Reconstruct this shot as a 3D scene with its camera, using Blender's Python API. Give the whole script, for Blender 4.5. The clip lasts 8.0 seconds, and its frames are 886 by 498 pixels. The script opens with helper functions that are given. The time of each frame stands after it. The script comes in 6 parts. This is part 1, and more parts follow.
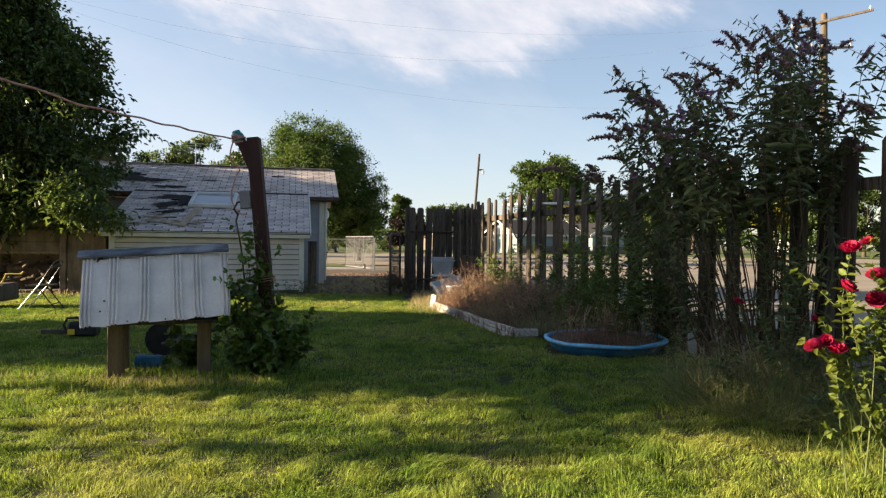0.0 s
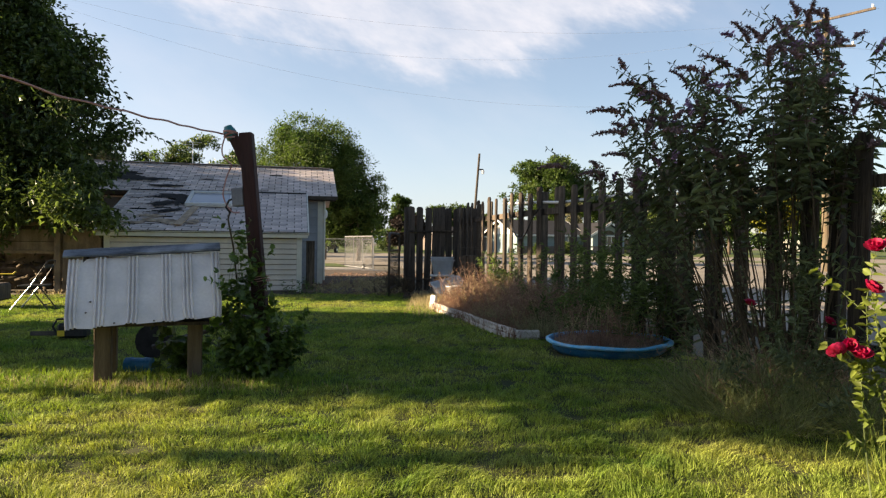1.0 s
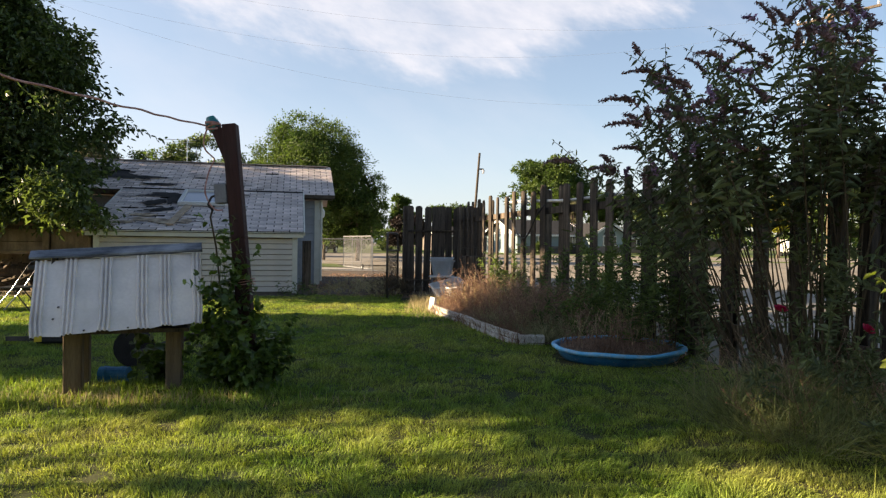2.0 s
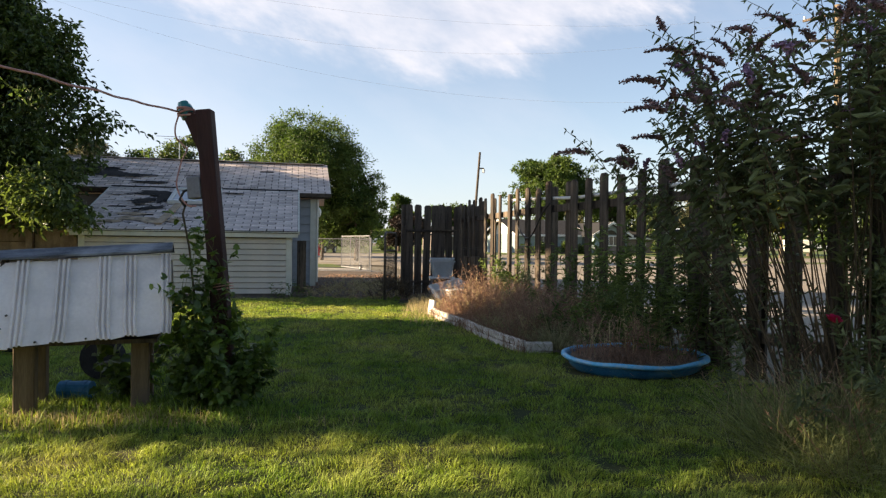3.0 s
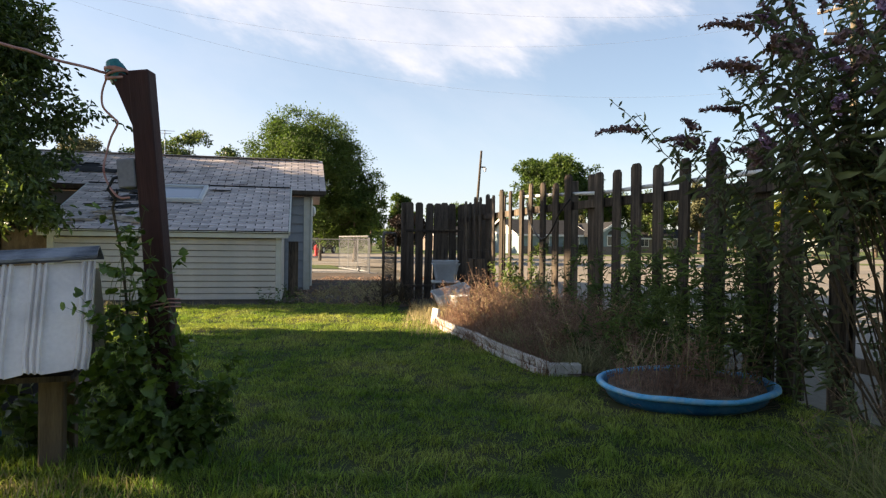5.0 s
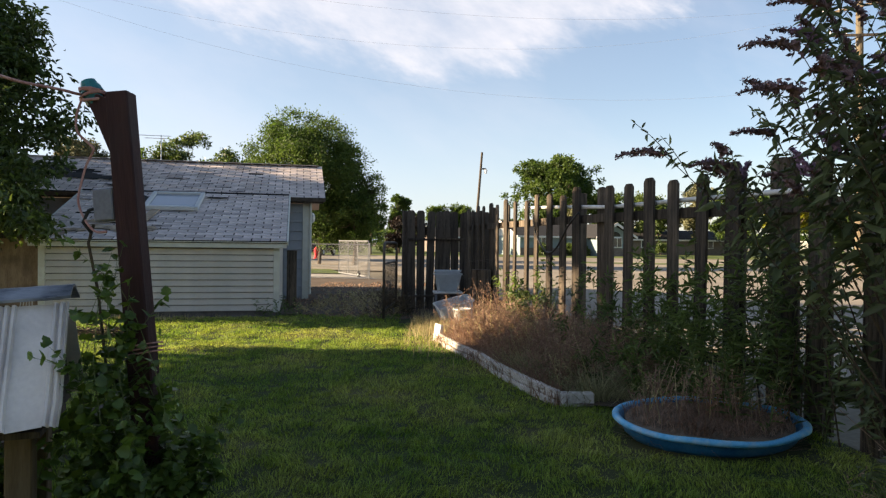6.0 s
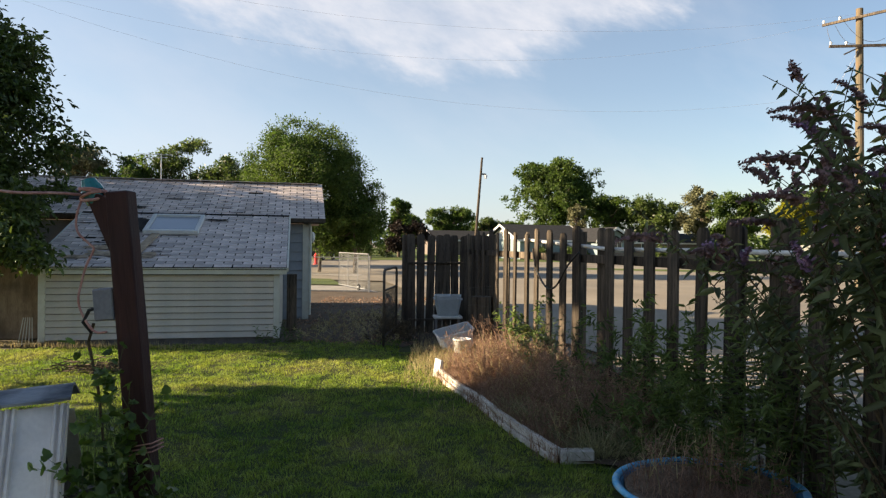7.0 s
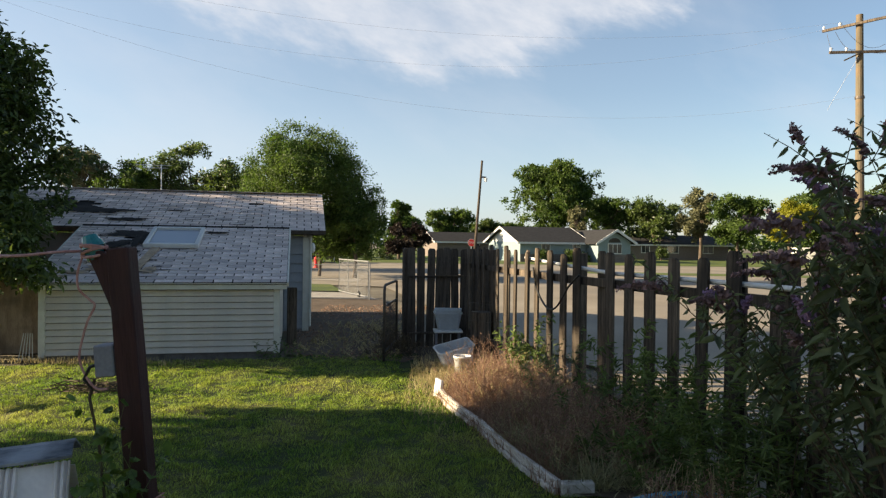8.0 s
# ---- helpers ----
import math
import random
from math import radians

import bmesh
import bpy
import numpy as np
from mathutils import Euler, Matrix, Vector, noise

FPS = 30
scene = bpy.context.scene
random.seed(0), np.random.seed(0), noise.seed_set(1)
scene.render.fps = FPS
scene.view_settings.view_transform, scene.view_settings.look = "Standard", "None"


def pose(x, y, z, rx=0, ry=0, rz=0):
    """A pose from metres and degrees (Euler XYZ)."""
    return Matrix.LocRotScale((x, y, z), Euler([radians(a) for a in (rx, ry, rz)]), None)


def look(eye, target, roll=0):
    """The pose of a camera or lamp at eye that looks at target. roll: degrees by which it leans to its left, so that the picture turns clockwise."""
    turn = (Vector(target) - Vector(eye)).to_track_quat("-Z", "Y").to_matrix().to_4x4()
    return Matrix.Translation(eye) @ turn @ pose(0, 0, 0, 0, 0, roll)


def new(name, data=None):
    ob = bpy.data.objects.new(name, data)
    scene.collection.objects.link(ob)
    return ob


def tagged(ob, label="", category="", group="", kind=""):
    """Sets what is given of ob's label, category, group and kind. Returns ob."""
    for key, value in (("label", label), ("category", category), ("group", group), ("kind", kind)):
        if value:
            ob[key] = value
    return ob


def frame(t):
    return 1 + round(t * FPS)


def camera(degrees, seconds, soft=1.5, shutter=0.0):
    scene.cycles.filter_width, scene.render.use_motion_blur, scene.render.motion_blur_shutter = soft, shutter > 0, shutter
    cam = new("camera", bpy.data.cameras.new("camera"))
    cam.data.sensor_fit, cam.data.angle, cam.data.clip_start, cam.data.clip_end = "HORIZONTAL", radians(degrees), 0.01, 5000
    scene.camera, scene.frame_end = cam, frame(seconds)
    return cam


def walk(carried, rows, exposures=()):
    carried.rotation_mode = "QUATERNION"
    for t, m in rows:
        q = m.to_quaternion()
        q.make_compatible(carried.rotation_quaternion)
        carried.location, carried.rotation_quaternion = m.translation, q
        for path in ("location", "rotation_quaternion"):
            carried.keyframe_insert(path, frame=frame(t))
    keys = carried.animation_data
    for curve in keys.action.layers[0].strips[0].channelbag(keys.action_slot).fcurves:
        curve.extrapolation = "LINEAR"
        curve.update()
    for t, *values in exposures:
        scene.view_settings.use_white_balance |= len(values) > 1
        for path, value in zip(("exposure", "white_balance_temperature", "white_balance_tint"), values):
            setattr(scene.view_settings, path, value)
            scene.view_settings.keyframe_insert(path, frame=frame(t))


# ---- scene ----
# camera: a small drone, gliding ahead over the lawn and then rising straight up
cam = camera(68.0, 8.0, 1.28)
EYE, PITCH, ROLL = 1.04, -0.5, -0.7
ROWS = [
    (0.0, 0.0, 0.0, 0.0),
    (0.5, 0.006, 0.056, -0.006),
    (1.0, 0.008, 0.17, -0.008),
    (1.5, 0.012, 0.333, -0.007),
    (3.0, 0.013, 1.032, -0.008),
    (3.5, 0.012, 1.297, -0.006),
    (4.0, 0.002, 1.558, -0.002),
    (4.5, -0.021, 1.801, 0.003),
    (4.7, -0.032, 1.893, 0.006),
    (5.8, -0.084, 2.318, 0.088),
    (6.0, -0.088, 2.326, 0.176),
    (6.5, -0.091, 2.328, 0.414),
    (7.0, -0.094, 2.330, 0.609),
    (7.5, -0.099, 2.332, 0.770),
    (8.0, -0.101, 2.332, 0.854),
]
walk(cam, [(t, pose(x, y, EYE + z, 90 + PITCH, ROLL, 0)) for t, x, y, z in ROWS], exposures=[(0.0, 1.95, 6720, 14), (3.0, 2.05, 6740, 15), (4.5, 2.12, 6740, 15), (6.2, 2.01, 6700, 14), (7.4, 1.80, 6540, 11), (8.0, 1.78, 6500, 10)])

# ---- light ----
SUN_AZ, SUN_EL = 267.0, 17.0          # degrees clockwise from +y, and above the horizon
world = bpy.data.worlds.new("sky")
scene.world = world
world.use_nodes = True
wn, wl = world.node_tree.nodes, world.node_tree.links
wn.clear()
sky = wn.new("ShaderNodeTexSky")
sky.sky_type, sky.sun_disc = "NISHITA", False
sky.sun_elevation, sky.sun_rotation = radians(SUN_EL), radians(SUN_AZ)
sky.air_density, sky.dust_density, sky.ozone_density = 1.0, 0.6, 1.5


def wmath(op, a, b=None):
    """A sum in the sky's nodes; a and b are sockets or numbers."""
    nd = wn.new("ShaderNodeMath")
    nd.operation = op
    for k, val in enumerate((a, b)):
        if val is None:
            continue
        if isinstance(val, (int, float)):
            nd.inputs[k].default_value = val
        else:
            wl.new(val, nd.inputs[k])
    return nd.outputs[0]


# thin summer cloud: a bright ragged bank high over the street, veils elsewhere
co = wn.new("ShaderNodeTexCoord")
sep = wn.new("ShaderNodeSeparateXYZ")
wl.new(co.outputs["Generated"], sep.inputs[0])
ahead = wmath("MAXIMUM", sep.outputs["Y"], 0.2)
cu_, cv_ = wmath("DIVIDE", sep.outputs["X"], ahead), wmath("DIVIDE", sep.outputs["Z"], ahead)
comb = wn.new("ShaderNodeCombineXYZ")
wl.new(wmath("ADD", wmath("MULTIPLY", cu_, 1.3), wmath("MULTIPLY", cv_, 0.5)), comb.inputs[0])
wl.new(wmath("MULTIPLY", wmath("ADD", cv_, wmath("MULTIPLY", cu_, 0.22)), 2.2), comb.inputs[1])
nz, nz2 = wn.new("ShaderNodeTexNoise"), wn.new("ShaderNodeTexNoise")
for nd, sc, rg in ((nz, 5.0, 0.62), (nz2, 2.2, 0.55)):
    nd.inputs["Scale"].default_value, nd.inputs["Detail"].default_value, nd.inputs["Roughness"].default_value = sc, 9, rg
    wl.new(comb.outputs[0], nd.inputs["Vector"])
edge = wmath("MAXIMUM", wmath("SUBTRACT", 0.214, wmath("MULTIPLY", cu_, 0.29)), wmath("ADD", 0.216, wmath("MULTIPLY", cu_, 0.37)))
over = wmath("ADD", wmath("SUBTRACT", cv_, edge), wmath("MULTIPLY", wmath("SUBTRACT", nz.outputs["Fac"], 0.5), 0.16))
hi = wn.new("ShaderNodeMapRange")
hi.inputs[1].default_value, hi.inputs[2].default_value, hi.interpolation_type = -0.005, 0.07, "SMOOTHSTEP"
wl.new(over, hi.inputs[0])
veil = wn.new("ShaderNodeMapRange")
veil.inputs[1].default_value, veil.inputs[2].default_value, veil.inputs[3].default_value, veil.inputs[4].default_value = 0.45, 0.75, 0.0, 0.5
wl.new(nz2.outputs["Fac"], veil.inputs[0])
tex = wn.new("ShaderNodeMapRange")
tex.inputs[1].default_value, tex.inputs[2].default_value, tex.inputs[3].default_value, tex.inputs[4].default_value = 0.35, 0.7, 0.35, 1.0
wl.new(nz.outputs["Fac"], tex.inputs[0])
cloud = wmath("MAXIMUM", wmath("MULTIPLY", hi.outputs[0], tex.outputs[0]), wmath("MULTIPLY", veil.outputs[0], 0.6))
# the cloud bank lies low over the street ahead; the haze thins out upwards
low = wn.new("ShaderNodeMapRange")
low.inputs[1].default_value, low.inputs[2].default_value, low.inputs[3].default_value, low.inputs[4].default_value = 0.36, 0.60, 1.0, 0.0
wl.new(sep.outputs["Z"], low.inputs[0])
front = wn.new("ShaderNodeMapRange")
front.inputs[1].default_value, front.inputs[2].default_value = 0.2, 0.5
wl.new(sep.outputs["Y"], front.inputs[0])
cloud = wmath("MULTIPLY", cloud, wmath("MULTIPLY", low.outputs[0], front.outputs[0]))
haze = wn.new("ShaderNodeMixRGB")
haze.inputs[2].default_value = (3.9, 4.6, 5.5, 1)
rim = wn.new("ShaderNodeMapRange")
rim.inputs[1].default_value, rim.inputs[2].default_value, rim.inputs[3].default_value, rim.inputs[4].default_value = 0.0, 0.22, 0.62, 0.25
wl.new(sep.outputs["Z"], rim.inputs[0])
# haze thickest on the sunward side
sunward = wmath("SUBTRACT", 1.0, wmath("MULTIPLY", sep.outputs["X"], 1.15))
wl.new(wmath("MULTIPLY", wmath("MULTIPLY", low.outputs[0], rim.outputs[0]), sunward), haze.inputs[0])
wl.new(sky.outputs["Color"], haze.inputs[1])
mixc = wn.new("ShaderNodeMixRGB")
mixc.inputs[2].default_value = (4.85, 4.95, 5.25, 1)
wl.new(cloud, mixc.inputs[0])
wl.new(haze.outputs["Color"], mixc.inputs[1])
bg = wn.new("ShaderNodeBackground")
bg.inputs[1].default_value = 0.050
wo = wn.new("ShaderNodeOutputWorld")
wl.new(mixc.outputs["Color"], bg.inputs["Color"])
wl.new(bg.outputs[0], wo.inputs[0])

sun = new("sun", bpy.data.lights.new("sun", "SUN"))
sun.data.energy, sun.data.angle, sun.data.color = 4.65, radians(0.53), (1.0, 0.82, 0.56)
saz, sel = radians(SUN_AZ), radians(SUN_EL)
SUN_DIR = Vector((math.sin(saz) * math.cos(sel), math.cos(saz) * math.cos(sel), math.sin(sel)))
sun.matrix_world = look(tuple(SUN_DIR * 60), (0, 0, 0))

# ---- materials ----
def ramp(nodes, a, b, p0=0.0, p1=1.0):
    r = nodes.new("ShaderNodeValToRGB")
    r.color_ramp.elements[0].position, r.color_ramp.elements[1].position = p0, p1
    r.color_ramp.elements[0].color, r.color_ramp.elements[1].color = (*a, 1), (*b, 1)
    return r


def mat(name, a, b, rough=0.8, scale=8.0, fine=80.0, bump=0.3, stretch=(1, 1, 1), metal=0.0, vary=0.0,
        island=False, stain=None, stain_scale=1.5, stain_amt=0.6, translucent=0.0, spec=0.3, bump_dist=0.01):
    """Two noises, one broad and one fine, between the colours a and b; vary: light and dark from piece to piece."""
    m = bpy.data.materials.new(name)
    m.use_nodes = True
    n, l = m.node_tree.nodes, m.node_tree.links
    p = n["Principled BSDF"]
    tc = n.new("ShaderNodeTexCoord")
    mapping = n.new("ShaderNodeMapping")
    mapping.inputs["Scale"].default_value = stretch
    l.new(tc.outputs["Object"], mapping.inputs["Vector"])
    broad, small = n.new("ShaderNodeTexNoise"), n.new("ShaderNodeTexNoise")
    for node, s in ((broad, scale), (small, fine)):
        node.inputs["Scale"].default_value, node.inputs["Detail"].default_value = s, 5
        l.new(mapping.outputs["Vector"], node.inputs["Vector"])
    add = n.new("ShaderNodeMath")
    add.operation = "MULTIPLY_ADD"
    add.inputs[1].default_value, add.inputs[2].default_value = 0.6, -0.3
    l.new(small.outputs["Fac"], add.inputs[0])
    tot = n.new("ShaderNodeMath")
    l.new(broad.outputs["Fac"], tot.inputs[0])
    l.new(add.outputs[0], tot.inputs[1])
    r = ramp(n, a, b, 0.3, 0.7)
    l.new(tot.outputs[0], r.inputs["Fac"])
    colour = r.outputs["Color"]
    if stain:
        sn = n.new("ShaderNodeTexNoise")
        sn.inputs["Scale"].default_value, sn.inputs["Detail"].default_value = stain_scale, 6
        l.new(tc.outputs["Object"], sn.inputs["Vector"])
        sr = ramp(n, (0, 0, 0), (stain_amt,) * 3, 0.48, 0.68)
        l.new(sn.outputs["Fac"], sr.inputs["Fac"])
        mx = n.new("ShaderNodeMixRGB")
        mx.inputs[2].default_value = (*stain, 1)
        l.new(sr.outputs["Color"], mx.inputs[0])
        l.new(colour, mx.inputs[1])
        colour = mx.outputs["Color"]
    if vary:
        src = n.new("ShaderNodeNewGeometry").outputs["Random Per Island"] if island else n.new("ShaderNodeObjectInfo").outputs["Random"]
        rng = n.new("ShaderNodeMapRange")
        rng.inputs[3].default_value, rng.inputs[4].default_value = 1 - vary, 1 + vary
        l.new(src, rng.inputs[0])
        hsv = n.new("ShaderNodeHueSaturation")
        l.new(rng.outputs[0], hsv.inputs["Value"])
        l.new(colour, hsv.inputs["Color"])
        colour = hsv.outputs["Color"]
    l.new(colour, p.inputs["Base Color"])
    p.inputs["Roughness"].default_value, p.inputs["Metallic"].default_value = rough, metal
    p.inputs["Specular IOR Level"].default_value = spec
    if bump:
        bp = n.new("ShaderNodeBump")
        bp.inputs["Strength"].default_value, bp.inputs["Distance"].default_value = bump, bump_dist
        l.new(tot.outputs[0], bp.inputs["Height"])
        l.new(bp.outputs["Normal"], p.inputs["Normal"])
    if translucent:
        tr = n.new("ShaderNodeBsdfTranslucent")
        bright = n.new("ShaderNodeHueSaturation")
        bright.inputs["Value"].default_value, bright.inputs["Saturation"].default_value = 1.5, 1.1
        l.new(colour, bright.inputs["Color"])
        l.new(bright.outputs["Color"], tr.inputs["Color"])
        mix = n.new("ShaderNodeMixShader")
        mix.inputs[0].default_value = translucent
        out = n["Material Output"]
        l.new(p.outputs[0], mix.inputs[1])
        l.new(tr.outputs[0], mix.inputs[2])
        l.new(mix.outputs[0], out.inputs["Surface"])
    return m


GRASS = mat("grass_blades", (0.109, 0.195, 0.025), (0.328, 0.381, 0.068), 0.6, 0.9, 6.0, 0, vary=0.62, island=True, stain=(0.34, 0.29, 0.11), stain_scale=0.9, stain_amt=0.32, translucent=0.34)
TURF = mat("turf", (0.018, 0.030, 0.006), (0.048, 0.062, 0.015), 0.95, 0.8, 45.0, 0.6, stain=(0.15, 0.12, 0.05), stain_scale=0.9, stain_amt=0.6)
EARTH = mat("far_ground", (0.10, 0.085, 0.06), (0.19, 0.165, 0.12), 0.95, 0.6, 20, 0.4)
DIRT = mat("dirt", (0.062, 0.042, 0.028), (0.140, 0.102, 0.070), 0.95, 2, 30, 0.6, stain=(0.07, 0.055, 0.04), stain_scale=2.0)
POOLSOIL = mat("pool_soil", (0.115, 0.080, 0.056), (0.250, 0.185, 0.130), 0.95, 9, 60, 0.7, stain=(0.30, 0.24, 0.16), stain_scale=14, stain_amt=0.5)
ASPHALT = mat("asphalt", (0.206, 0.172, 0.129), (0.302, 0.257, 0.196), 0.9, 0.25, 30, 0.2, stain=(0.15, 0.14, 0.125), stain_scale=0.15)
CONCRETE = mat("concrete", (0.270, 0.247, 0.217), (0.390, 0.360, 0.315), 0.9, 1.5, 40, 0.2)
VERGE = mat("verge_grass", (0.040, 0.072, 0.012), (0.128, 0.152, 0.024), 0.9, 0.5, 8, 0.6)
FENCEWOOD = mat("weathered_wood", (0.016, 0.012, 0.009), (0.155, 0.120, 0.086), 0.92, 4, 30, 0.8, (6, 6, 0.35), vary=0.45, stain=(0.035, 0.030, 0.026), stain_scale=2.2, stain_amt=0.7)
# dark timber; its tone also stands in for shade on the cross fence
DARKSHADEWOOD = mat("dark_shade_wood", (0.028, 0.022, 0.018), (0.095, 0.076, 0.060), 0.9, 5, 40, 0.6, (4, 4, 0.35), vary=0.3)
POSTRED = mat("stained_post", (0.030, 0.010, 0.009), (0.056, 0.022, 0.018), 0.75, 6, 40, 0.5, (4, 4, 0.3), stain=(0.035, 0.022, 0.02), stain_scale=5)
RAWWOOD = mat("raw_wood", (0.098, 0.067, 0.036), (0.176, 0.129, 0.073), 0.85, 5, 40, 0.5, (5, 5, 0.4), stain=(0.11, 0.09, 0.07), stain_scale=4)
SIDING = mat("siding", (0.490, 0.440, 0.375), (0.605, 0.545, 0.465), 0.55, 3, 60, 0.05, stain=(0.42, 0.41, 0.36), stain_scale=2.5, stain_amt=0.5, vary=0.04)
SIDING_BLUE = mat("painted_boards", (0.225, 0.247, 0.277), (0.315, 0.330, 0.352), 0.7, 3, 60, 0.1, vary=0.05)
TRIM = mat("cream_trim", (0.528, 0.520, 0.448), (0.624, 0.616, 0.544), 0.6, 4, 60, 0.1, stain=(0.5, 0.47, 0.38), stain_scale=6, stain_amt=0.5)
FOUND = mat("foundation", (0.10, 0.09, 0.08), (0.20, 0.18, 0.16), 0.95, 6, 60, 0.4)
SHINGLE = mat("asphalt_shingle", (0.475, 0.405, 0.375), (0.750, 0.645, 0.590), 0.95, 4, 120, 0.9, vary=0.24, stain=(0.33, 0.26, 0.20), stain_scale=2.0, stain_amt=0.5)
SHINGLE_J = mat("asphalt_shingle_far", (0.475, 0.405, 0.375), (0.740, 0.635, 0.580), 0.95, 4, 120, 0.9, vary=0.20, island=True, stain=(0.33, 0.27, 0.22), stain_scale=1.2, stain_amt=0.4)
FELT = mat("worn_tan_felt", (0.290, 0.205, 0.130), (0.520, 0.400, 0.280), 0.95, 7, 60, 0.5, stain=(0.10, 0.08, 0.06), stain_scale=9, stain_amt=0.7)
TAR = mat("tar_paper", (0.007, 0.007, 0.006), (0.021, 0.019, 0.017), 0.9, 6, 60, 0.5)
GALV = mat("galvanised", (0.55, 0.56, 0.57), (0.72, 0.72, 0.72), 0.45, 8, 60, 0.05, metal=0.85)
WHITEMETAL = mat("white_sheet_metal", (0.710, 0.640, 0.600), (0.835, 0.765, 0.720), 0.45, 2.5, 50, 0.05, stain=(0.36, 0.34, 0.33), stain_scale=3.4, stain_amt=0.4)
# the pale blotches mix weathering with painted highlights on the metal
LEADTOP = mat("grey_flashing", (0.050, 0.057, 0.070), (0.17, 0.182, 0.205), 0.45, 9, 60, 0.6, (0.5, 3, 3), stain=(0.48, 0.50, 0.54), stain_scale=4.5, stain_amt=0.45)
BLACK = mat("black_metal", (0.012, 0.012, 0.012), (0.03, 0.03, 0.03), 0.5, 10, 60, 0.1)
RUSTY = mat("dark_rusty_steel", (0.06, 0.055, 0.05), (0.13, 0.11, 0.095), 0.6, 10, 60, 0.2, metal=0.5)
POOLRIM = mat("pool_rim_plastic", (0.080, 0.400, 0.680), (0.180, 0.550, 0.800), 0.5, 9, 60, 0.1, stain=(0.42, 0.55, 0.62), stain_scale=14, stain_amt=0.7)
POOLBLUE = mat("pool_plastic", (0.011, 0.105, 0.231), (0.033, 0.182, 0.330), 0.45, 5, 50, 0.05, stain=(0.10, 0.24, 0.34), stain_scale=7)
CLEARTUB = mat("milky_plastic", (0.520, 0.545, 0.565), (0.630, 0.655, 0.675), 0.35, 5, 30, 0.0, translucent=0.5)
WHITEPLASTIC = mat("white_plastic", (0.629, 0.620, 0.595), (0.714, 0.705, 0.680), 0.45, 5, 60, 0.05, stain=(0.5, 0.45, 0.38), stain_scale=6, stain_amt=0.4)
EDGING = mat("pale_edging", (0.460, 0.420, 0.365), (0.790, 0.750, 0.685), 0.85, 6, 50, 0.3, stain=(0.30, 0.25, 0.19), stain_scale=4, stain_amt=0.5)
ROPE = mat("faded_red_rope", (0.340, 0.150, 0.125), (0.520, 0.300, 0.260), 0.85, 20, 200, 0.3)
TEAL = mat("teal_glass", (0.01, 0.10, 0.11), (0.02, 0.18, 0.18), 0.2, 10, 60, 0.0, spec=0.6)
DRY = mat("dry_weeds", (0.189, 0.107, 0.070), (0.356, 0.243, 0.173), 0.9, 3, 30, 0, vary=0.35, island=True, translucent=0.3)
STRAW = mat("straw_grass", (0.290, 0.235, 0.110), (0.460, 0.390, 0.215), 0.85, 3, 30, 0, vary=0.3, island=True, translucent=0.3)
LEAF_BUSH = mat("bush_leaf", (0.065, 0.086, 0.036), (0.165, 0.195, 0.088), 0.5, 2, 20, 0, vary=0.4, island=True, translucent=0.3)
LEAF_GREEN = mat("green_leaf", (0.052, 0.092, 0.018), (0.125, 0.190, 0.036), 0.45, 2, 20, 0, vary=0.45, island=True, translucent=0.35, spec=0.5)
LEAF_WEED = mat("weed_leaf", (0.060, 0.096, 0.026), (0.165, 0.215, 0.062), 0.55, 2, 20, 0, vary=0.4, island=True, translucent=0.35)
LEAF_ROSE = mat("rose_leaf", (0.072, 0.111, 0.017), (0.170, 0.204, 0.038), 0.55, 2, 20, 0, vary=0.4, island=True, translucent=0.4)
CLUMP = mat("shaded_long_grass", (0.118, 0.150, 0.044), (0.320, 0.315, 0.120), 0.8, 2, 20, 0, vary=0.45, island=True, translucent=0.2)
BEDWEED = mat("bed_weed", (0.150, 0.165, 0.075), (0.400, 0.365, 0.200), 0.8, 2, 20, 0, vary=0.4, island=True, translucent=0.3)
LEAF_TREE = mat("tree_leaf", (0.030, 0.060, 0.012), (0.092, 0.134, 0.028), 0.6, 0.4, 3, 0, vary=0.4, island=True, translucent=0.38)
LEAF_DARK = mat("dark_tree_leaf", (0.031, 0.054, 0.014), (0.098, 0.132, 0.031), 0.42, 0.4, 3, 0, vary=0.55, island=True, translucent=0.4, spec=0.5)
LEAF_YELLOW = mat("yellow_leaf", (0.150, 0.155, 0.011), (0.260, 0.250, 0.022), 0.6, 0.4, 3, 0, vary=0.3, island=True, translucent=0.35)
LEAF_PURPLE = mat("plum_leaf", (0.013, 0.008, 0.006), (0.029, 0.019, 0.013), 0.6, 0.4, 3, 0, vary=0.4, island=True, translucent=0.2)
LEAF_GREY = mat("dead_branch_leaf", (0.102, 0.099, 0.051), (0.166, 0.165, 0.084), 0.8, 0.4, 3, 0, vary=0.3, island=True, translucent=0.2)
BARK = mat("bark", (0.055, 0.042, 0.031), (0.143, 0.110, 0.083), 0.95, 5, 30, 0.8, (3, 3, 0.6))
STEM = mat("woody_stem", (0.060, 0.045, 0.027), (0.120, 0.090, 0.054), 0.9, 8, 60, 0.3)
GREENSTEM = mat("green_stem", (0.07, 0.10, 0.03), (0.14, 0.17, 0.06), 0.8, 8, 60, 0.2)
LILAC = mat("lilac_blossom", (0.190, 0.105, 0.175), (0.420, 0.270, 0.390), 0.9, 30, 200, 0.5, vary=0.3, island=True)
FADED = mat("faded_blossom", (0.124, 0.080, 0.080), (0.315, 0.192, 0.180), 0.95, 30, 200, 0.5, vary=0.3, island=True)
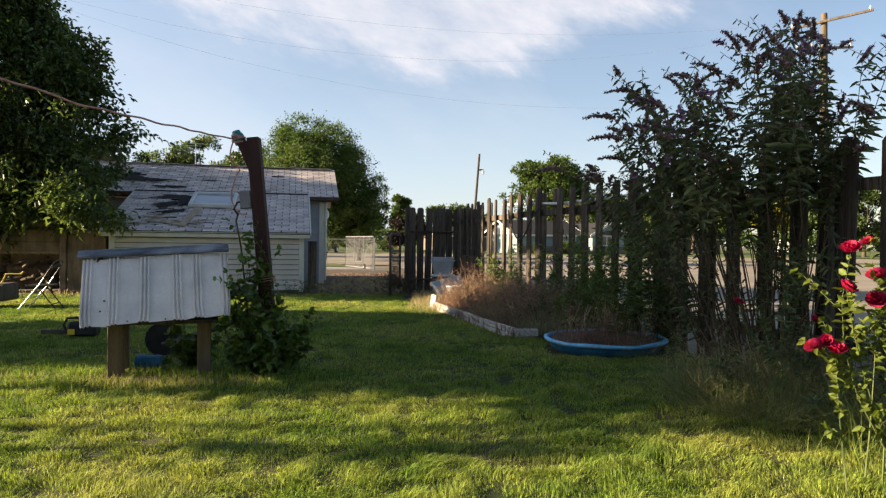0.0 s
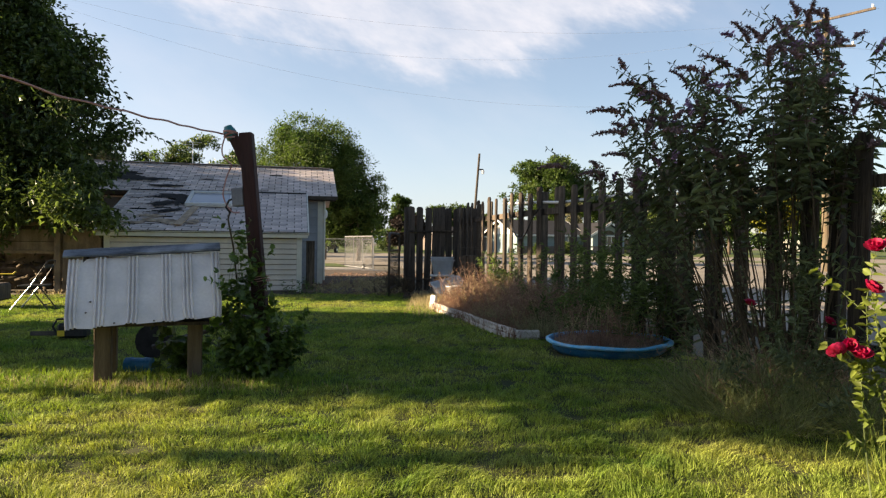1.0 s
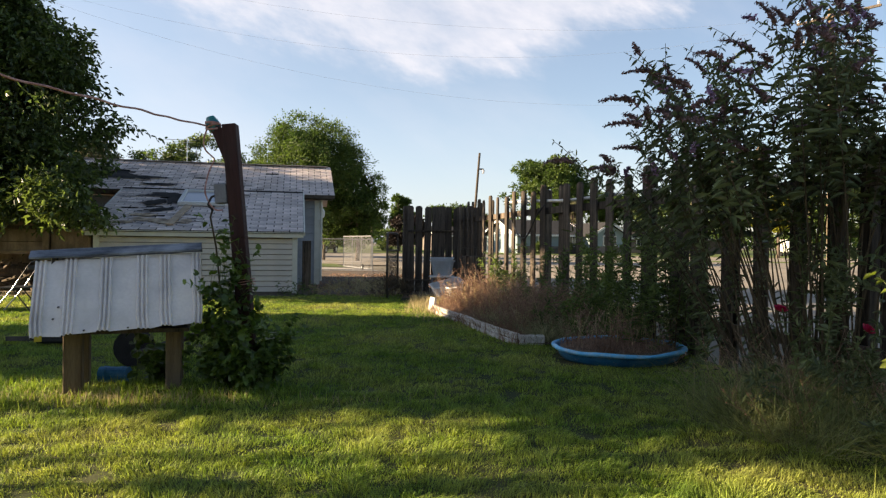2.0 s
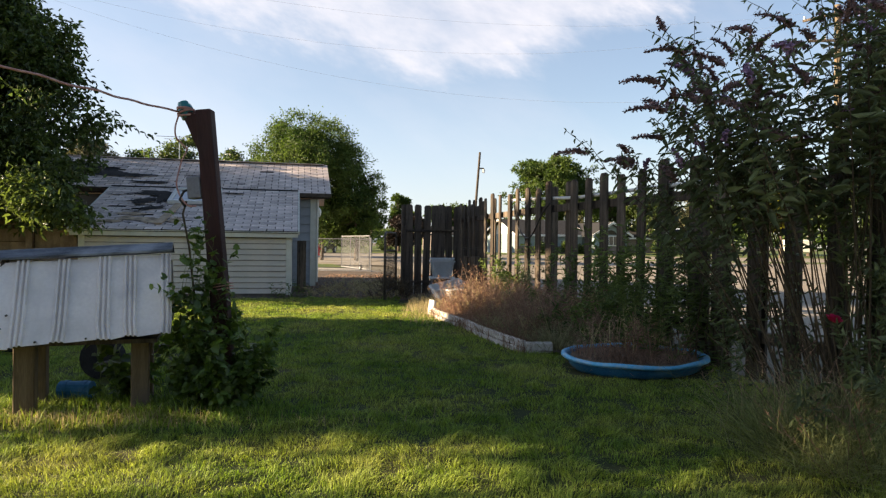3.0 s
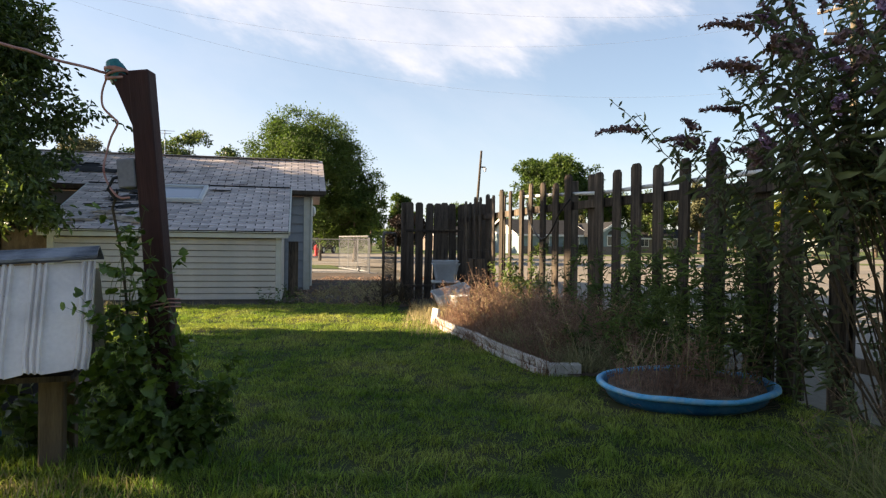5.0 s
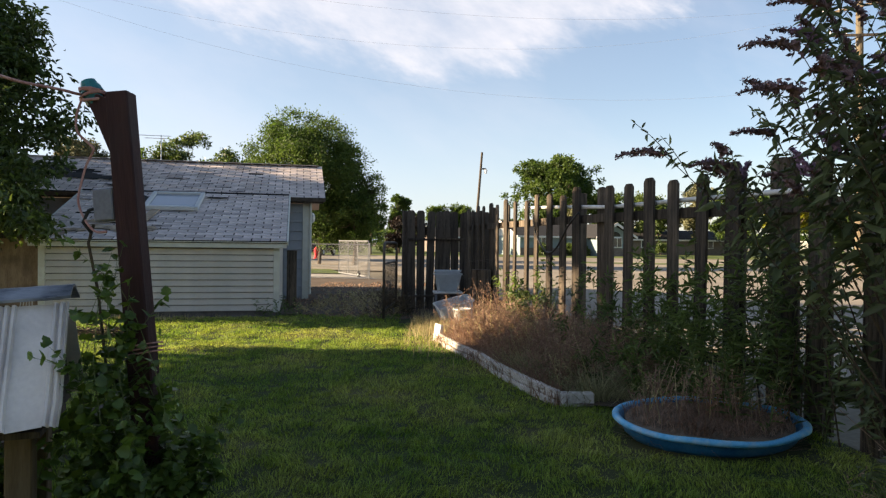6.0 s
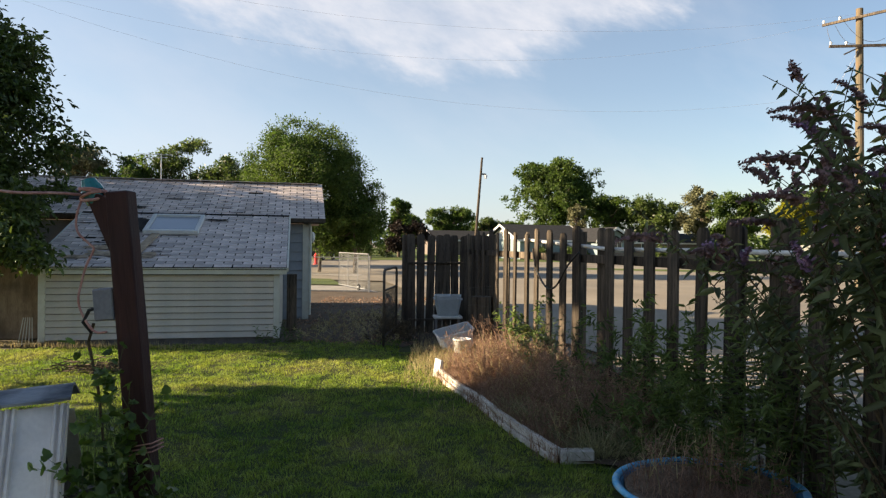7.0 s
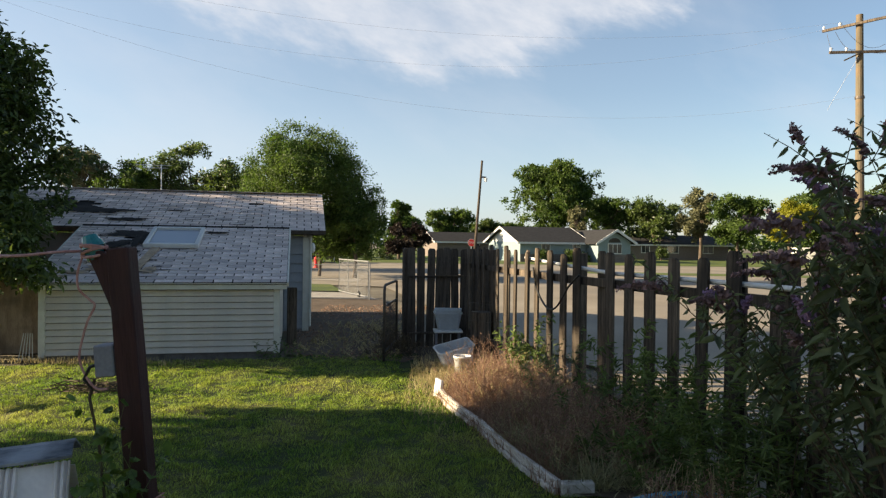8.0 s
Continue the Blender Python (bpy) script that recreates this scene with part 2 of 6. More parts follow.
ROSE = mat("rose_petal", (0.298, 0.004, 0.026), (0.421, 0.023, 0.095), 0.6, 20, 80, 0.1, translucent=0.3)
POLEWOOD = mat("pole_wood", (0.097, 0.076, 0.048), (0.150, 0.126, 0.085), 0.85, 4, 30, 0.4, (4, 4, 0.3), stain=(0.17, 0.11, 0.06), stain_scale=2)
PORCELAIN = mat("porcelain", (0.66, 0.66, 0.66), (0.75, 0.75, 0.75), 0.25, 5, 60, 0)
NETTING = mat("dull_wire_netting", (0.179, 0.179, 0.179), (0.269, 0.269, 0.263), 0.7, 5, 60, 0)
WIRE = mat("wire", (0.352, 0.352, 0.368), (0.512, 0.512, 0.528), 0.6, 5, 60, 0)
ROOFDARK = mat("dark_roof", (0.016, 0.016, 0.017), (0.032, 0.031, 0.032), 0.95, 3, 15, 0.3)
HOUSEWHITE = mat("house_white", (0.561, 0.552, 0.527), (0.629, 0.620, 0.595), 0.7, 2, 20, 0.05)
HOUSETEAL = mat("house_teal", (0.180, 0.240, 0.252), (0.228, 0.282, 0.288), 0.7, 2, 20, 0.05)
HOUSETAN = mat("house_brick", (0.13, 0.105, 0.092), (0.20, 0.165, 0.145), 0.85, 6, 40, 0.2)
WINDOWDARK = mat("window_glass", (0.03, 0.035, 0.04), (0.05, 0.055, 0.06), 0.08, 3, 20, 0, spec=0.6)
REDPAINT = mat("red_paint", (0.50, 0.02, 0.02), (0.62, 0.04, 0.035), 0.45, 5, 50, 0.05)
CARPAINT = mat("dark_car_paint", (0.008, 0.008, 0.009), (0.015, 0.015, 0.016), 0.2, 3, 20, 0, spec=0.6)
TYRE = mat("rubber", (0.01, 0.01, 0.01), (0.025, 0.025, 0.025), 0.9, 10, 60, 0.1)
CHARCOAL = mat("charcoal_box", (0.16, 0.16, 0.18), (0.24, 0.24, 0.26), 0.6, 5, 60, 0.05)
YELLOW = mat("yellow_plastic", (0.62, 0.42, 0.02), (0.70, 0.52, 0.05), 0.5, 5, 50, 0)
OLDBOARD = mat("old_board", (0.255, 0.185, 0.125), (0.430, 0.325, 0.220), 0.9, 4, 40, 0.5, (3, 3, 0.5), vary=0.25, stain=(0.12, 0.09, 0.06), stain_scale=3)


def glass(name, tint, rough):
    m = bpy.data.materials.new(name)
    m.use_nodes = True
    p = m.node_tree.nodes["Principled BSDF"]
    p.inputs["Base Color"].default_value = (*tint, 1)
    p.inputs["Roughness"].default_value, p.inputs["Specular IOR Level"].default_value = rough, 0.8
    return m


# pale tint puts part of the sky's reflection into the base colour
SKYPANE = glass("sky_tinted_pane", (0.30, 0.32, 0.35), 0.12)

# ---- helpers for building ----
rnd = np.random.default_rng(7)


def link(name, mesh, parent=None, m=None, label="", kind=""):
    ob = new(name, mesh)
    if parent is not None:
        ob.parent = parent
    if m is not None:
        ob.matrix_basis = m
    return tagged(ob, label=label, kind=kind)


def part(name, bm, material, parent=None, label="", smooth=False, kind=""):
    """Links a bmesh as one mesh object under a thing or a part."""
    me = bpy.data.meshes.new(name)
    bm.to_mesh(me)
    bm.free()
    me.materials.append(material)
    if smooth:
        me.polygons.foreach_set("use_smooth", [True] * len(me.polygons))
    return link(name, me, parent, None, label, kind)


def thing(name, m, label, category, group="", kind=""):
    ob = new(name)
    ob.empty_display_size = 0.1
    ob.matrix_basis = m
    return tagged(ob, label, category, group, kind)


def box(bm, x0, x1, y0, y1, z0, z1, bevel=0.0, m=None):
    """Adds a box to bm, with its edges rounded off by bevel."""
    g = bmesh.ops.create_cube(bm, size=1, matrix=Matrix.Translation(((x0 + x1) / 2, (y0 + y1) / 2, (z0 + z1) / 2)) @ Matrix.Diagonal((x1 - x0, y1 - y0, z1 - z0, 1)))
    vs = g["verts"]
    if bevel:
        es = list({e for v in vs for e in v.link_edges})
        r = bmesh.ops.bevel(bm, geom=es, offset=bevel, segments=1, affect="EDGES", clamp_overlap=True)
        vs = list({v for f in r["faces"] for v in f.verts} | {v for v in vs if v.is_valid})
    if m is not None:
        bmesh.ops.transform(bm, matrix=m, verts=vs)
    return bm


def boxed(x0, x1, y0, y1, z0, z1, bevel=0.0):
    return box(bmesh.new(), x0, x1, y0, y1, z0, z1, bevel)


def rod(bm, a, b, r0, r1=None, n=8):
    """Adds a tapered round bar from a to b."""
    a, b = Vector(a), Vector(b)
    d = b - a
    q = d.to_track_quat("Z", "Y").to_matrix().to_4x4()
    bmesh.ops.create_cone(bm, cap_ends=True, segments=n, radius1=r0, radius2=r0 if r1 is None else r1, depth=d.length,
                          matrix=Matrix.Translation((a + b) / 2) @ q)
    return bm


def rods(points, r, n=6, taper=1.0):
    """A bent bar through the points, as one swept tube."""
    bm = bmesh.new()
    ps = [Vector(p) for p in points]
    rings = []
    for i, p in enumerate(ps):
        d = (ps[min(i + 1, len(ps) - 1)] - ps[max(i - 1, 0)]).normalized()
        side = d.cross(Vector((0.13, 0.29, 0.95))).normalized() if abs(d.z) < 0.9 else d.cross(Vector((0, 1, 0))).normalized()
        up = side.cross(d)
        rr = r * (1 + (taper - 1) * i / max(1, len(ps) - 1))
        rings.append([bm.verts.new(p + rr * (math.cos(6.2832 * k / n) * side + math.sin(6.2832 * k / n) * up)) for k in range(n)])
    for a, b in zip(rings, rings[1:]):
        for k in range(n):
            bm.faces.new((a[k], a[(k + 1) % n], b[(k + 1) % n], b[k]))
    bm.faces.new(rings[0][::-1])
    bm.faces.new(rings[-1])
    return bm


def smooth(points, n=5):
    """The same line with n steps between its points, rounded."""
    ps = [Vector(p) for p in points]
    out = []
    for i in range(len(ps) - 1):
        a, b, c, d = ps[max(i - 1, 0)], ps[i], ps[i + 1], ps[min(i + 2, len(ps) - 1)]
        for k in range(n):
            t = k / n
            out.append(0.5 * (2 * b + (c - a) * t + (2 * a - 5 * b + 4 * c - d) * t * t + (3 * b - a - 3 * c + d) * t ** 3))
    return out + [ps[-1]]


def prism(profile, y0, y1):
    """The profile of (x, z) drawn out from y0 to y1."""
    bm = bmesh.new()
    a = [bm.verts.new((x, y0, z)) for x, z in profile]
    b = [bm.verts.new((x, y1, z)) for x, z in profile]
    n = len(profile)
    bm.faces.new(a)
    bm.faces.new(b[::-1])
    for i in range(n):
        bm.faces.new((a[i], b[i], b[(i + 1) % n], a[(i + 1) % n]))
    bmesh.ops.recalc_face_normals(bm, faces=bm.faces)
    return bm


def sag(a, b, drop, n=20, wig=0.0):
    """Points of a line hanging from a to b."""
    a, b = Vector(a), Vector(b)
    return [a.lerp(b, i / n) - Vector((0, 0, drop * 4 * (i / n) * (1 - i / n) + wig * math.sin(i * 1.9))) for i in range(n + 1)]


def np_mesh(name, verts, faces, material, smooth=False):
    """A mesh out of an (n, 3) array and an (m, k) array of corners."""
    me = bpy.data.meshes.new(name)
    k = faces.shape[1]
    me.vertices.add(len(verts))
    me.vertices.foreach_set("co", np.ascontiguousarray(verts, dtype=np.float32).ravel())
    me.loops.add(faces.size)
    me.loops.foreach_set("vertex_index", np.ascontiguousarray(faces, dtype=np.int32).ravel())
    me.polygons.add(len(faces))
    me.polygons.foreach_set("loop_start", np.arange(0, faces.size, k, dtype=np.int32))
    me.update(calc_edges=True)
    me.materials.append(material)
    return me


def unit(a):
    return a / np.maximum(np.linalg.norm(a, axis=1, keepdims=True), 1e-9)


def leaf_arrays(c, d, length, width, fold=0.15):
    """Leaves, a folded diamond each, from c along d."""
    n = len(c)
    d = unit(d)
    s = unit(np.cross(d, unit(rnd.normal(size=(n, 3)))))
    up = np.cross(s, d)
    L, W = np.reshape(length, (-1, 1)) * np.ones((n, 1)), np.reshape(width, (-1, 1)) * np.ones((n, 1))
    mid = c + 0.45 * L * d + fold * L * up * 0.5
    v = np.stack([c, mid + W / 2 * s, c + L * d - 0.12 * L * up, mid - W / 2 * s], 1).reshape(-1, 3)
    return v, np.arange(4 * n).reshape(-1, 4)


def fine_leaves(c, d, length, width, fold=0.22):
    """Leaves with a midrib, a rounded outline and a drooping tip."""
    n = len(c)
    d = unit(d)
    s = unit(np.cross(d, unit(rnd.normal(size=(n, 3)) + np.array([0, 0, 1.5]))))
    up = np.cross(s, d)
    L, W = np.reshape(length, (-1, 1)) * np.ones((n, 1)), np.reshape(width, (-1, 1)) * np.ones((n, 1))
    low, high = c + 0.25 * L * d + fold * W * up, c + 0.62 * L * d + 0.8 * fold * W * up - 0.06 * L * up
    v = np.stack([c, low + 0.42 * W * s, high + 0.40 * W * s, c + L * d - 0.22 * L * up, high - 0.40 * W * s, low - 0.42 * W * s], 1).reshape(-1, 3)
    i = 6 * np.arange(n)[:, None]
    return v, np.concatenate([i + [[0, 1, 2, 3]], i + [[0, 3, 4, 5]]], 0)


def lobed_leaves(c, d, length, width, fold=0.16):
    """Broad leaves with three pointed lobes."""
    n = len(c)
    d = unit(d)
    s = unit(np.cross(d, unit(rnd.normal(size=(n, 3)) + np.array([0, 0, 1.5]))))
    up = np.cross(s, d)
    L, W = np.reshape(length, (-1, 1)) * np.ones((n, 1)), np.reshape(width, (-1, 1)) * np.ones((n, 1))
    half = ((0.08, 0.32), (0.28, 0.54), (0.44, 0.40), (0.62, 0.45), (0.82, 0.22))
    pts = [c]
    for sgn in (1, -1):
        pts += [c + a * L * d + sgn * b * W * s + fold * b * W * up - 0.25 * a * a * L * up for a, b in half]
    pts.append(c + L * d - 0.25 * L * up)
    v = np.stack(pts, 1).reshape(-1, 3)
    i = 12 * np.arange(n)[:, None]
    return v, np.concatenate([i + [[0, 1, 2, 3, 4, 5, 11]], i + [[0, 11, 10, 9, 8, 7, 6]]], 0)


def blade_arrays(base, height, width, lean):
    """Blades of grass, each a bent strip that narrows to its tip."""
    n = len(base)
    az = rnd.uniform(0, 6.2832, n)
    side = np.stack([np.cos(az), np.sin(az), np.zeros(n)], 1)
    bend = np.stack([-np.sin(az), np.cos(az), np.zeros(n)], 1) * (lean * height * rnd.uniform(-1, 1, n))[:, None]
    up = np.zeros((n, 3))
    up[:, 2] = height
    w = (np.ones(n) * width)[:, None] * side / 2
    v = np.stack([base - w, base + w, base + 0.55 * up + 0.35 * bend + 0.8 * w, base + 0.55 * up + 0.35 * bend - 0.8 * w, base + up * 0.95 + bend], 1).reshape(-1, 3)
    i = 5 * np.arange(n)[:, None]
    tri = np.concatenate([i + [[0, 1, 2]], i + [[0, 2, 3]], i + [[3, 2, 4]]], 0)
    return v, tri


def rand_dirs(n):
    return unit(rnd.normal(size=(n, 3)))


def tree(name, base, height, crown, clumps, per, leaf, material, label, trunk=0.15, spread=0.35, seed=1, group="", drape=(), sprays=0, boughs=0):
    """A tree: tapered trunk, limbs that reach to the clumps, and a crown of many leaves. crown: half sizes and the height of its middle."""
    g = np.random.default_rng(seed)
    t = thing(name, pose(*base), label, "tree", group)
    rx, ry, rz, cz = crown
    u = unit(g.normal(size=(clumps, 3))) * (g.uniform(0.25, 1.0, (clumps, 1)) ** 0.45)
    # an uneven outline: lobes that push the clumps in or out
    lobes = unit(g.normal(size=(15, 3)))
    push = 0.56 + 0.52 * np.max(np.clip(unit(u) @ lobes.T, 0, 1) ** 9, axis=1)
    cc = u * push[:, None] * np.array([rx, ry, rz]) + np.array([0, 0, cz])
    if boughs:
        # the crown is heaped up of leafy boughs, domed above and hollow below
        mids_ = unit(g.normal(size=(boughs, 3)) + np.array([0, 0, 0.15])) * (g.uniform(0.15, 1.0, (boughs, 1)) ** 0.4) * np.array([rx, ry, rz]) * 0.70
        i = np.arange(clumps) % boughs
        dome = unit(g.normal(size=(clumps, 3)) + np.array([0, 0, 0.7]))
        size_ = g.uniform(0.24, 0.40, boughs)[i][:, None] * np.array([rx, ry, 0.8 * rz])
        cc = mids_[i] + dome * size_ * g.uniform(0.7, 1.0, (clumps, 1)) + np.array([0, 0, cz])
    cc[:, 2] = np.maximum(cc[:, 2], cz - rz * 0.95)
    if drape:
        # low limbs that hang out of the crown
        low = np.concatenate([np.array(q) + g.normal(size=(k, 3)) * np.array(s) for q, s, k in drape])
        cc = np.concatenate([cc, low])
        clumps = len(cc)
    bm = bmesh.new()
    top = Vector((0.1 * rx, 0.05, cz + 0.35 * rz))
    mids = [Vector((0, 0, 0)), Vector((0.05, 0.03, cz * 0.35)), Vector((-0.04, 0.05, cz * 0.7)), top]
    for i in range(3):
        rod(bm, mids[i] - Vector((0, 0, 0.1 if i == 0 else 0)), mids[i + 1], trunk * (1.25 - 0.3 * i), trunk * (0.95 - 0.3 * i), 9)
    part("trunk", bm, BARK, t)
    bm = bmesh.new()
    for k in range(0, clumps, max(1, clumps // 22)):
        start = mids[1].lerp(mids[3], float(g.uniform(0.1, 0.9)))
        end = Vector(cc[k])
        mid = start.lerp(end, 0.5) + Vector((0, 0, -0.08 * rz))
        rod(bm, start, mid, trunk * 0.35, trunk * 0.22, 5)
        rod(bm, mid, end, trunk * 0.22, trunk * 0.06, 5)
    part("branchwork", bm, BARK, t, kind="stuff")
    n = clumps * per
    which = np.repeat(np.arange(clumps), per)
    size = g.uniform(0.6, 1.3, clumps)[which][:, None]
    reach = np.where(g.uniform(size=(n, 1)) < 0.15, 1.35, 0.9)
    off = unit(g.normal(size=(n, 3))) * g.uniform(0.05, 1, (n, 1)) ** 0.6 * reach * spread * size * np.array([1, 1, 0.8])
    c = cc[which] + off
    d = unit(off + g.normal(size=(n, 3)) * spread * 0.8 + np.array([0, 0, -0.25 * spread]))
    if sprays:
        # drooping twigs that stick out of the crown
        k = g.choice(clumps, sprays)
        out = unit(cc[k] - np.array([0, 0, cz]) + g.normal(size=(sprays, 3)) * 0.3) * np.array([1, 1, 0.4])
        q = np.tile(np.linspace(0.1, 1, 26), sprays)[:, None]
        i = np.repeat(np.arange(sprays), 26)
        c2 = cc[k][i] + out[i] * q * g.uniform(0.5, 1.15, sprays)[i][:, None] + np.array([0, 0, -0.22]) * q ** 2 + g.normal(size=(len(i), 3)) * 0.03
        d2 = unit(out[i] + g.normal(size=(len(i), 3)) * 0.7 + np.array([0, 0, -0.5]))
        c, d, n = np.concatenate([c, c2]), np.concatenate([d, d2]), n + len(c2)
    v, f = (fine_leaves if leaf < 0.12 else leaf_arrays)(c, d, leaf * g.uniform(0.7, 1.3, n), leaf * 0.5 * g.uniform(0.7, 1.3, n))
    link("crown", np_mesh("crown", v, f, material), t)
    return t


def stems_plant(name, roots, tips, material_leaf, label, category, leaf=(0.08, 0.025), pairs=14, stem_r=0.005, first=0.15, droop=0.3, stem_mat=None, kind="", bend=0.12, twigs=0, shape=None):
    """A plant of many stems, each from its root to its tip, with leaves along them."""
    t = thing(name, pose(*roots[0]), label, category, kind=kind)
    o = np.array(roots[0])
    bm = bmesh.new()
    C, D = [], []
    for r, e in zip(roots, tips):
        r, e = np.array(r) - o, np.array(e) - o
        length = np.linalg.norm(e - r)
        lean = rnd.normal(size=3) * bend * length * np.array([1, 1, 0.2])
        pts = [r + (e - r) * s + lean * (s * (1 - s) * 2) for s in np.linspace(0, 1, 6)]
        for i in range(5):
            rod(bm, pts[i], pts[i + 1], stem_r * (1.1 - 0.17 * i), stem_r * (0.93 - 0.17 * i), 4)
        lines = [(pts, first, pairs)]
        for _ in range(twigs):
            s = rnd.uniform(0.58, 0.95) if twigs > 3 else rnd.uniform(0.3, 0.9)
            p = r + (e - r) * s + lean * (s * (1 - s) * 2)
            q = p + (rand_dirs(1)[0] * np.array([1, 1, 0.4]) + np.array([0, 0, 0.55])) * length * (rnd.uniform(0.08, 0.17) if twigs > 3 else rnd.uniform(0.10, 0.22))
            rod(bm, p, q, stem_r * 0.5, stem_r * 0.25, 3)
            lines.append(([p + (q - p) * k for k in np.linspace(0, 1, 6)], 0.1, max(4, pairs // 2)))
        for ps, lo, count in lines:
            for s in np.linspace(lo, 1.0, count):
                k = min(4, int(s * 5))
                p = ps[k] + (ps[k + 1] - ps[k]) * (s * 5 - k)
                ax = unit((ps[k + 1] - ps[k])[None])[0]
                for _ in range(2):
                    dd = np.cross(ax, rand_dirs(1)[0]) + 0.55 * ax - np.array([0, 0, droop * rnd.uniform(0, 1.2)])
                    C.append(p), D.append(dd)
    part("branchwork", bm, stem_mat or STEM, t, kind="stuff")
    C, D = np.array(C), np.array(D)
    n = len(C)
    v, f = (shape or fine_leaves)(C, D, leaf[0] * rnd.uniform(0.5, 1.3, n), leaf[1] * rnd.uniform(0.6, 1.3, n))
    link("foliage", np_mesh("foliage", v, f, material_leaf), t, kind="stuff")
    return t

# ---- ground, lawn and street ----
FENCE_Y = [-4.0, 4.7, 8.98, 10.3, 12.3, 14.5]
FENCE_X = [5.8, 3.0, 1.65, 1.24, 0.82, 0.35]


def fence_x(y):
    return float(np.interp(y, FENCE_Y, FENCE_X))


def sheet(name, outline, z, material, label, kind="structure"):
    bm = bmesh.new()
    bm.faces.new([bm.verts.new((x, y, z)) for x, y in outline])
    bmesh.ops.recalc_face_normals(bm, faces=bm.faces)
    if bm.faces[:][0].normal.z < 0:
        bmesh.ops.reverse_faces(bm, faces=bm.faces)
    return tagged(part(name, bm, material), label=label, kind=kind, category=name.split(".")[0])


sheet("ground", [(-900, -300), (900, -300), (900, 1500), (-900, 1500)], -0.045, EARTH, "bare pale earth reaching to the horizon")


def lawn_z(x, y):
    return 0.020 * noise.noise((x * 1.3, y * 1.3, 0)) + 0.016 * noise.noise((x * 4, y * 4, 3))


def lawn():
    xs, ys = np.arange(-14, 5.9, 0.12), np.arange(-4, 13.6, 0.12)
    bm = bmesh.new()
    grid = {}
    for j, y in enumerate(ys):
        for i, x in enumerate(xs):
            if x < fence_x(y) + 0.02 and not (y > 12.2 + 0.22 * (x + 6.4) and x < -2.6):
                grid[i, j] = bm.verts.new((x, y, lawn_z(x, y)))
    for (i, j), v in grid.items():
        q = [grid.get(k) for k in ((i + 1, j), (i + 1, j + 1), (i, j + 1))]
        if all(q):
            bm.faces.new((v, *q))
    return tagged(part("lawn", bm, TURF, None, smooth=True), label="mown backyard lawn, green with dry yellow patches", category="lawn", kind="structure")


lawn()


def lawn_keep(p):
    """Points of the lawn that bear grass: within the fence, clear of the shed, the bed and the pool."""
    x, y = p[:, 0], p[:, 1]
    ok = x < np.interp(y, FENCE_Y, FENCE_X) - 0.05
    ok &= ~((y > 12.93 + 0.22 * (x + 2.68)) & (x < -2.5))
    bed = np.interp(y, [7.2, 10.3, 14], [0.80, 0.0, -0.6])
    ok &= ~((y > 7.25) & (x > bed - 0.02))
    ok &= ~(((x - 1.62) / 0.6) ** 2 + ((y - 6.52) / 0.5) ** 2 < 1)
    ok &= ~((y > 12.2) & (x > -0.75)) & ~((y > 12.4 + rnd.uniform(0, 1.2, len(x))) & (x > -2.6))
    return ok


def grass(label, regions):
    V, F, at = [], [], 0
    for x0, x1, y0, y1, per, h, w, lean in regions:
        n = int((x1 - x0) * (y1 - y0) * per)
        p = np.zeros((n, 3))
        p[:, 0], p[:, 1] = rnd.uniform(x0, x1, n), rnd.uniform(y0, y1, n)
        p = p[lawn_keep(p)]
        patch = np.array([noise.noise((a * 1.7, b * 1.7, 1)) for a, b in p[:, :2]])
        lump = np.array([noise.noise((a * 7, b * 7, 5)) for a, b in p[:, :2]])
        keep = lump + rnd.uniform(-0.5, 0.9, len(p)) > -0.5
        p, patch, lump = p[keep], patch[keep], lump[keep]
        hh = h * (1 + 0.4 * patch + 0.95 * lump) * rnd.uniform(0.45, 1.3, len(p))
        p[:, 2] = [lawn_z(a, b) - 0.004 for a, b in p[:, :2]]
        v, f = blade_arrays(p, hh, w, lean)
        # matted swirls: neighbouring blades lie the same way
        turn = np.array([7.0 * noise.noise((a * 3.1, b * 3.1, 9)) for a, b in p[:, :2]])
        lay = np.stack([np.cos(turn), np.sin(turn)], 1) * (hh * rnd.uniform(0.0, 0.95, len(p)))[:, None]
        v = v.reshape(-1, 5, 3)
        v[:, 2:4, :2] += 0.35 * lay[:, None]
        v[:, 4, :2] += lay
        v[:, 4, 2] -= 0.25 * hh
        v = v.reshape(-1, 3)
        V.append(v), F.append(f + at)
        at += len(v)
    return tagged(link("grass", np_mesh("grass", np.concatenate(V), np.concatenate(F), GRASS)), label=label, category="grass", kind="stuff")


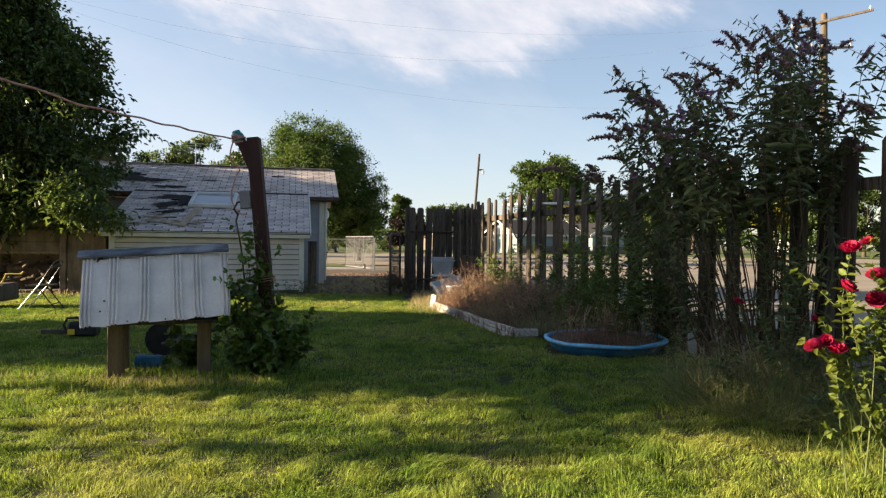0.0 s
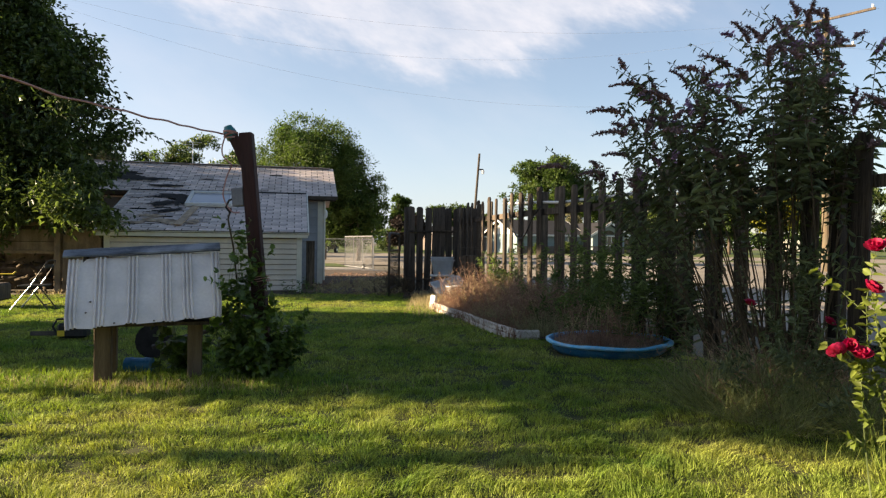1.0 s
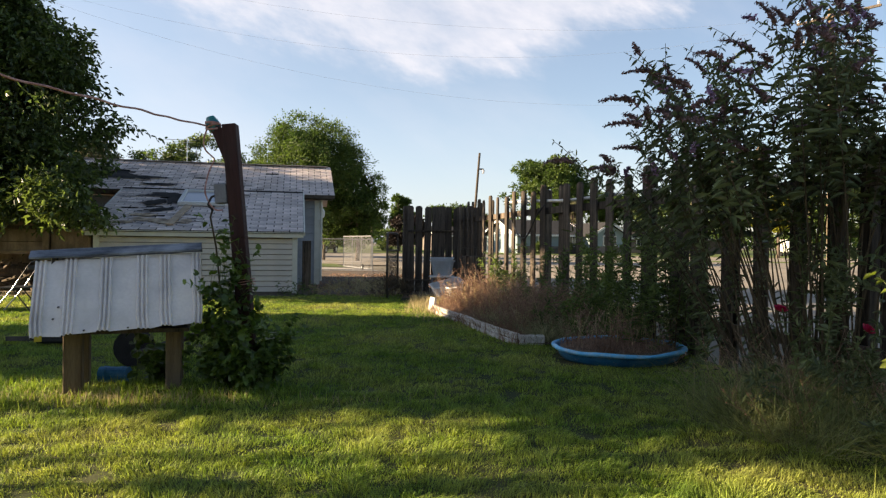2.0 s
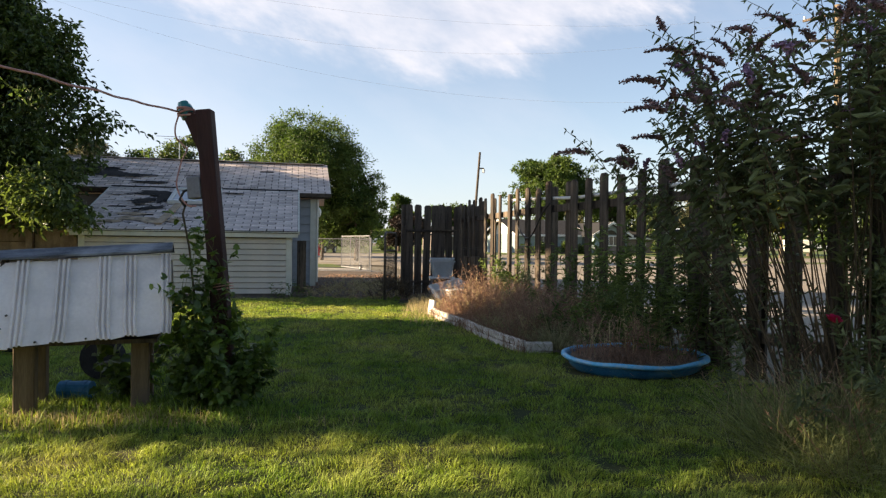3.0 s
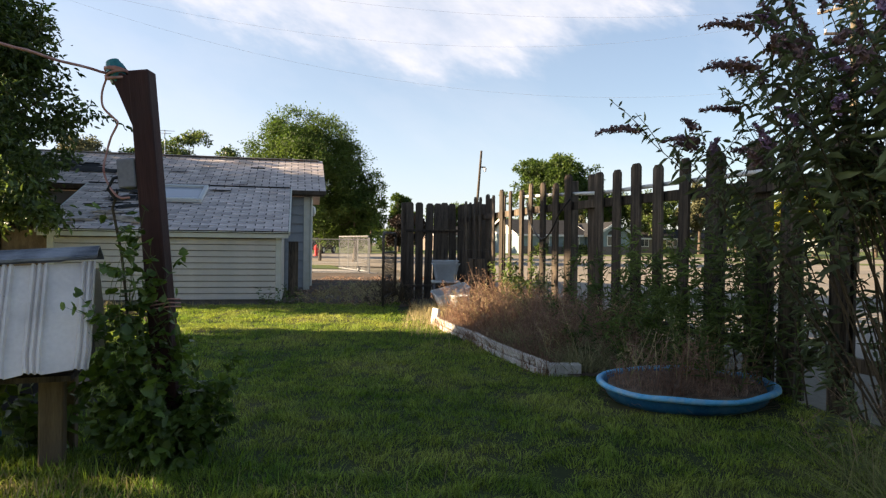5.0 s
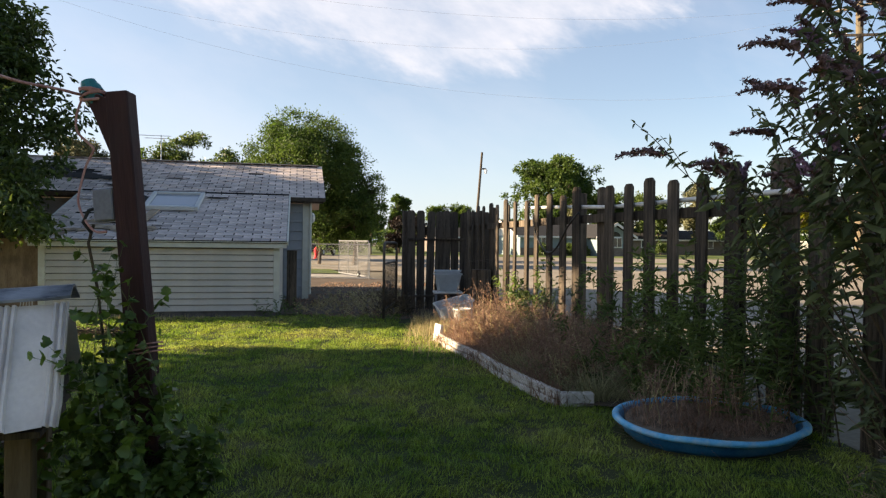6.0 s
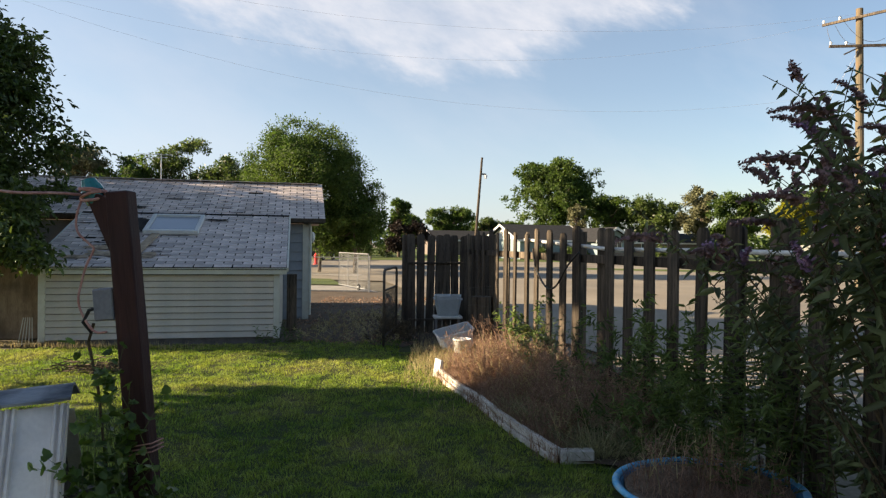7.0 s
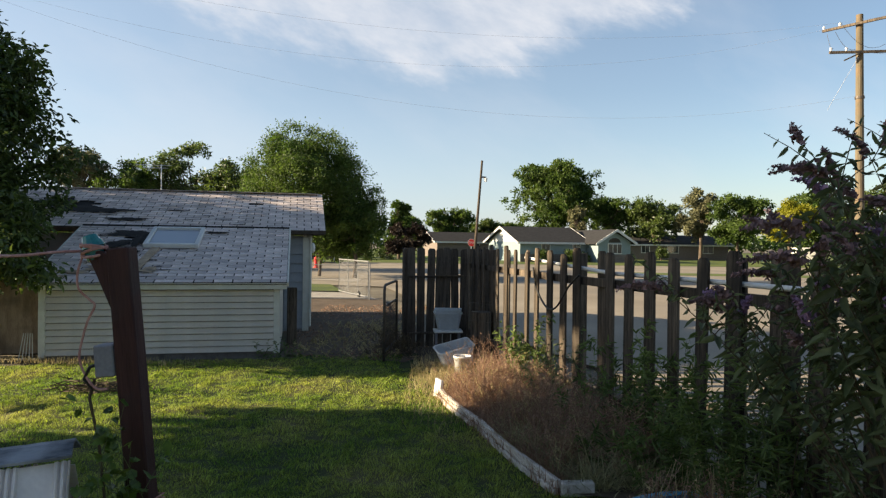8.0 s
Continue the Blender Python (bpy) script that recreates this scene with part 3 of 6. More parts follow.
grass("short uneven lawn grass, green and straw yellow", [
    (-2.7, 2.7, 2.5, 3.5, 15000, 0.040, 0.0031, 1.1),
    (-3.5, 3.1, 3.5, 5.0, 11500, 0.040, 0.0034, 1.1),
    (-5.2, 2.4, 5.0, 7.4, 7500, 0.040, 0.0040, 1.1),
    (-7.2, 1.4, 7.4, 10.2, 5000, 0.040, 0.0044, 1.1),
    (-9.2, 0.4, 10.2, 13.6, 3300, 0.040, 0.0056, 1.0),
    (-3.4, 4.0, 1.6, 2.5, 900, 0.042, 0.010, 1.2),
    (-12.0, 5.6, -3.9, 1.6, 380, 0.042, 0.012, 1.2),
    (-12.0, -3.4, 1.6, 5.0, 380, 0.042, 0.012, 1.2),
    (-12.0, -5.2, 5.0, 7.4, 380, 0.042, 0.012, 1.2),
    (-12.0, -7.2, 7.4, 13.0, 380, 0.042, 0.012, 1.2),
    (3.2, 4.6, 1.6, 3.0, 2000, 0.042, 0.008, 1.2),
])

sheet("bed_soil", [(0.82, 7.28), (0.02, 10.3), (-0.35, 12.2), (-0.5, 14.0), (0.38, 14.3), (0.78, 12.3), (1.20, 10.3), (1.62, 8.98), (2.2, 7.1), (1.3, 7.15)], 0.022, DIRT, "dry brown soil of the bed along the fence")
# street side: pavement, road, verge and drive
sheet("dirt_yard", [(-2.72, 13.3), (-1.9, 13.2), (-0.7, 12.7), (0.3, 14.6), (-0.9, 15.0), (-2.0, 24.0), (-6.0, 25.0), (-3.4, 16.6)], 0.004, DIRT, "bare dark dirt beside the shed")
sheet("road", [(0.9, 16.5), (5.2, 4.0), (9.0, -14.0), (300, -14), (300, 64), (-60, 64), (-60, 46.5), (-2.6, 30.5)], 0.0, ASPHALT, "wide sunlit pale asphalt street")
sheet("pavement", [(-2.2, 24.15), (-9.5, 24.7), (-9.5, 27.6), (-3.4, 26.9)], 0.006, CONCRETE, "pale concrete pavement by the street")
sheet("pavement", [(-16, 39.5), (-4.2, 36.0), (-4.2, 34.0), (-16, 37.2)], 0.010, CONCRETE, "pale concrete kerb strip by the street")
sheet("verge", [(-14, 28.0), (-3.9, 27.6), (-5.1, 31.6), (-14, 32.4)], 0.008, VERGE, "small mown grass verge by the street")
sheet("verge", [(-120, 64), (300, 64), (300, 200), (-120, 200)], 0.02, VERGE, "sunlit front lawns across the street")
sheet("verge", [(9.6, 46.0), (46.0, 38.0), (60, 41.5), (9.6, 49)], 0.012, VERGE, "narrow grass strip along the street")


# ---- shed with a lean-to ----
SHED = pose(-2.68, 13.21, 0, 0, 0, 12.5)
shed = thing("shed", SHED, "old grey shed with a shingled lean-to, pale siding and worn roof", "shed")
LW = 3.86          # width of the lean-to's roof
SL = math.atan2(0.94, 2.66)


def clapboards(name, x0, x1, y, z0, z1, step, material, parent):
    me = None
    n = int(round((z1 - z0) / step))
    for k in range(n):
        if me is None:
            # each course stops short, so an open gap draws the lap's shadow line
            bm = prism([(-0.036, 0.0), (-0.036, 0.012), (-0.014, step - 0.011), (-0.004, step - 0.011), (-0.004, 0.030), (-0.028, 0.010), (-0.028, 0.0)], x0, x1)
            bmesh.ops.transform(bm, matrix=Matrix(((0, 1, 0, 0), (1, 0, 0, y), (0, 0, 1, 0), (0, 0, 0, 1))), verts=bm.verts)
            bmesh.ops.recalc_face_normals(bm, faces=bm.faces)
            me = bpy.data.meshes.new(name)
            bm.to_mesh(me)
            bm.free()
            me.materials.append(material)
        link(name, me, parent, Matrix.Translation((0, 0, z0 + k * step)))


# wall in the dark footing colour, so siding gaps show as shadow lines
front = part("lean_to_wall", boxed(-3.74, -0.12, 0.14, 0.24, 0.06, 1.12), FOUND, shed)
clapboards("siding_board", -3.66, -0.20, 0.138, 0.06, 1.09, 0.103, SIDING, front)
part("foundation", boxed(-3.72, -0.14, 0.15, 0.30, -0.05, 0.06), FOUND, shed, "dark concrete footing")
for x in (-3.75, -0.21):
    part("corner_board", boxed(x, x + 0.10, 0.105, 0.20, 0.03, 1.12, 0.004), TRIM, shed, "cream corner board")
part("side_wall", boxed(-3.76, -3.68, 0.21, 2.9, 0, 1.12), SIDING, shed)
part("side_wall", boxed(-0.18, -0.12, 0.21, 3.05, 0, 1.12), SIDING, shed)
for x0, x1 in ((-3.755, -3.685), (-0.175, -0.125)):      # the slanting tops of the two ends
    bm = prism([(0.2, 1.12), (2.9, 2.08), (2.9, 1.12)], x0, x1)
    bmesh.ops.transform(bm, matrix=Matrix(((0, 1, 0, 0), (1, 0, 0, 0), (0, 0, 1, 0), (0, 0, 0, 1))), verts=bm.verts)
    part("gable_end", bm, SIDING, shed)
part("fascia", boxed(-LW, 0.0, 0.0, 0.05, 1.10, 1.185, 0.004), TRIM, shed, "cream painted fascia board")
part("drip_edge", boxed(-LW - 0.01, 0.01, -0.03, 0.03, 1.187, 1.203, 0.003), TRIM, shed)
part("soffit", boxed(-LW + 0.02, -0.02, 0.052, 0.15, 1.105, 1.12), TRIM, shed)
ROOF1 = Matrix.Translation((0, -0.03, 1.205)) @ pose(0, 0, 0, math.degrees(SL), 0, 0)
roof = part("lean_to_roof", boxed(-LW, 0.0, 0, 2.86, -0.03, 0.0), TAR, shed, "sloping roof of grey asphalt shingles, worn and curling")
roof.matrix_basis = ROOF1
part("rake_board", boxed(0.0, 0.03, 0.0, 2.86, -0.06, 0.012, 0.004), TRIM, roof, "pale rake board")
part("rake_board", boxed(-LW - 0.03, -LW, 0.0, 2.86, -0.06, 0.012, 0.004), TRIM, roof, "pale rake board")


def tab_mesh(w, h):
    bm = bmesh.new()
    box(bm, -w / 2, w / 2, 0, h, 0, 0.007)
    for v in bm.verts:
        if v.co.y < 0.01:
            v.co.z += 0.007
            v.co.x *= 0.985
    me = bpy.data.meshes.new("shingle")
    bm.to_mesh(me)
    bm.free()
    me.materials.append(SHINGLE)
    return me


tab = tab_mesh(0.280, 0.185)
for row in range(22):
    y = row * 0.128
    for col in range(14):
        x = -LW - 0.15 + col * 0.3 + (0.15 if row % 2 else 0)
        if y > 2.74:
            continue
        a, b = max(x - 0.146, -LW + 0.002), min(x + 0.146, -0.002)
        if b - a < 0.03:
            continue
        x = (a + b) / 2
        worn = max(0.0, 1 - math.hypot((x + 2.85) / 0.95, (y - 1.35) / 1.5))
        if worn > 0.25 and random.random() < worn * 0.22:
            continue
        if -2.40 < x < -1.72 and 1.6 < y < 2.36:          # the skylight sits here
            continue
        tilt = random.gauss(0, 0.6) + worn * random.gauss(1.2, 2.0)
        link("shingle", tab, roof, Matrix.Translation((x, y, 0.004 + 0.0012 * random.random())) @ pose(0, 0, 0, -1.2 - abs(tilt) * 0.8, random.gauss(0, 0.4), random.gauss(0, 0.4 + 2.2 * worn)) @ Matrix.Diagonal(((b - a) / 0.292, 1, 1, 1)))
# added dark strip that draws the overhanging eave's dark line
part("flashing", boxed(-LW, 0.0, 2.80, 2.86, 0.016, 0.030, 0.003), TAR, roof, "dark strip added for the main eave's dark edge over the lean-to")
plank = part("loose_board", boxed(-0.07, 0.07, 0.0, 1.30, 0.0, 0.022, 0.004), OLDBOARD, roof, "loose weathered plank lying on the shingles")
plank.matrix_basis = pose(-2.46, 0.22, 0.040, 0, 0, -7)

skylight = part("skylight", boxed(-2.50, -1.62, 1.58, 2.52, 0.0, 0.05, 0.004), GALV, roof, "skylight with an aluminium frame")
for x0, x1, y0, y1 in ((-2.53, -2.46, 1.55, 2.55), (-1.66, -1.59, 1.55, 2.55), (-2.459, -1.661, 1.55, 1.62), (-2.459, -1.661, 2.48, 2.55)):
    part("frame_bar", boxed(x0, x1, y0, y1, 0.03, 0.105, 0.006), HOUSEWHITE, skylight, "pale frame bar")
part("pane", boxed(-2.459, -1.661, 1.62, 2.48, 0.052, 0.066), SKYPANE, skylight, "glass pane tinted pale for the sky it reflects")

# main block behind
MS = math.atan2(0.880, 2.2)
part("main_wall", boxed(-8.2, 0.30, 3.06, 3.16, 0.0, 2.02), SIDING_BLUE, shed, "blue-grey painted board wall")
part("main_wall", boxed(0.30, 0.40, 3.06, 6.9, 0, 2.05), SIDING_BLUE, shed, "blue-grey painted board wall")
clapboards("wall_board", -0.11, 0.30, 3.06, 0.06, 2.02, 0.196, SIDING_BLUE, shed)
part("corner_board", boxed(0.28, 0.41, 3.02, 3.055, 0.0, 2.02, 0.004), TRIM, shed, "white corner board")
part("soffit", boxed(-8.3, 0.70, 2.75, 3.1, 2.03, 2.05), DARKSHADEWOOD, shed)
ROOF2 = Matrix.Translation((0, 2.70, 2.12)) @ pose(0, 0, 0, math.degrees(MS), 0, 0)
roof2 = part("main_roof", boxed(-8.4, 0.74, 0, 2.42, -0.04, 0.0), TAR, shed, "sagging grey shingle roof with a bare black patch")
roof2.matrix_basis = ROOF2
back = part("main_roof", boxed(-8.4, 0.74, 0, 2.42, -0.04, 0.0), SHINGLE, shed)
back.matrix_basis = Matrix.Translation((0, 2.70 + 2 * 2.42 * math.cos(MS), 2.12)) @ pose(0, 0, 0, 180 - math.degrees(MS), 0, 0) @ Matrix.Scale(-1, 4, (0, 0, 1))
part("fascia", boxed(-8.4, 0.74, -0.012, 0.0, -0.075, 0.006), RUSTY, roof2)
bm = bmesh.new()
for row in range(19):
    y = row * 0.128
    for col in range(31):
        x = -8.25 + col * 0.3 + (0.15 if row % 2 else 0)
        a, b = max(x - 0.146, -8.4), min(x + 0.146, 0.738)
        if b - a < 0.03:
            continue
        x = (a + b) / 2
        hole = math.hypot((x + 4.25) / 0.9, (y - 1.25 + 0.25 * (x + 4.25)) / 0.38) + 0.5 * noise.noise((x * 2.3, y * 3.1, 4))
        if hole < 0.30 or random.random() < 0.004:
            continue
        lift = 0.05 * math.exp(-((x + 8) / 3.5) ** 2)
        box(bm, (a - b) / 2 + 0.006, (b - a) / 2 - 0.006, 0, 0.14, 0, 0.007, 0, Matrix.Translation((x, y, 0.006 + lift)) @ pose(0, 0, 0, -3.2 - abs(random.gauss(0, 0.5)), 0, random.gauss(0, 0.5)))
part("shingles", bm, SHINGLE_J, roof2, "grey three-tab asphalt shingles", kind="stuff")


def torn_patch(cx, cy, rx, ry, z, seed, parent, tilt=0.0, material=None, label="ragged patch of bare black tar paper"):
    """A ragged patch of bare tar paper or felt on a roof."""
    bm = bmesh.new()
    n = 90
    vs = []
    for i in range(n):
        a = 6.2832 * i / n
        r = 1 + 0.55 * noise.noise((math.cos(a) * 1.6, math.sin(a) * 1.6, seed)) + 0.30 * noise.noise((math.cos(a) * 6, math.sin(a) * 6, seed + 3)) + 0.18 * noise.noise((math.cos(a) * 17, math.sin(a) * 17, seed + 5))
        x, y = rx * r * math.cos(a), ry * r * math.sin(a)
        y += tilt * x
        vs.append(bm.verts.new((cx + x, cy + y, z + 0.004 * noise.noise((x * 9, y * 9, seed)))))
    mid = bm.verts.new((cx, cy, z + 0.006))
    for i in range(n):
        bm.faces.new((mid, vs[i], vs[(i + 1) % n]))
    part("bare_patch", bm, material or TAR, parent, label)


torn_patch(-4.75, 1.30, 0.40, 0.30, 0.052, 1, roof2)
torn_patch(-4.05, 0.95, 0.78, 0.17, 0.046, 2, roof2, -0.12)
torn_patch(-3.2, 0.42, 0.42, 0.07, 0.040, 3, roof2)
torn_patch(-2.35, 1.0, 0.22, 0.03, 0.036, 4, roof2)
torn_patch(-2.86, 2.30, 0.46, 0.16, 0.036, 5, roof)
torn_patch(-2.98, 1.75, 0.28, 0.16, 0.036, 6, roof, 0.3)
torn_patch(-1.35, 2.45, 0.20, 0.05, 0.034, 7, roof)
torn_patch(-2.75, 1.25, 0.24, 0.11, 0.036, 8, roof, 0.4)
torn_patch(-2.66, 1.95, 0.13, 0.40, 0.037, 9, roof, 0.2)
for k, (x, y, a, b) in enumerate(((-2.85, 0.55, 0.34, 0.13), (-3.35, 0.40, 0.26, 0.07), (-2.55, 0.42, 0.20, 0.10), (-3.05, 0.85, 0.24, 0.08), (-2.2, 0.50, 0.10, 0.14), (-3.5, 0.22, 0.15, 0.04))):
    torn_patch(x, y, a, b, 0.035, 30 + k, roof, random.gauss(0, 0.1), FELT, "ragged patch of worn tan felt")
# cracked and lifted edges
for k in range(34):
    torn_patch(-LW + 0.2 + 1.75 * random.random(), 0.2 + 2.3 * random.random(), 0.05 + 0.12 * random.random(), 0.008 + 0.012 * random.random(), 0.029, 60 + k, roof, random.gauss(0, 0.1))
for k in range(16):
    torn_patch(-5.0 + 4.6 * random.random(), 0.15 + 2.0 * random.random(), 0.05 + 0.10 * random.random(), 0.008 + 0.010 * random.random(), 0.031, 110 + k, roof2, random.gauss(0, 0.05))
bm = bmesh.new()
for k in range(30):
    box(bm, -0.145, 0.145, -0.13, 0.13, 0, 0.012, 0, Matrix.Translation((-8.2 + 0.3 * k, 2.40, 0.02)) @ pose(0, 0, 0, -MS * 50, random.gauss(0, 1), 0))
part("ridge_caps", bm, SHINGLE_J, roof2, "bent ridge shingles", kind="stuff")
bm = bmesh.new()
rod(bm, (-2.9, 4.95, 3.0), (-2.9, 4.95, 3.62), 0.012)
for dz, w in ((0.60, 0.55), (0.54, 0.35)):
    rod(bm, (-2.9 - w, 4.95, 3.0 + dz), (-2.9 + w * 0.4, 4.95, 3.0 + dz), 0.007, n=5)
part("antenna", bm, GALV, shed, "thin rooftop television antenna")
dish = bmesh.new()
bmesh.ops.create_uvsphere(dish, u_segments=12, v_segments=6, radius=0.12, matrix=pose(0.50, 3.9, 1.75) @ Matrix.Diagonal((0.5, 1, 1, 1)))
part("vent_cap", dish, WHITEPLASTIC, shed, "small round white vent cap", smooth=True)
part("downspout", rods([(0.44, 3.02, 2.06), (0.44, 3.02, 1.9), (0.43, 3.03, 0.1)], 0.03), TRIM, shed)
# old boards leaning by the lean-to's corner
old = thing("old_board", SHED @ pose(0.05, 1.2, 0), "grey weathered board leaning beside the shed", "board")
part("plank", boxed(-0.06, 0.12, -0.03, 0.0, 0, 1.05, 0.005), FENCEWOOD, old)


# ---- picket fence ----
def picket_mesh(h, w, name):
    bm = prism([(-w / 2, 0), (w / 2, 0), (w / 2, h - 0.035), (w / 2 - 0.03, h), (-w / 2 + 0.03, h), (-w / 2, h - 0.035)], -0.012, 0.012)
    me = bpy.data.meshes.new(name)
    bm.to_mesh(me)
    bm.free()
    me.materials.append(FENCEWOOD)
    return me


fence = thing("fence", pose(FENCE_X[1], FENCE_Y[1], 0), "tall weathered grey-brown picket fence, boards on both sides of its rails", "fence")
FO = Vector((FENCE_X[1], FENCE_Y[1], 0))
pickets = [picket_mesh(1.83, 0.140, "picket"), picket_mesh(1.80, 0.132, "picket"), picket_mesh(1.86, 0.145, "picket"), picket_mesh(1.82, 0.118, "picket")]


def picket(y, side, k, slim=False):
    """One board on the yard's side (0.05) or the street's side (-0.05) of the rails, at that place along the fence."""
    dx = (fence_x(y + 0.1) - fence_x(y - 0.1)) / 0.2
    m = Matrix.Translation((fence_x(y), y, 0)) @ pose(0, 0, 0, 0, 0, math.degrees(math.atan2(1, dx)))
    link("picket", pickets[3 if slim else k % 3], fence, Matrix.Translation(-FO) @ m @ pose(0, side, random.gauss(-0.004, 0.014), 0, random.gauss(0, 0.6), random.gauss(0, 2.5)))


# the boards stand at uneven steps, some of them doubled
YARD_SIDE = [14.2, 13.87, 13.53, 13.2, 12.42, 12.0, 11.59, 11.09, 10.73, 10.28, 9.95, 9.63, 8.99, 8.68, 8.34, 8.02, 7.70, 7.36, 6.62, 6.23, 5.86, 5.51, 5.20, 4.80, 4.46, 4.12, 3.76, 3.4, 3.04, 2.7, 2.34, 1.98, 1.62, 1.26, 0.9, 0.54, 0.18, -0.18, -0.54, -0.9, -1.26, -1.62, -1.98, -2.34]
STREET_SIDE = [13.7, 13.05, 12.2, 11.34, 10.5, 9.28, 7.38, 7.03, 6.90, 6.63, 6.27, 5.27, 4.87, 3.58, 2.5, 1.44, 0.36]
for k, y in enumerate(YARD_SIDE):
    picket(y, 0.05, k)
for k, y in enumerate(STREET_SIDE):
    picket(y, -0.05, k + 1, 9.9 < y < 12.1)
for z, r in ((0.32, 0.045), (1.50, 0.045)):
    for i in range(len(FENCE_Y) - 1):
        a = Vector((FENCE_X[i], FENCE_Y[i], z)) - FO
        b = Vector((FENCE_X[i + 1], FENCE_Y[i + 1], z)) - FO
        n = max(1, round((b - a).length / 2.4))
        for j in range(n):
            p, q = a.lerp(b, j / n), a.lerp(b, (j + 1) / n)
            d = q - p
            bm = boxed(0.004, d.length - 0.004, -0.02, 0.02, -r, r, 0.004)
            ob = part("rail", bm, FENCEWOOD, fence)
            ob.matrix_basis = Matrix.Translation(p) @ d.to_track_quat("X", "Z").to_matrix().to_4x4()
for y in (14.5, 12.93, 9.8, 7.5, 5.1, 2.6, 0.2, -2.2):
    ob = part("post", boxed(-0.05, 0.05, -0.05, 0.05, 0, 1.80, 0.006), FENCEWOOD, fence)
    ob.matrix_basis = Matrix.Translation(Vector((fence_x(y) + 0.085, y, 0)) - FO) @ pose(0, 0, 0, 0, random.gauss(0, 0.8), 18)
pipe = thing("pipe", pose(fence_x(9), 9, 1.6), "long white plastic pipe lying along the fence rail", "pipe")
pts = [(fence_x(y) - fence_x(9), y - 9, np.interp(y, [4.9, 7.8, 9.1, 9.5, 11.3], [1.60, 1.612, 1.607, 1.632, 1.715]) - 1.6) for y in np.linspace(4.9, 11.3, 26)]
part("tube", rods(pts, 0.021, 8), WHITEPLASTIC, pipe, smooth=True)
loop = thing("cable_loop", pose(fence_x(10.2) - 0.09, 10.2, 1.3), "loop of old cable hung over the fence", "cable")
part("cable", rods(smooth([(0.20, -0.75, 0.27), (0.12, -0.55, 0.12), (0.05, -0.25, -0.12), (0.0, 0.05, -0.18), (-0.05, 0.35, -0.08), (-0.1, 0.5, 0.1), (-0.12, 0.55, 0.3)]), 0.012), BLACK, loop, smooth=True)

# the short run across, its boards coloured dark for the shade side
cross = thing("board_fence", pose(-0.72, 14.3, 0), "weathered upright-board fence panel, coloured dark for its shade side", "fence")
dx, dy = 1.10, 0.32
CL = math.hypot(dx, dy)
cang = math.degrees(math.atan2(dy, dx))
cross.matrix_basis = pose(-0.72, 14.3, 0, 0, 0, cang)
shade_side_board = picket_mesh(1.80, 0.143, "board")
shade_side_board.materials.clear()
shade_side_board.materials.append(DARKSHADEWOOD)
for i in range(7):
    link("board", shade_side_board, cross, pose(0.06 + 0.166 * i, -0.035, random.gauss(0, 0.012), 0, random.gauss(0, 0.5), random.gauss(0, 2)))
for z in (0.25, 1.28):
    part("rail", boxed(-0.02, CL + 0.02, -0.085, -0.05, z - 0.02, z + 0.02, 0.003), DARKSHADEWOOD, cross)
part("post", boxed(-0.10, 0.0, 0.0, 0.09, 0, 1.80, 0.006), DARKSHADEWOOD, cross)
part("hanging_strip", boxed(0.52, 1.05, -0.105, -0.088, 1.285, 1.31, 0.003), FENCEWOOD, cross)
for i in range(5):
    link("board", shade_side_board, cross, pose(CL - 0.12 + 0.09 * i, -0.09 - 0.05 * i, random.gauss(0, 0.012), 0, random.gauss(0, 0.6), -28 + random.gauss(0, 4)))


# ---- raised box with a metal roof ----
HB = pose(-2.15, 5.03, 0, 0, 0, 19)
hutch = thing("garden_box", HB, "raised box roofed with white ribbed sheet metal on wooden legs", "garden box")


def ribbed(x0, x1, ribs, length, taper=0.0):
    """A sheet with raised double ribs, in x, hanging down by length."""
    prof = []
    for c in ribs:
        for o in (-0.026, 0.0, 0.026):
            prof += [(c + o - 0.011, 0.0), (c + o - 0.005, 0.016), (c + o + 0.005, 0.016), (c + o + 0.011, 0.0)]
    prof = [(x0, 0.0)] + [p for p in sorted(prof) if x0 < p[0] < x1] + [(x1, 0.0)]
    bm = bmesh.new()
    rows = []
    for jj in range(7):
        t = jj / 6
        rows.append([bm.verts.new((x + (0.010 * math.sin(x * 9) if jj == 6 else 0), -h - 0.004 * math.sin(x * 14 + t * 3), -t * length * (1 - taper * x) + (0.006 * math.sin(x * 37) if jj == 6 else 0))) for x, h in prof])
    for a, b in zip(rows, rows[1:]):
        for i in range(len(prof) - 1):
            bm.faces.new((a[i], b[i], b[i + 1], a[i + 1]))
    bmesh.ops.recalc_face_normals(bm, faces=bm.faces)
    bmesh.ops.solidify(bm, geom=bm.faces[:], thickness=0.002)
    return bm


panel = part("roof_sheet", ribbed(-0.535, 0.475, (-0.50, -0.325, -0.115, 0.105, 0.245, 0.45), 0.545, 0.02), WHITEMETAL, hutch, "white ribbed sheet, screwed down and stained")
panel.matrix_basis = pose(0, -0.045, 0.912, -33, -3.6, 0)
rear = part("roof_sheet", ribbed(-0.48, 0.46, (-0.3, 0.0, 0.3), 0.5), WHITEMETAL, hutch)
rear.matrix_basis = pose(0, 0.02, 0.905, -33, 0, 180)
cap = prism([(-0.074, 0.012), (-0.012, 0.056), (0.03, 0.056), (0.12, 0.0), (0.12, -0.012), (0.03, 0.044), (-0.012, 0.044), (-0.074, 0.000)], -0.545, 0.505)
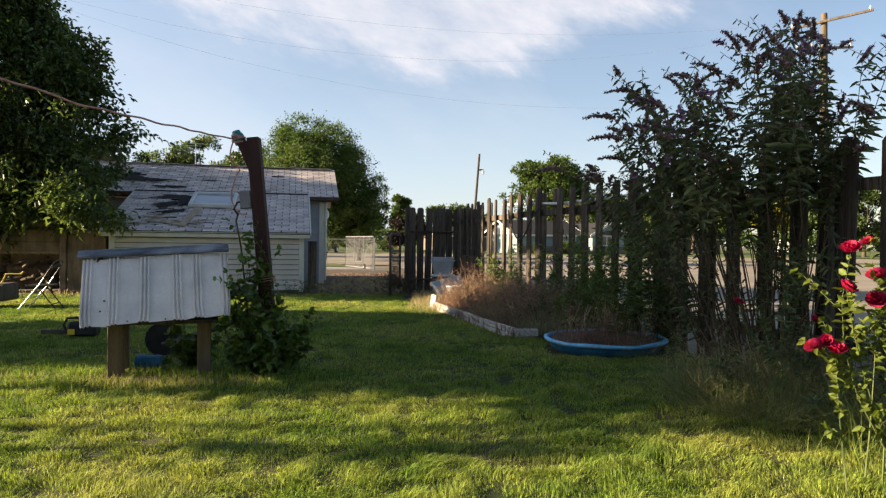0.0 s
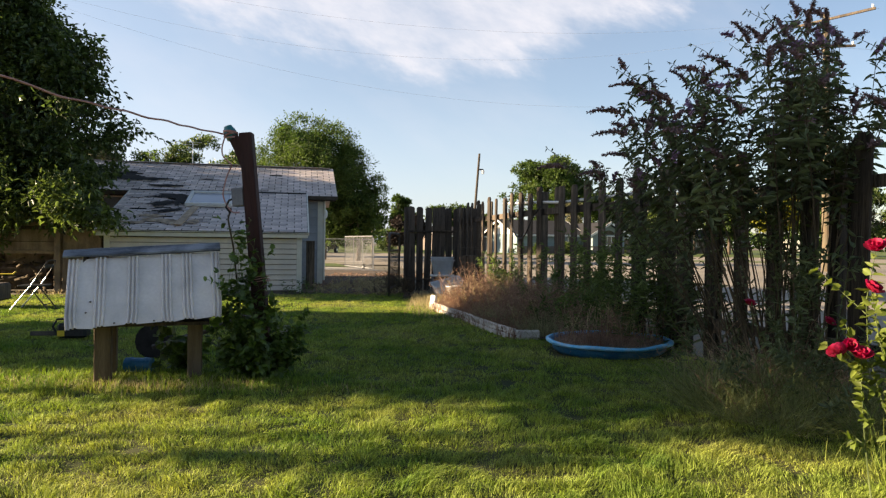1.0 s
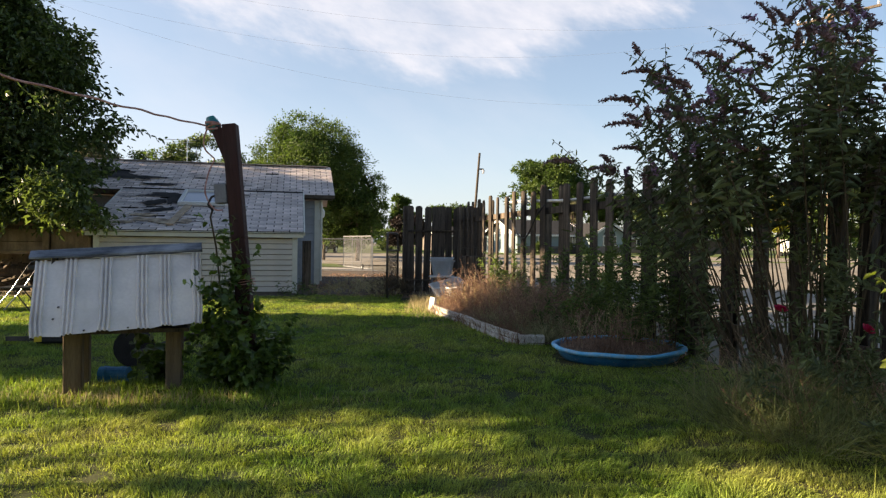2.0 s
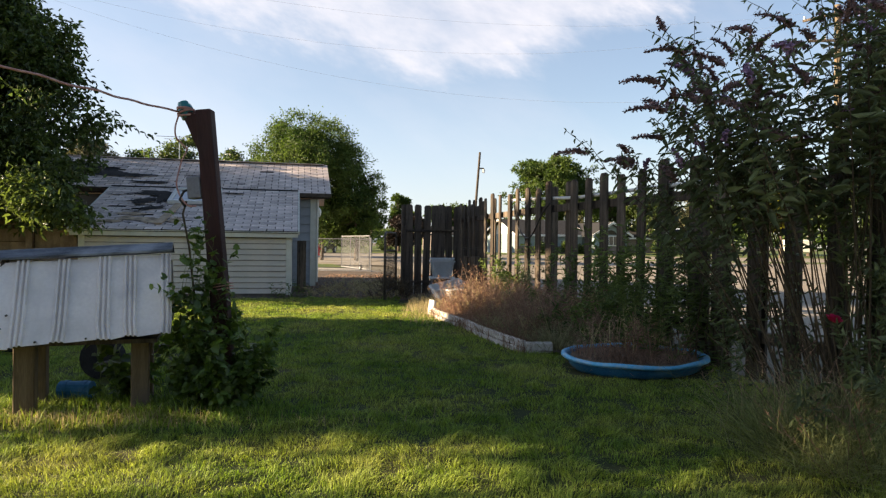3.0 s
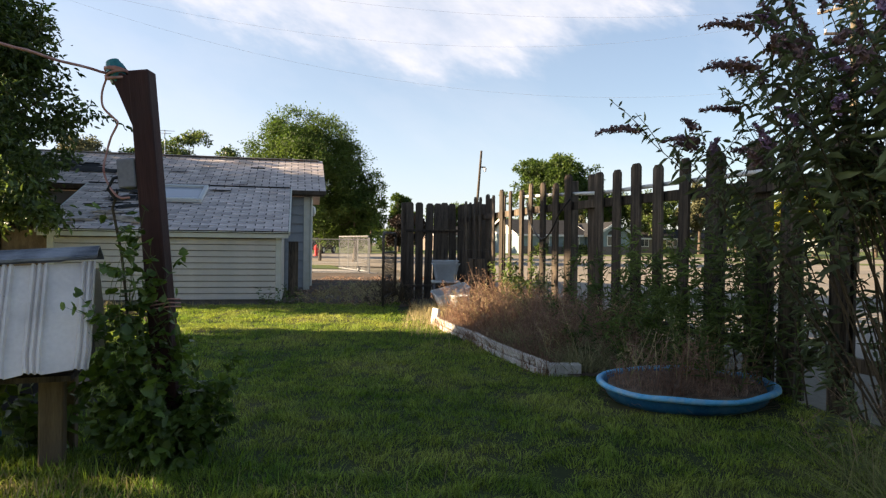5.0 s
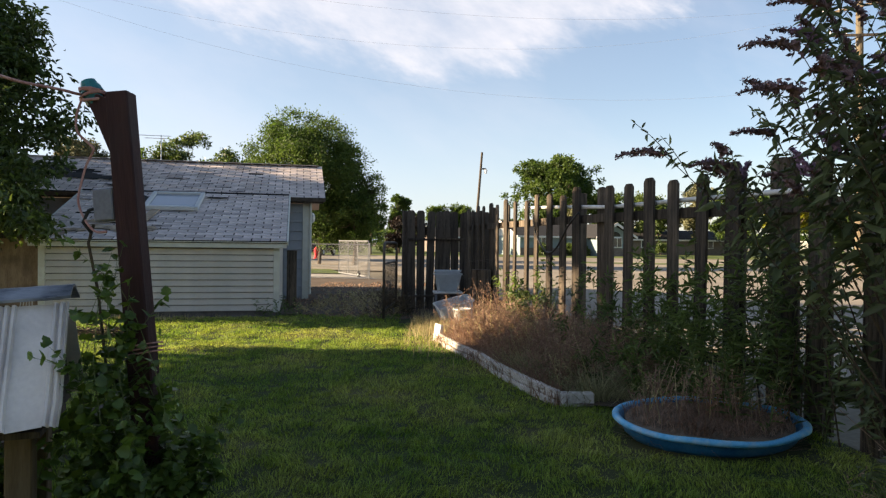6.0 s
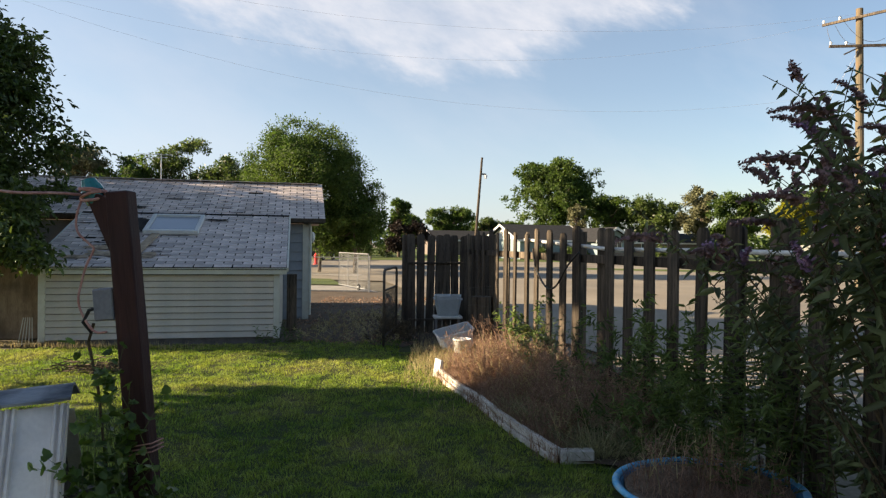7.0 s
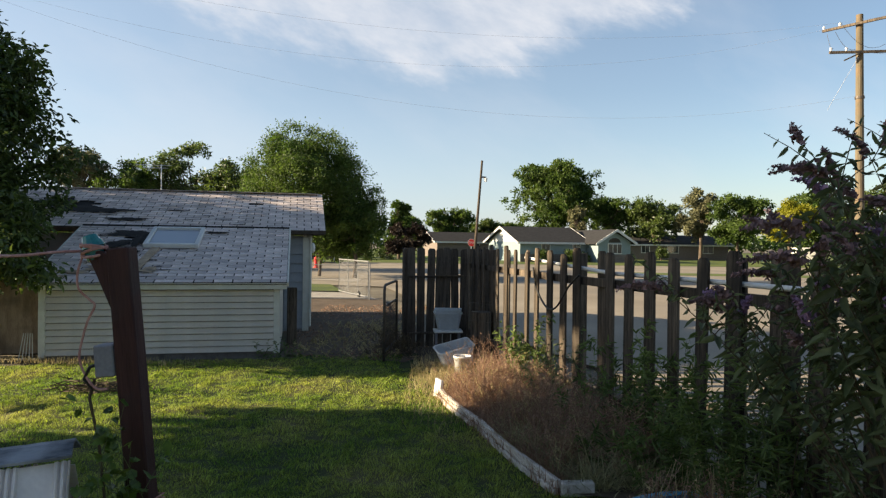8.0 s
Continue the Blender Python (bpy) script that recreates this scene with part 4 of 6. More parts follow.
bmesh.ops.transform(cap, matrix=Matrix(((0, 1, 0, 0), (1, 0, 0, 0), (0, 0, 1, 0), (0, 0, 0, 1))), verts=cap.verts)
bmesh.ops.recalc_face_normals(cap, faces=cap.faces)
bmesh.ops.subdivide_edges(cap, edges=[e for e in cap.edges if abs(e.verts[0].co.x - e.verts[1].co.x) > 0.3], cuts=22)
for v in cap.verts:
    v.co.z += 0.004 * noise.noise((v.co.x * 9, v.co.y * 6, 1)) + 0.003 * noise.noise((v.co.x * 30, v.co.y * 20, 2))
    v.co.y += 0.006 * noise.noise((v.co.x * 12, v.co.z * 8, 5))
ob = part("ridge_cap", cap, LEADTOP, hutch, "crumpled grey flashing along the ridge")
ob.matrix_basis = pose(-0.02, 0, 0.930, 0, -3.6, 0)
# dark fills that paint the shade inside the box's open ends
bm = prism([(-0.03, 0.915), (0.02, 0.915), (0.27, 0.47), (-0.28, 0.47)], 0.40, 0.425)
bmesh.ops.transform(bm, matrix=Matrix(((0, 1, 0, 0), (1, 0, 0, 0), (0, 0, 1, 0), (0, 0, 0, 1))), verts=bm.verts)
bmesh.ops.recalc_face_normals(bm, faces=bm.faces)
part("end_board", bm, DARKSHADEWOOD, hutch, "dark board filling the box's end in place of its dark opening")
bm = prism([(-0.03, 0.915), (0.02, 0.915), (0.27, 0.47), (-0.28, 0.47)], -0.44, -0.415)
bmesh.ops.transform(bm, matrix=Matrix(((0, 1, 0, 0), (1, 0, 0, 0), (0, 0, 1, 0), (0, 0, 0, 1))), verts=bm.verts)
bmesh.ops.recalc_face_normals(bm, faces=bm.faces)
part("end_board", bm, DARKSHADEWOOD, hutch, "dark board filling the box's end in place of its dark opening")
part("floor_board", boxed(-0.42, 0.41, -0.24, 0.24, 0.42, 0.445), DARKSHADEWOOD, hutch)
for x, w in ((-0.30, 0.055), (0.31, 0.05)):
    for y in (-0.10, 0.17):
        part("leg", boxed(x - w, x + w, y - 0.045, y + 0.045, -0.03, 0.43, 0.006), RAWWOOD, hutch, "thick weathered timber leg")
bm = bmesh.new()
for x, z in ((-0.36, 0.60), (-0.38, 0.53), (-0.2, 0.46), (0.12, 0.79), (0.16, 0.50), (0.40, 0.56), (0.36, 0.86), (0.05, 0.47)):
    rod(bm, (x, -0.04 - (0.905 - z) * 0.65, z), (x, -0.058 - (0.905 - z) * 0.65, z), 0.006, n=6)
part("screws", bm, RUSTY, hutch, kind="stuff")

# ---- clothesline post ----
POST = pose(-1.340, 5.21, 0, 0, -5.2, 0)
line_post = thing("clothesline_post", POST, "leaning dark red-brown timber clothesline post", "post")
bm = boxed(-0.054, 0.054, -0.045, 0.045, -0.05, 1.865, 0.006)
for v in bm.verts:
    if v.co.z > 1:
        v.co.x *= 0.90
part("timber", bm, POSTRED, line_post)
bm = prism([(-0.050, 1.60), (-0.050, 1.84), (-0.085, 1.860), (-0.135, 1.845), (-0.105, 1.765)], -0.035, 0.035)
part("bracket", bm, POSTRED, line_post, "angled wooden bracket")
insul = part("insulator", rod(bmesh.new(), (-0.112, 0, 1.82), (-0.122, 0, 1.875), 0.036, 0.045, 12), TEAL, line_post, "teal glass insulator")
for z, r0, r1 in ((1.874, 0.05, 0.042), (1.90, 0.040, 0.030)):
    part("ring", rod(bmesh.new(), (-0.122 - (z - 1.874) * 0.3, 0, z), (-0.130 - (z - 1.874) * 0.3, 0, z + 0.028), r0, r1, 12), TEAL, insul)
for k in range(4):
    a = [(-0.120 + 0.051 * math.cos(i * 0.63), 0.051 * math.sin(i * 0.63), 1.848 + 0.012 * k + 0.014 * math.sin(i * 0.63 + 1.7 * k)) for i in range(11)]
    part("rope_turn", rods(a, 0.0065), ROPE, insul, "faded red rope wound round it")
part("junction_box", boxed(-0.14, -0.054, -0.045, 0.045, 1.31, 1.45, 0.006), CHARCOAL, line_post, "small grey electrical junction box")
part("conduit", rods([(-0.16, -0.01, 1.30), (-0.19, -0.01, 1.22), (-0.17, 0, 1.0), (-0.16, 0, 0.5), (-0.15, 0, 0.0)], 0.007), STEM, line_post, "thin brown conduit down to the ground")
part("cord", rods([(-0.12, -0.03, 1.37), (-0.16, -0.04, 1.36), (-0.19, -0.04, 1.31), (-0.16, -0.03, 1.26)], 0.008), BLACK, line_post)
for k in range(3):
    z = 0.72 + 0.018 * k
    part("wire_turn", rods([(-0.07, -0.058, z), (0.07, -0.058, z + 0.012), (0.07, 0.058, z), (-0.07, 0.058, z + 0.01), (-0.07, -0.058, z + 0.004)], 0.0035), ROPE, line_post)

TIP = POST @ Vector((-0.15, 0, 1.87))
rope = thing("clothesline", Matrix.Translation(TIP), "sagging faded red clothesline rope", "rope")
pts = []
for i in range(150):
    q = i * 0.06
    # kinks that old rope keeps
    z = -0.012 * q - 0.034 * math.sin(math.pi * min(q / 2.2, 1.0)) + 0.030 * noise.noise((q * 2.1, 0.3, 7)) * min(1, q * 3) + 0.012 * noise.noise((q * 6.0, 0.7, 2))
    x = 0.03 * noise.noise((q * 1.9, 5.3, 1)) * min(1, q * 3)
    pts.append((-0.242 * q + x, -0.970 * q, z))
part("strand", rods(pts, 0.0065), ROPE, rope, smooth=True)
part("hanging_end", rods(smooth([(0.0, -0.03, -0.02), (-0.02, -0.04, -0.1), (-0.015, -0.04, -0.17), (0.03, -0.03, -0.22), (0.05, -0.03, -0.245), (0.02, -0.03, -0.31), (0.0, -0.03, -0.38), (-0.01, -0.04, -0.47), (0.02, -0.04, -0.55), (0.07, -0.05, -0.60), (0.12, -0.05, -0.60)]), 0.0055), ROPE, rope, smooth=True)


# ---- paddling pool, bed edging, tubs ----
def ring_section(rx, ry, sections, n=48, hollow=False, dent=0.0):
    """An oval body whose wall follows the (out, z) sections."""
    bm = bmesh.new()
    rows = []
    for o, z in sections:
        rows.append([bm.verts.new(((rx + o) * math.cos(6.2832 * i / n), (ry + o) * math.sin(6.2832 * i / n), z)) for i in range(n)])
    for a, b in zip(rows, rows[1:]):
        for i in range(n):
            bm.faces.new((a[i], a[(i + 1) % n], b[(i + 1) % n], b[i]))
    if hollow:
        for i in range(n):
            bm.faces.new((rows[-1][i], rows[-1][(i + 1) % n], rows[0][(i + 1) % n], rows[0][i]))
    else:
        bm.faces.new(rows[-1])
        bm.faces.new(rows[0][::-1])
    for v in bm.verts:
        v.co.z += dent * max(0.0, v.co.z - 0.05) * noise.noise((v.co.x * 3.2, v.co.y * 3.2, 4))
        k = 1 + 0.12 * dent * noise.noise((v.co.x * 2.1, v.co.y * 2.1, 8))
        v.co.x, v.co.y = v.co.x * k, v.co.y * k
    bmesh.ops.recalc_face_normals(bm, faces=bm.faces)
    return bm


pool = thing("paddling_pool", pose(1.62, 6.52, 0, 1.5, 0, 8), "blue plastic paddling pool filled with soil and dry weeds", "pool")
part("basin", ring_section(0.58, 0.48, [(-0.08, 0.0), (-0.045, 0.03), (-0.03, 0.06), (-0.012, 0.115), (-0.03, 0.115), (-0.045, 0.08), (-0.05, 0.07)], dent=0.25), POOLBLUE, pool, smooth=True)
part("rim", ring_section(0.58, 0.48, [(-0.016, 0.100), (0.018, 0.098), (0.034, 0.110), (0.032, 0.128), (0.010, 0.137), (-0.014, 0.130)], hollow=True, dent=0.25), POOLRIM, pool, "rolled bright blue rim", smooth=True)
part("soil", ring_section(0.55, 0.45, [(-0.02, 0.05), (-0.02, 0.105), (-0.1, 0.118), (-0.28, 0.15)]), POOLSOIL, pool, "dry brown soil")

edging = thing("bed_edging", pose(0.78, 7.28, 0), "low pale edging boards round a weedy bed", "edging")
EP = [(0.0, 0.0), (-0.50, 1.70), (-0.90, 3.05)]
for z0, z1, shift in ((-0.03, 0.047, 0.0), (0.051, 0.116, 0.012)):
    for (xa, ya), (xb, yb) in zip(EP, EP[1:]):
        d = Vector((xb - xa, yb - ya, 0))
        bm = boxed(0.006, d.length - 0.006, -0.022, 0.022, z0, z1, 0.005)
        bmesh.ops.subdivide_edges(bm, edges=[e for e in bm.edges if abs(e.verts[0].co.x - e.verts[1].co.x) > 0.5], cuts=12)
        for v in bm.verts:
            v.co.y += 0.030 * math.sin(math.pi * v.co.x / d.length) + 0.006 * noise.noise((v.co.x * 5, xa, z0))
            v.co.z += 0.006 * noise.noise((v.co.x * 3, xb, z1 * 9))
        ob = part("edging_board", bm, EDGING, edging)
        ob.matrix_basis = pose(xa + shift, ya, 0, random.gauss(0, 2), 0, math.degrees(math.atan2(d.y, d.x)))
ob = part("edging_block", boxed(0.0, 0.26, -0.04, 0.04, -0.03, 0.10, 0.01), EDGING, edging, "pale concrete end block")
ob.matrix_basis = pose(0.03, 0.01, 0, 0, 0, 5)
ob = part("edging_end", boxed(-0.1, 0.1, -0.02, 0.02, -0.02, 0.22, 0.006), WHITEPLASTIC, edging, "bent white end piece")
ob.matrix_basis = pose(-0.93, 3.12, 0, 8, 0, 110)


def tub_mesh(w, d, h, wall=0.008, flare=0.05):
    bm = bmesh.new()
    def ring(sx, sy, z):
        c = 0.04
        pts2 = []
        for ax, ay in ((1, 1), (-1, 1), (-1, -1), (1, -1)):
            seq = ((ax * sx, ay * (sy - c)), (ax * (sx - c), ay * sy)) if ax * ay > 0 else ((ax * (sx - c), ay * sy), (ax * sx, ay * (sy - c)))
            pts2 += seq
        return [bm.verts.new((px_, py_, z)) for px_, py_ in pts2]
    prof = [(-flare, 0.0), (0, h * 0.92), (0.018, h * 0.92), (0.018, h), (-0.004, h), (-wall, h * 0.94), (-flare - wall, 0.012)]
    rows = [ring(w / 2 + o, d / 2 + o, z) for o, z in prof]
    for a, b in zip(rows, rows[1:]):
        for i in range(8):
            bm.faces.new((a[i], a[(i + 1) % 8], b[(i + 1) % 8], b[i]))
    bm.faces.new(rows[0][::-1])
    bm.faces.new(rows[-1])
    bmesh.ops.recalc_face_normals(bm, faces=bm.faces)
    return bm


stool = thing("stool", pose(0.0, 13.85, 0, 0, 0, 5), "small white plastic step stool in the dry grass", "stool")
part("top", boxed(-0.25, 0.25, -0.17, 0.17, 0.34, 0.38, 0.01), WHITEPLASTIC, stool)
# legs coloured charcoal, not white, to stand in for the shade under the top
for x in (-0.2, 0.2):
    for y in (-0.12, 0.12):
        part("leg", boxed(x - 0.012, x + 0.012, y - 0.012, y + 0.012, 0.0, 0.34, 0.003), CHARCOAL, stool)
tub = thing("storage_tub", pose(0.0, 13.85, 0.382, 0, 0, 4), "milky translucent plastic storage tub on a stool", "tub")
part("tub", tub_mesh(0.46, 0.36, 0.31, 0.008, 0.055), CLEARTUB, tub)
tub2 = thing("storage_tub", pose(0.0, 13.85, 0.435, 0, 0, -3), "second milky plastic tub nested in the first", "tub")
part("tub", tub_mesh(0.435, 0.335, 0.31, 0.008, 0.055), CLEARTUB, tub2)
tub3 = thing("storage_tub", pose(0.14, 12.45, 0.04, 8, -14, 12), "cracked milky plastic tub lying tilted in dry grass", "tub")
part("tub", tub_mesh(0.54, 0.42, 0.30), CLEARTUB, tub3)
bucket = thing("bucket", pose(0.20, 11.75, 0), "white plastic bucket standing in dry grass", "bucket")
bm = bmesh.new()
rows = []
for r, z in ((0.105, 0.0), (0.128, 0.26), (0.136, 0.262), (0.136, 0.285), (0.122, 0.285), (0.10, 0.02)):
    rows.append([bm.verts.new((r * math.cos(6.2832 * i / 20), r * math.sin(6.2832 * i / 20), z)) for i in range(20)])
for a, b in zip(rows, rows[1:]):
    for i in range(20):
        bm.faces.new((a[i], a[(i + 1) % 20], b[(i + 1) % 20], b[i]))
bm.faces.new(rows[0][::-1])
bm.faces.new(rows[-1])
bmesh.ops.recalc_face_normals(bm, faces=bm.faces)
part("pail", bm, WHITEPLASTIC, bucket, smooth=True)
part("handle", rods([(0.135 * math.cos(a), -0.02 - 0.10 * math.sin(a), 0.265 - 0.06 * math.sin(a)) for a in np.linspace(0, 3.1416, 12)], 0.003), GALV, bucket)

roll = thing("wire_roll", pose(0.52, 12.9, 0), "upright grey roll of old wire netting and wood", "wire roll")
bm = bmesh.new()
rod(bm, (0, 0, 0.0), (0.01, 0, 0.80), 0.17, 0.165, 14)
part("core", bm, FENCEWOOD, roll, "grey weathered log core")
for z in (0.42, 0.66, 0.94):
    r = 0.195
    part("wire_hoop", rods([(r * math.cos(i * 0.5236), r * math.sin(i * 0.5236), z + 0.02 * math.sin(i)) for i in range(13)], 0.0025), RUSTY, roll)
for i in range(7):
    a = i * 0.898
    part("wire_upright", rods([(0.195 * math.cos(a), 0.195 * math.sin(a), 0), (0.20 * math.cos(a), 0.195 * math.sin(a), 0.98)], 0.002, 4), RUSTY, roll)

# ---- gate and chain-link panels ----
def mesh_wires(parent, p, q, z0, z1, step, r, material, frame_m):
    """Woven wire between two uprights, as slanting rods in one mesh."""
    L = (Vector(q) - Vector(p)).length
    bm = bmesh.new()
    H = z1 - z0
    n = int((L + H) / step)
    for i in range(n):
        x = i * step
        a, b = (x, 0), (x - H, H)
        if a[0] > L:
            a = (L, x - L)
        if b[0] < 0:
            b = (0, x)
        if a[1] < H and b[1] > 0:
            rod(bm, (a[0], 0, z0 + a[1]), (b[0], 0, z0 + b[1]), r, n=3)
            rod(bm, (L - a[0], 0.004, z0 + a[1]), (L - b[0], 0.004, z0 + b[1]), r, n=3)
    ob = part("wire_mesh", bm, material, parent, kind="stuff")
    ob.matrix_basis = frame_m
    return ob


gate = thing("gate", pose(-1.02, 12.75, 0, 0, 0, 86), "rusty steel tube garden gate with wire mesh, standing open", "gate")
part("upright", rods([(0, 0, 0), (0, 0, 1.12), (0.03, 0, 1.19), (0.10, 0, 1.215), (1.3, 0, 1.215), (1.38, 0, 1.19), (1.41, 0, 1.12), (1.41, 0, 0.12)], 0.022, 8), RUSTY, gate, "bent tube frame", smooth=True)
part("crossbar", rods([(0, 0, 0.88), (1.41, 0, 0.88)], 0.016, 8), RUSTY, gate)
part("crossbar", rods([(0, 0, 0.15), (1.41, 0, 0.15)], 0.016, 8), RUSTY, gate)
mesh_wires(gate, (0, 0, 0), (1.41, 0, 0), 0.15, 0.88, 0.055, 0.0022, RUSTY, Matrix())

kennel = thing("rolling_gate", pose(-2.56, 24.1, 0, 0, 0, 117), "galvanised chain-link rolling gate with a wheel", "gate")
KL = 3.1
part("frame", rods([(0, 0, 0.08), (0, 0, 1.26), (KL, 0, 1.26), (KL, 0, 0.08), (0, 0, 0.08)], 0.018, 6), NETTING, kennel)
for i in range(1, 3):
    part("upright", rods([(KL * i / 3, 0, 0.08), (KL * i / 3, 0, 1.26)], 0.014, 6), NETTING, kennel)
mesh_wires(kennel, (0, 0, 0), (KL, 0, 0), 0.08, 1.26, 0.075, 0.0026, NETTING, Matrix())
wheel = part("wheel", rod(bmesh.new(), (0.9, -0.03, 0.11), (0.9, 0.03, 0.11), 0.11, n=14), TYRE, kennel)
part("hub", rod(bmesh.new(), (0.9, -0.04, 0.11), (0.9, 0.04, 0.11), 0.04, n=10), GALV, wheel)
panel2 = thing("chain_link_fence", pose(-2.50, 23.95, 0, 0, 0, 177), "low galvanised chain-link fence along the verge", "fence")
for i in range(4):
    part("post", rod(bmesh.new(), (2.9 * i, 0, 0), (2.9 * i, 0, 1.2), 0.022, n=8), NETTING, panel2)
part("top_rail", rods([(0, 0, 1.14), (8.8, 0, 1.14)], 0.014, 6), NETTING, panel2)
part("bottom_rail", rods([(0, 0, 0.05), (8.8, 0, 0.05)], 0.016, 6), NETTING, panel2)
mesh_wires(panel2, (0, 0, 0), (8.8, 0, 0), 0.05, 1.14, 0.10, 0.0018, NETTING, Matrix())

# ---- hydrant, car, signs and poles ----
hyd = thing("fire_hydrant", pose(-9.3, 50.0, 0), "red painted fire hydrant by the street", "hydrant")
bm = bmesh.new()
rod(bm, (0, 0, 0), (0, 0, 0.06), 0.19, n=12)
rod(bm, (0, 0, 0.06), (0, 0, 0.62), 0.13, 0.12, 12)
rod(bm, (0, 0, 0.62), (0, 0, 0.66), 0.17, n=12)
bmesh.ops.create_uvsphere(bm, u_segments=12, v_segments=8, radius=0.13, matrix=Matrix.Translation((0, 0, 0.68)))
rod(bm, (0, 0, 0.78), (0, 0, 0.86), 0.04, n=6)
part("barrel", bm, REDPAINT, hyd)
for s_ in (-1, 1):
    part("outlet", rod(bmesh.new(), (0.1 * s_, 0, 0.5), (0.2 * s_, 0, 0.5), 0.06, n=10), REDPAINT, hyd)

car = thing("parked_car", pose(-11.3, 62, 0, 0, 0, 80), "dark parked car seen far down the street", "car")
bm = prism([(-2.2, 0.35), (2.2, 0.35), (2.2, 0.85), (1.3, 0.95), (0.75, 1.42), (-1.4, 1.45), (-2.1, 0.95)], -0.85, 0.85)
bmesh.ops.bevel(bm, geom=bm.edges[:], offset=0.08, segments=2, affect="EDGES")
part("body", bm, CARPAINT, car)
for y in (-0.862, 0.862):
    part("side_window", prism([(-1.3, 0.98), (1.05, 0.98), (0.62, 1.34), (-1.2, 1.36)], min(y, y * 0.98), max(y, y * 0.98)), WINDOWDARK, car)
for x in (-1.35, 1.4):
    for y in (-0.8, 0.8):
        w = part("wheel", rod(bmesh.new(), (x, y - 0.1, 0.33), (x, y + 0.1, 0.33), 0.33, n=16), TYRE, car)
        part("rim", rod(bmesh.new(), (x, y - 0.11, 0.33), (x, y + 0.11, 0.33), 0.19, n=12), GALV, w)
for y in (-0.6, 0.6):
    part("headlight", boxed(2.15, 2.215, y - 0.15, y + 0.15, 0.68, 0.80, 0.02), PORCELAIN, car)


def text_mesh(body, size, material, parent, m, name="lettering"):
    cu = bpy.data.curves.new("text", "FONT")
    cu.body, cu.size, cu.align_x, cu.align_y = body, size, "CENTER", "CENTER"
    cu.extrude = 0.003
    tmp = bpy.data.objects.new("text", cu)
    me = bpy.data.meshes.new_from_object(tmp)
    bpy.data.objects.remove(tmp)
    me.materials.append(material)
    return link(name, me, parent, m)


stop = thing("stop_sign", pose(2.75, 68.0, -0.40), "red octagonal stop sign on a steel post", "sign")
part("post", rod(bmesh.new(), (0, 0.03, 0.35), (0, 0.03, 2.75), 0.03, n=8), GALV, stop)
bm = bmesh.new()
bmesh.ops.create_cone(bm, cap_ends=True, segments=8, radius1=0.40, radius2=0.40, depth=0.01, matrix=pose(0, 0, 2.38, 90, 0, 0) @ pose(0, 0, 0, 0, 0, 22.5))
plate = part("plate", bm, WHITEPLASTIC, stop, "white edged sign plate")
bm = bmesh.new()
bmesh.ops.create_cone(bm, cap_ends=True, segments=8, radius1=0.37, radius2=0.37, depth=0.01, matrix=pose(0, -0.008, 2.38, 90, 0, 0) @ pose(0, 0, 0, 0, 0, 22.5))
part("face", bm, REDPAINT, plate, "red sign face")
text_mesh("STOP", 0.27, WHITEPLASTIC, plate, pose(0, -0.018, 2.38, 90, 0, 0))


def pole(base, h, r, lean, material, label):
    t = thing("utility_pole", pose(*base, 0, lean, 0), label, "pole", "utility poles")
    part("shaft", rod(bmesh.new(), (0, 0, -0.2), (0, 0, h), r, r * 0.68, 14), material, t, smooth=False)
    return t


big = pole((16.85, 29.0, 0), 11.35, 0.19, -1.0, POLEWOOD, "tall wooden utility pole with two crossarms and insulators")
for z, L0, L1, turn in ((10.95, -1.35, 1.9, -49), (9.80, -1.15, 1.25, -4)):
    arm = part("crossarm", boxed(L0, L1, -0.045, 0.045, -0.05, 0.05, 0.006), FENCEWOOD, big)
    arm.matrix_basis = pose(-0.14, -0.18, z, 0, 0, turn)
    for x in (L0 + 0.06, L0 + 0.66, L1 - 0.1):
        pin = part("insulator", rod(bmesh.new(), (x, 0, 0.06), (x, 0, 0.12), 0.035, 0.045, 10), PORCELAIN, arm, "white porcelain insulator")
        part("cap", rod(bmesh.new(), (x, 0, 0.124), (x, 0, 0.19), 0.06, 0.035, 10), PORCELAIN, pin)
part("brace", rods([(-0.75, -0.2, 9.45), (0, -0.2, 9.8)], 0.03), RUSTY, big)
part("ring", rod(bmesh.new(), (0, 0, 7.95), (0, 0, 8.05), 0.178, n=14), RUSTY, big)
part("jumper", rods(sag((-1.25, -0.3, 9.9), (-1.5, -0.3, 10.5), 0.2, 8), 0.007, 5), RUSTY, big)
part("guy_wire", rods([(-0.15, -0.15, 9.6), (-1.9, -1.0, 7.3)], 0.008, 5), WIRE, big)
part("jumper", rods(sag((-1.1, -0.2, 10.6), (-0.3, -0.2, 9.9), 0.25, 8), 0.008, 5), RUSTY, big)
part("jumper", rods(sag((-0.9, -0.2, 11.0), (0.9, -0.2, 10.1), 0.5, 8), 0.008, 5), RUSTY, big)
far_pole = pole((2.42, 56.0, 0), 8.7, 0.13, 3.9, FENCEWOOD, "weathered far utility pole that leans")
part("bracket", boxed(0.1, 0.45, -0.05, 0.05, 7.3, 7.42, 0.01), RUSTY, far_pole)
part("lamp_head", rod(bmesh.new(), (0.42, 0, 7.3), (0.42, 0, 7.0), 0.14, 0.10, 10), PORCELAIN, far_pole)
for x, y, h in ((-7.3, 68.0, 3.4), (-20.3, 72, 7.0)):
    p2 = thing("wooden_post", pose(x, y, 0), "plain wooden post among the trees across the street", "post")
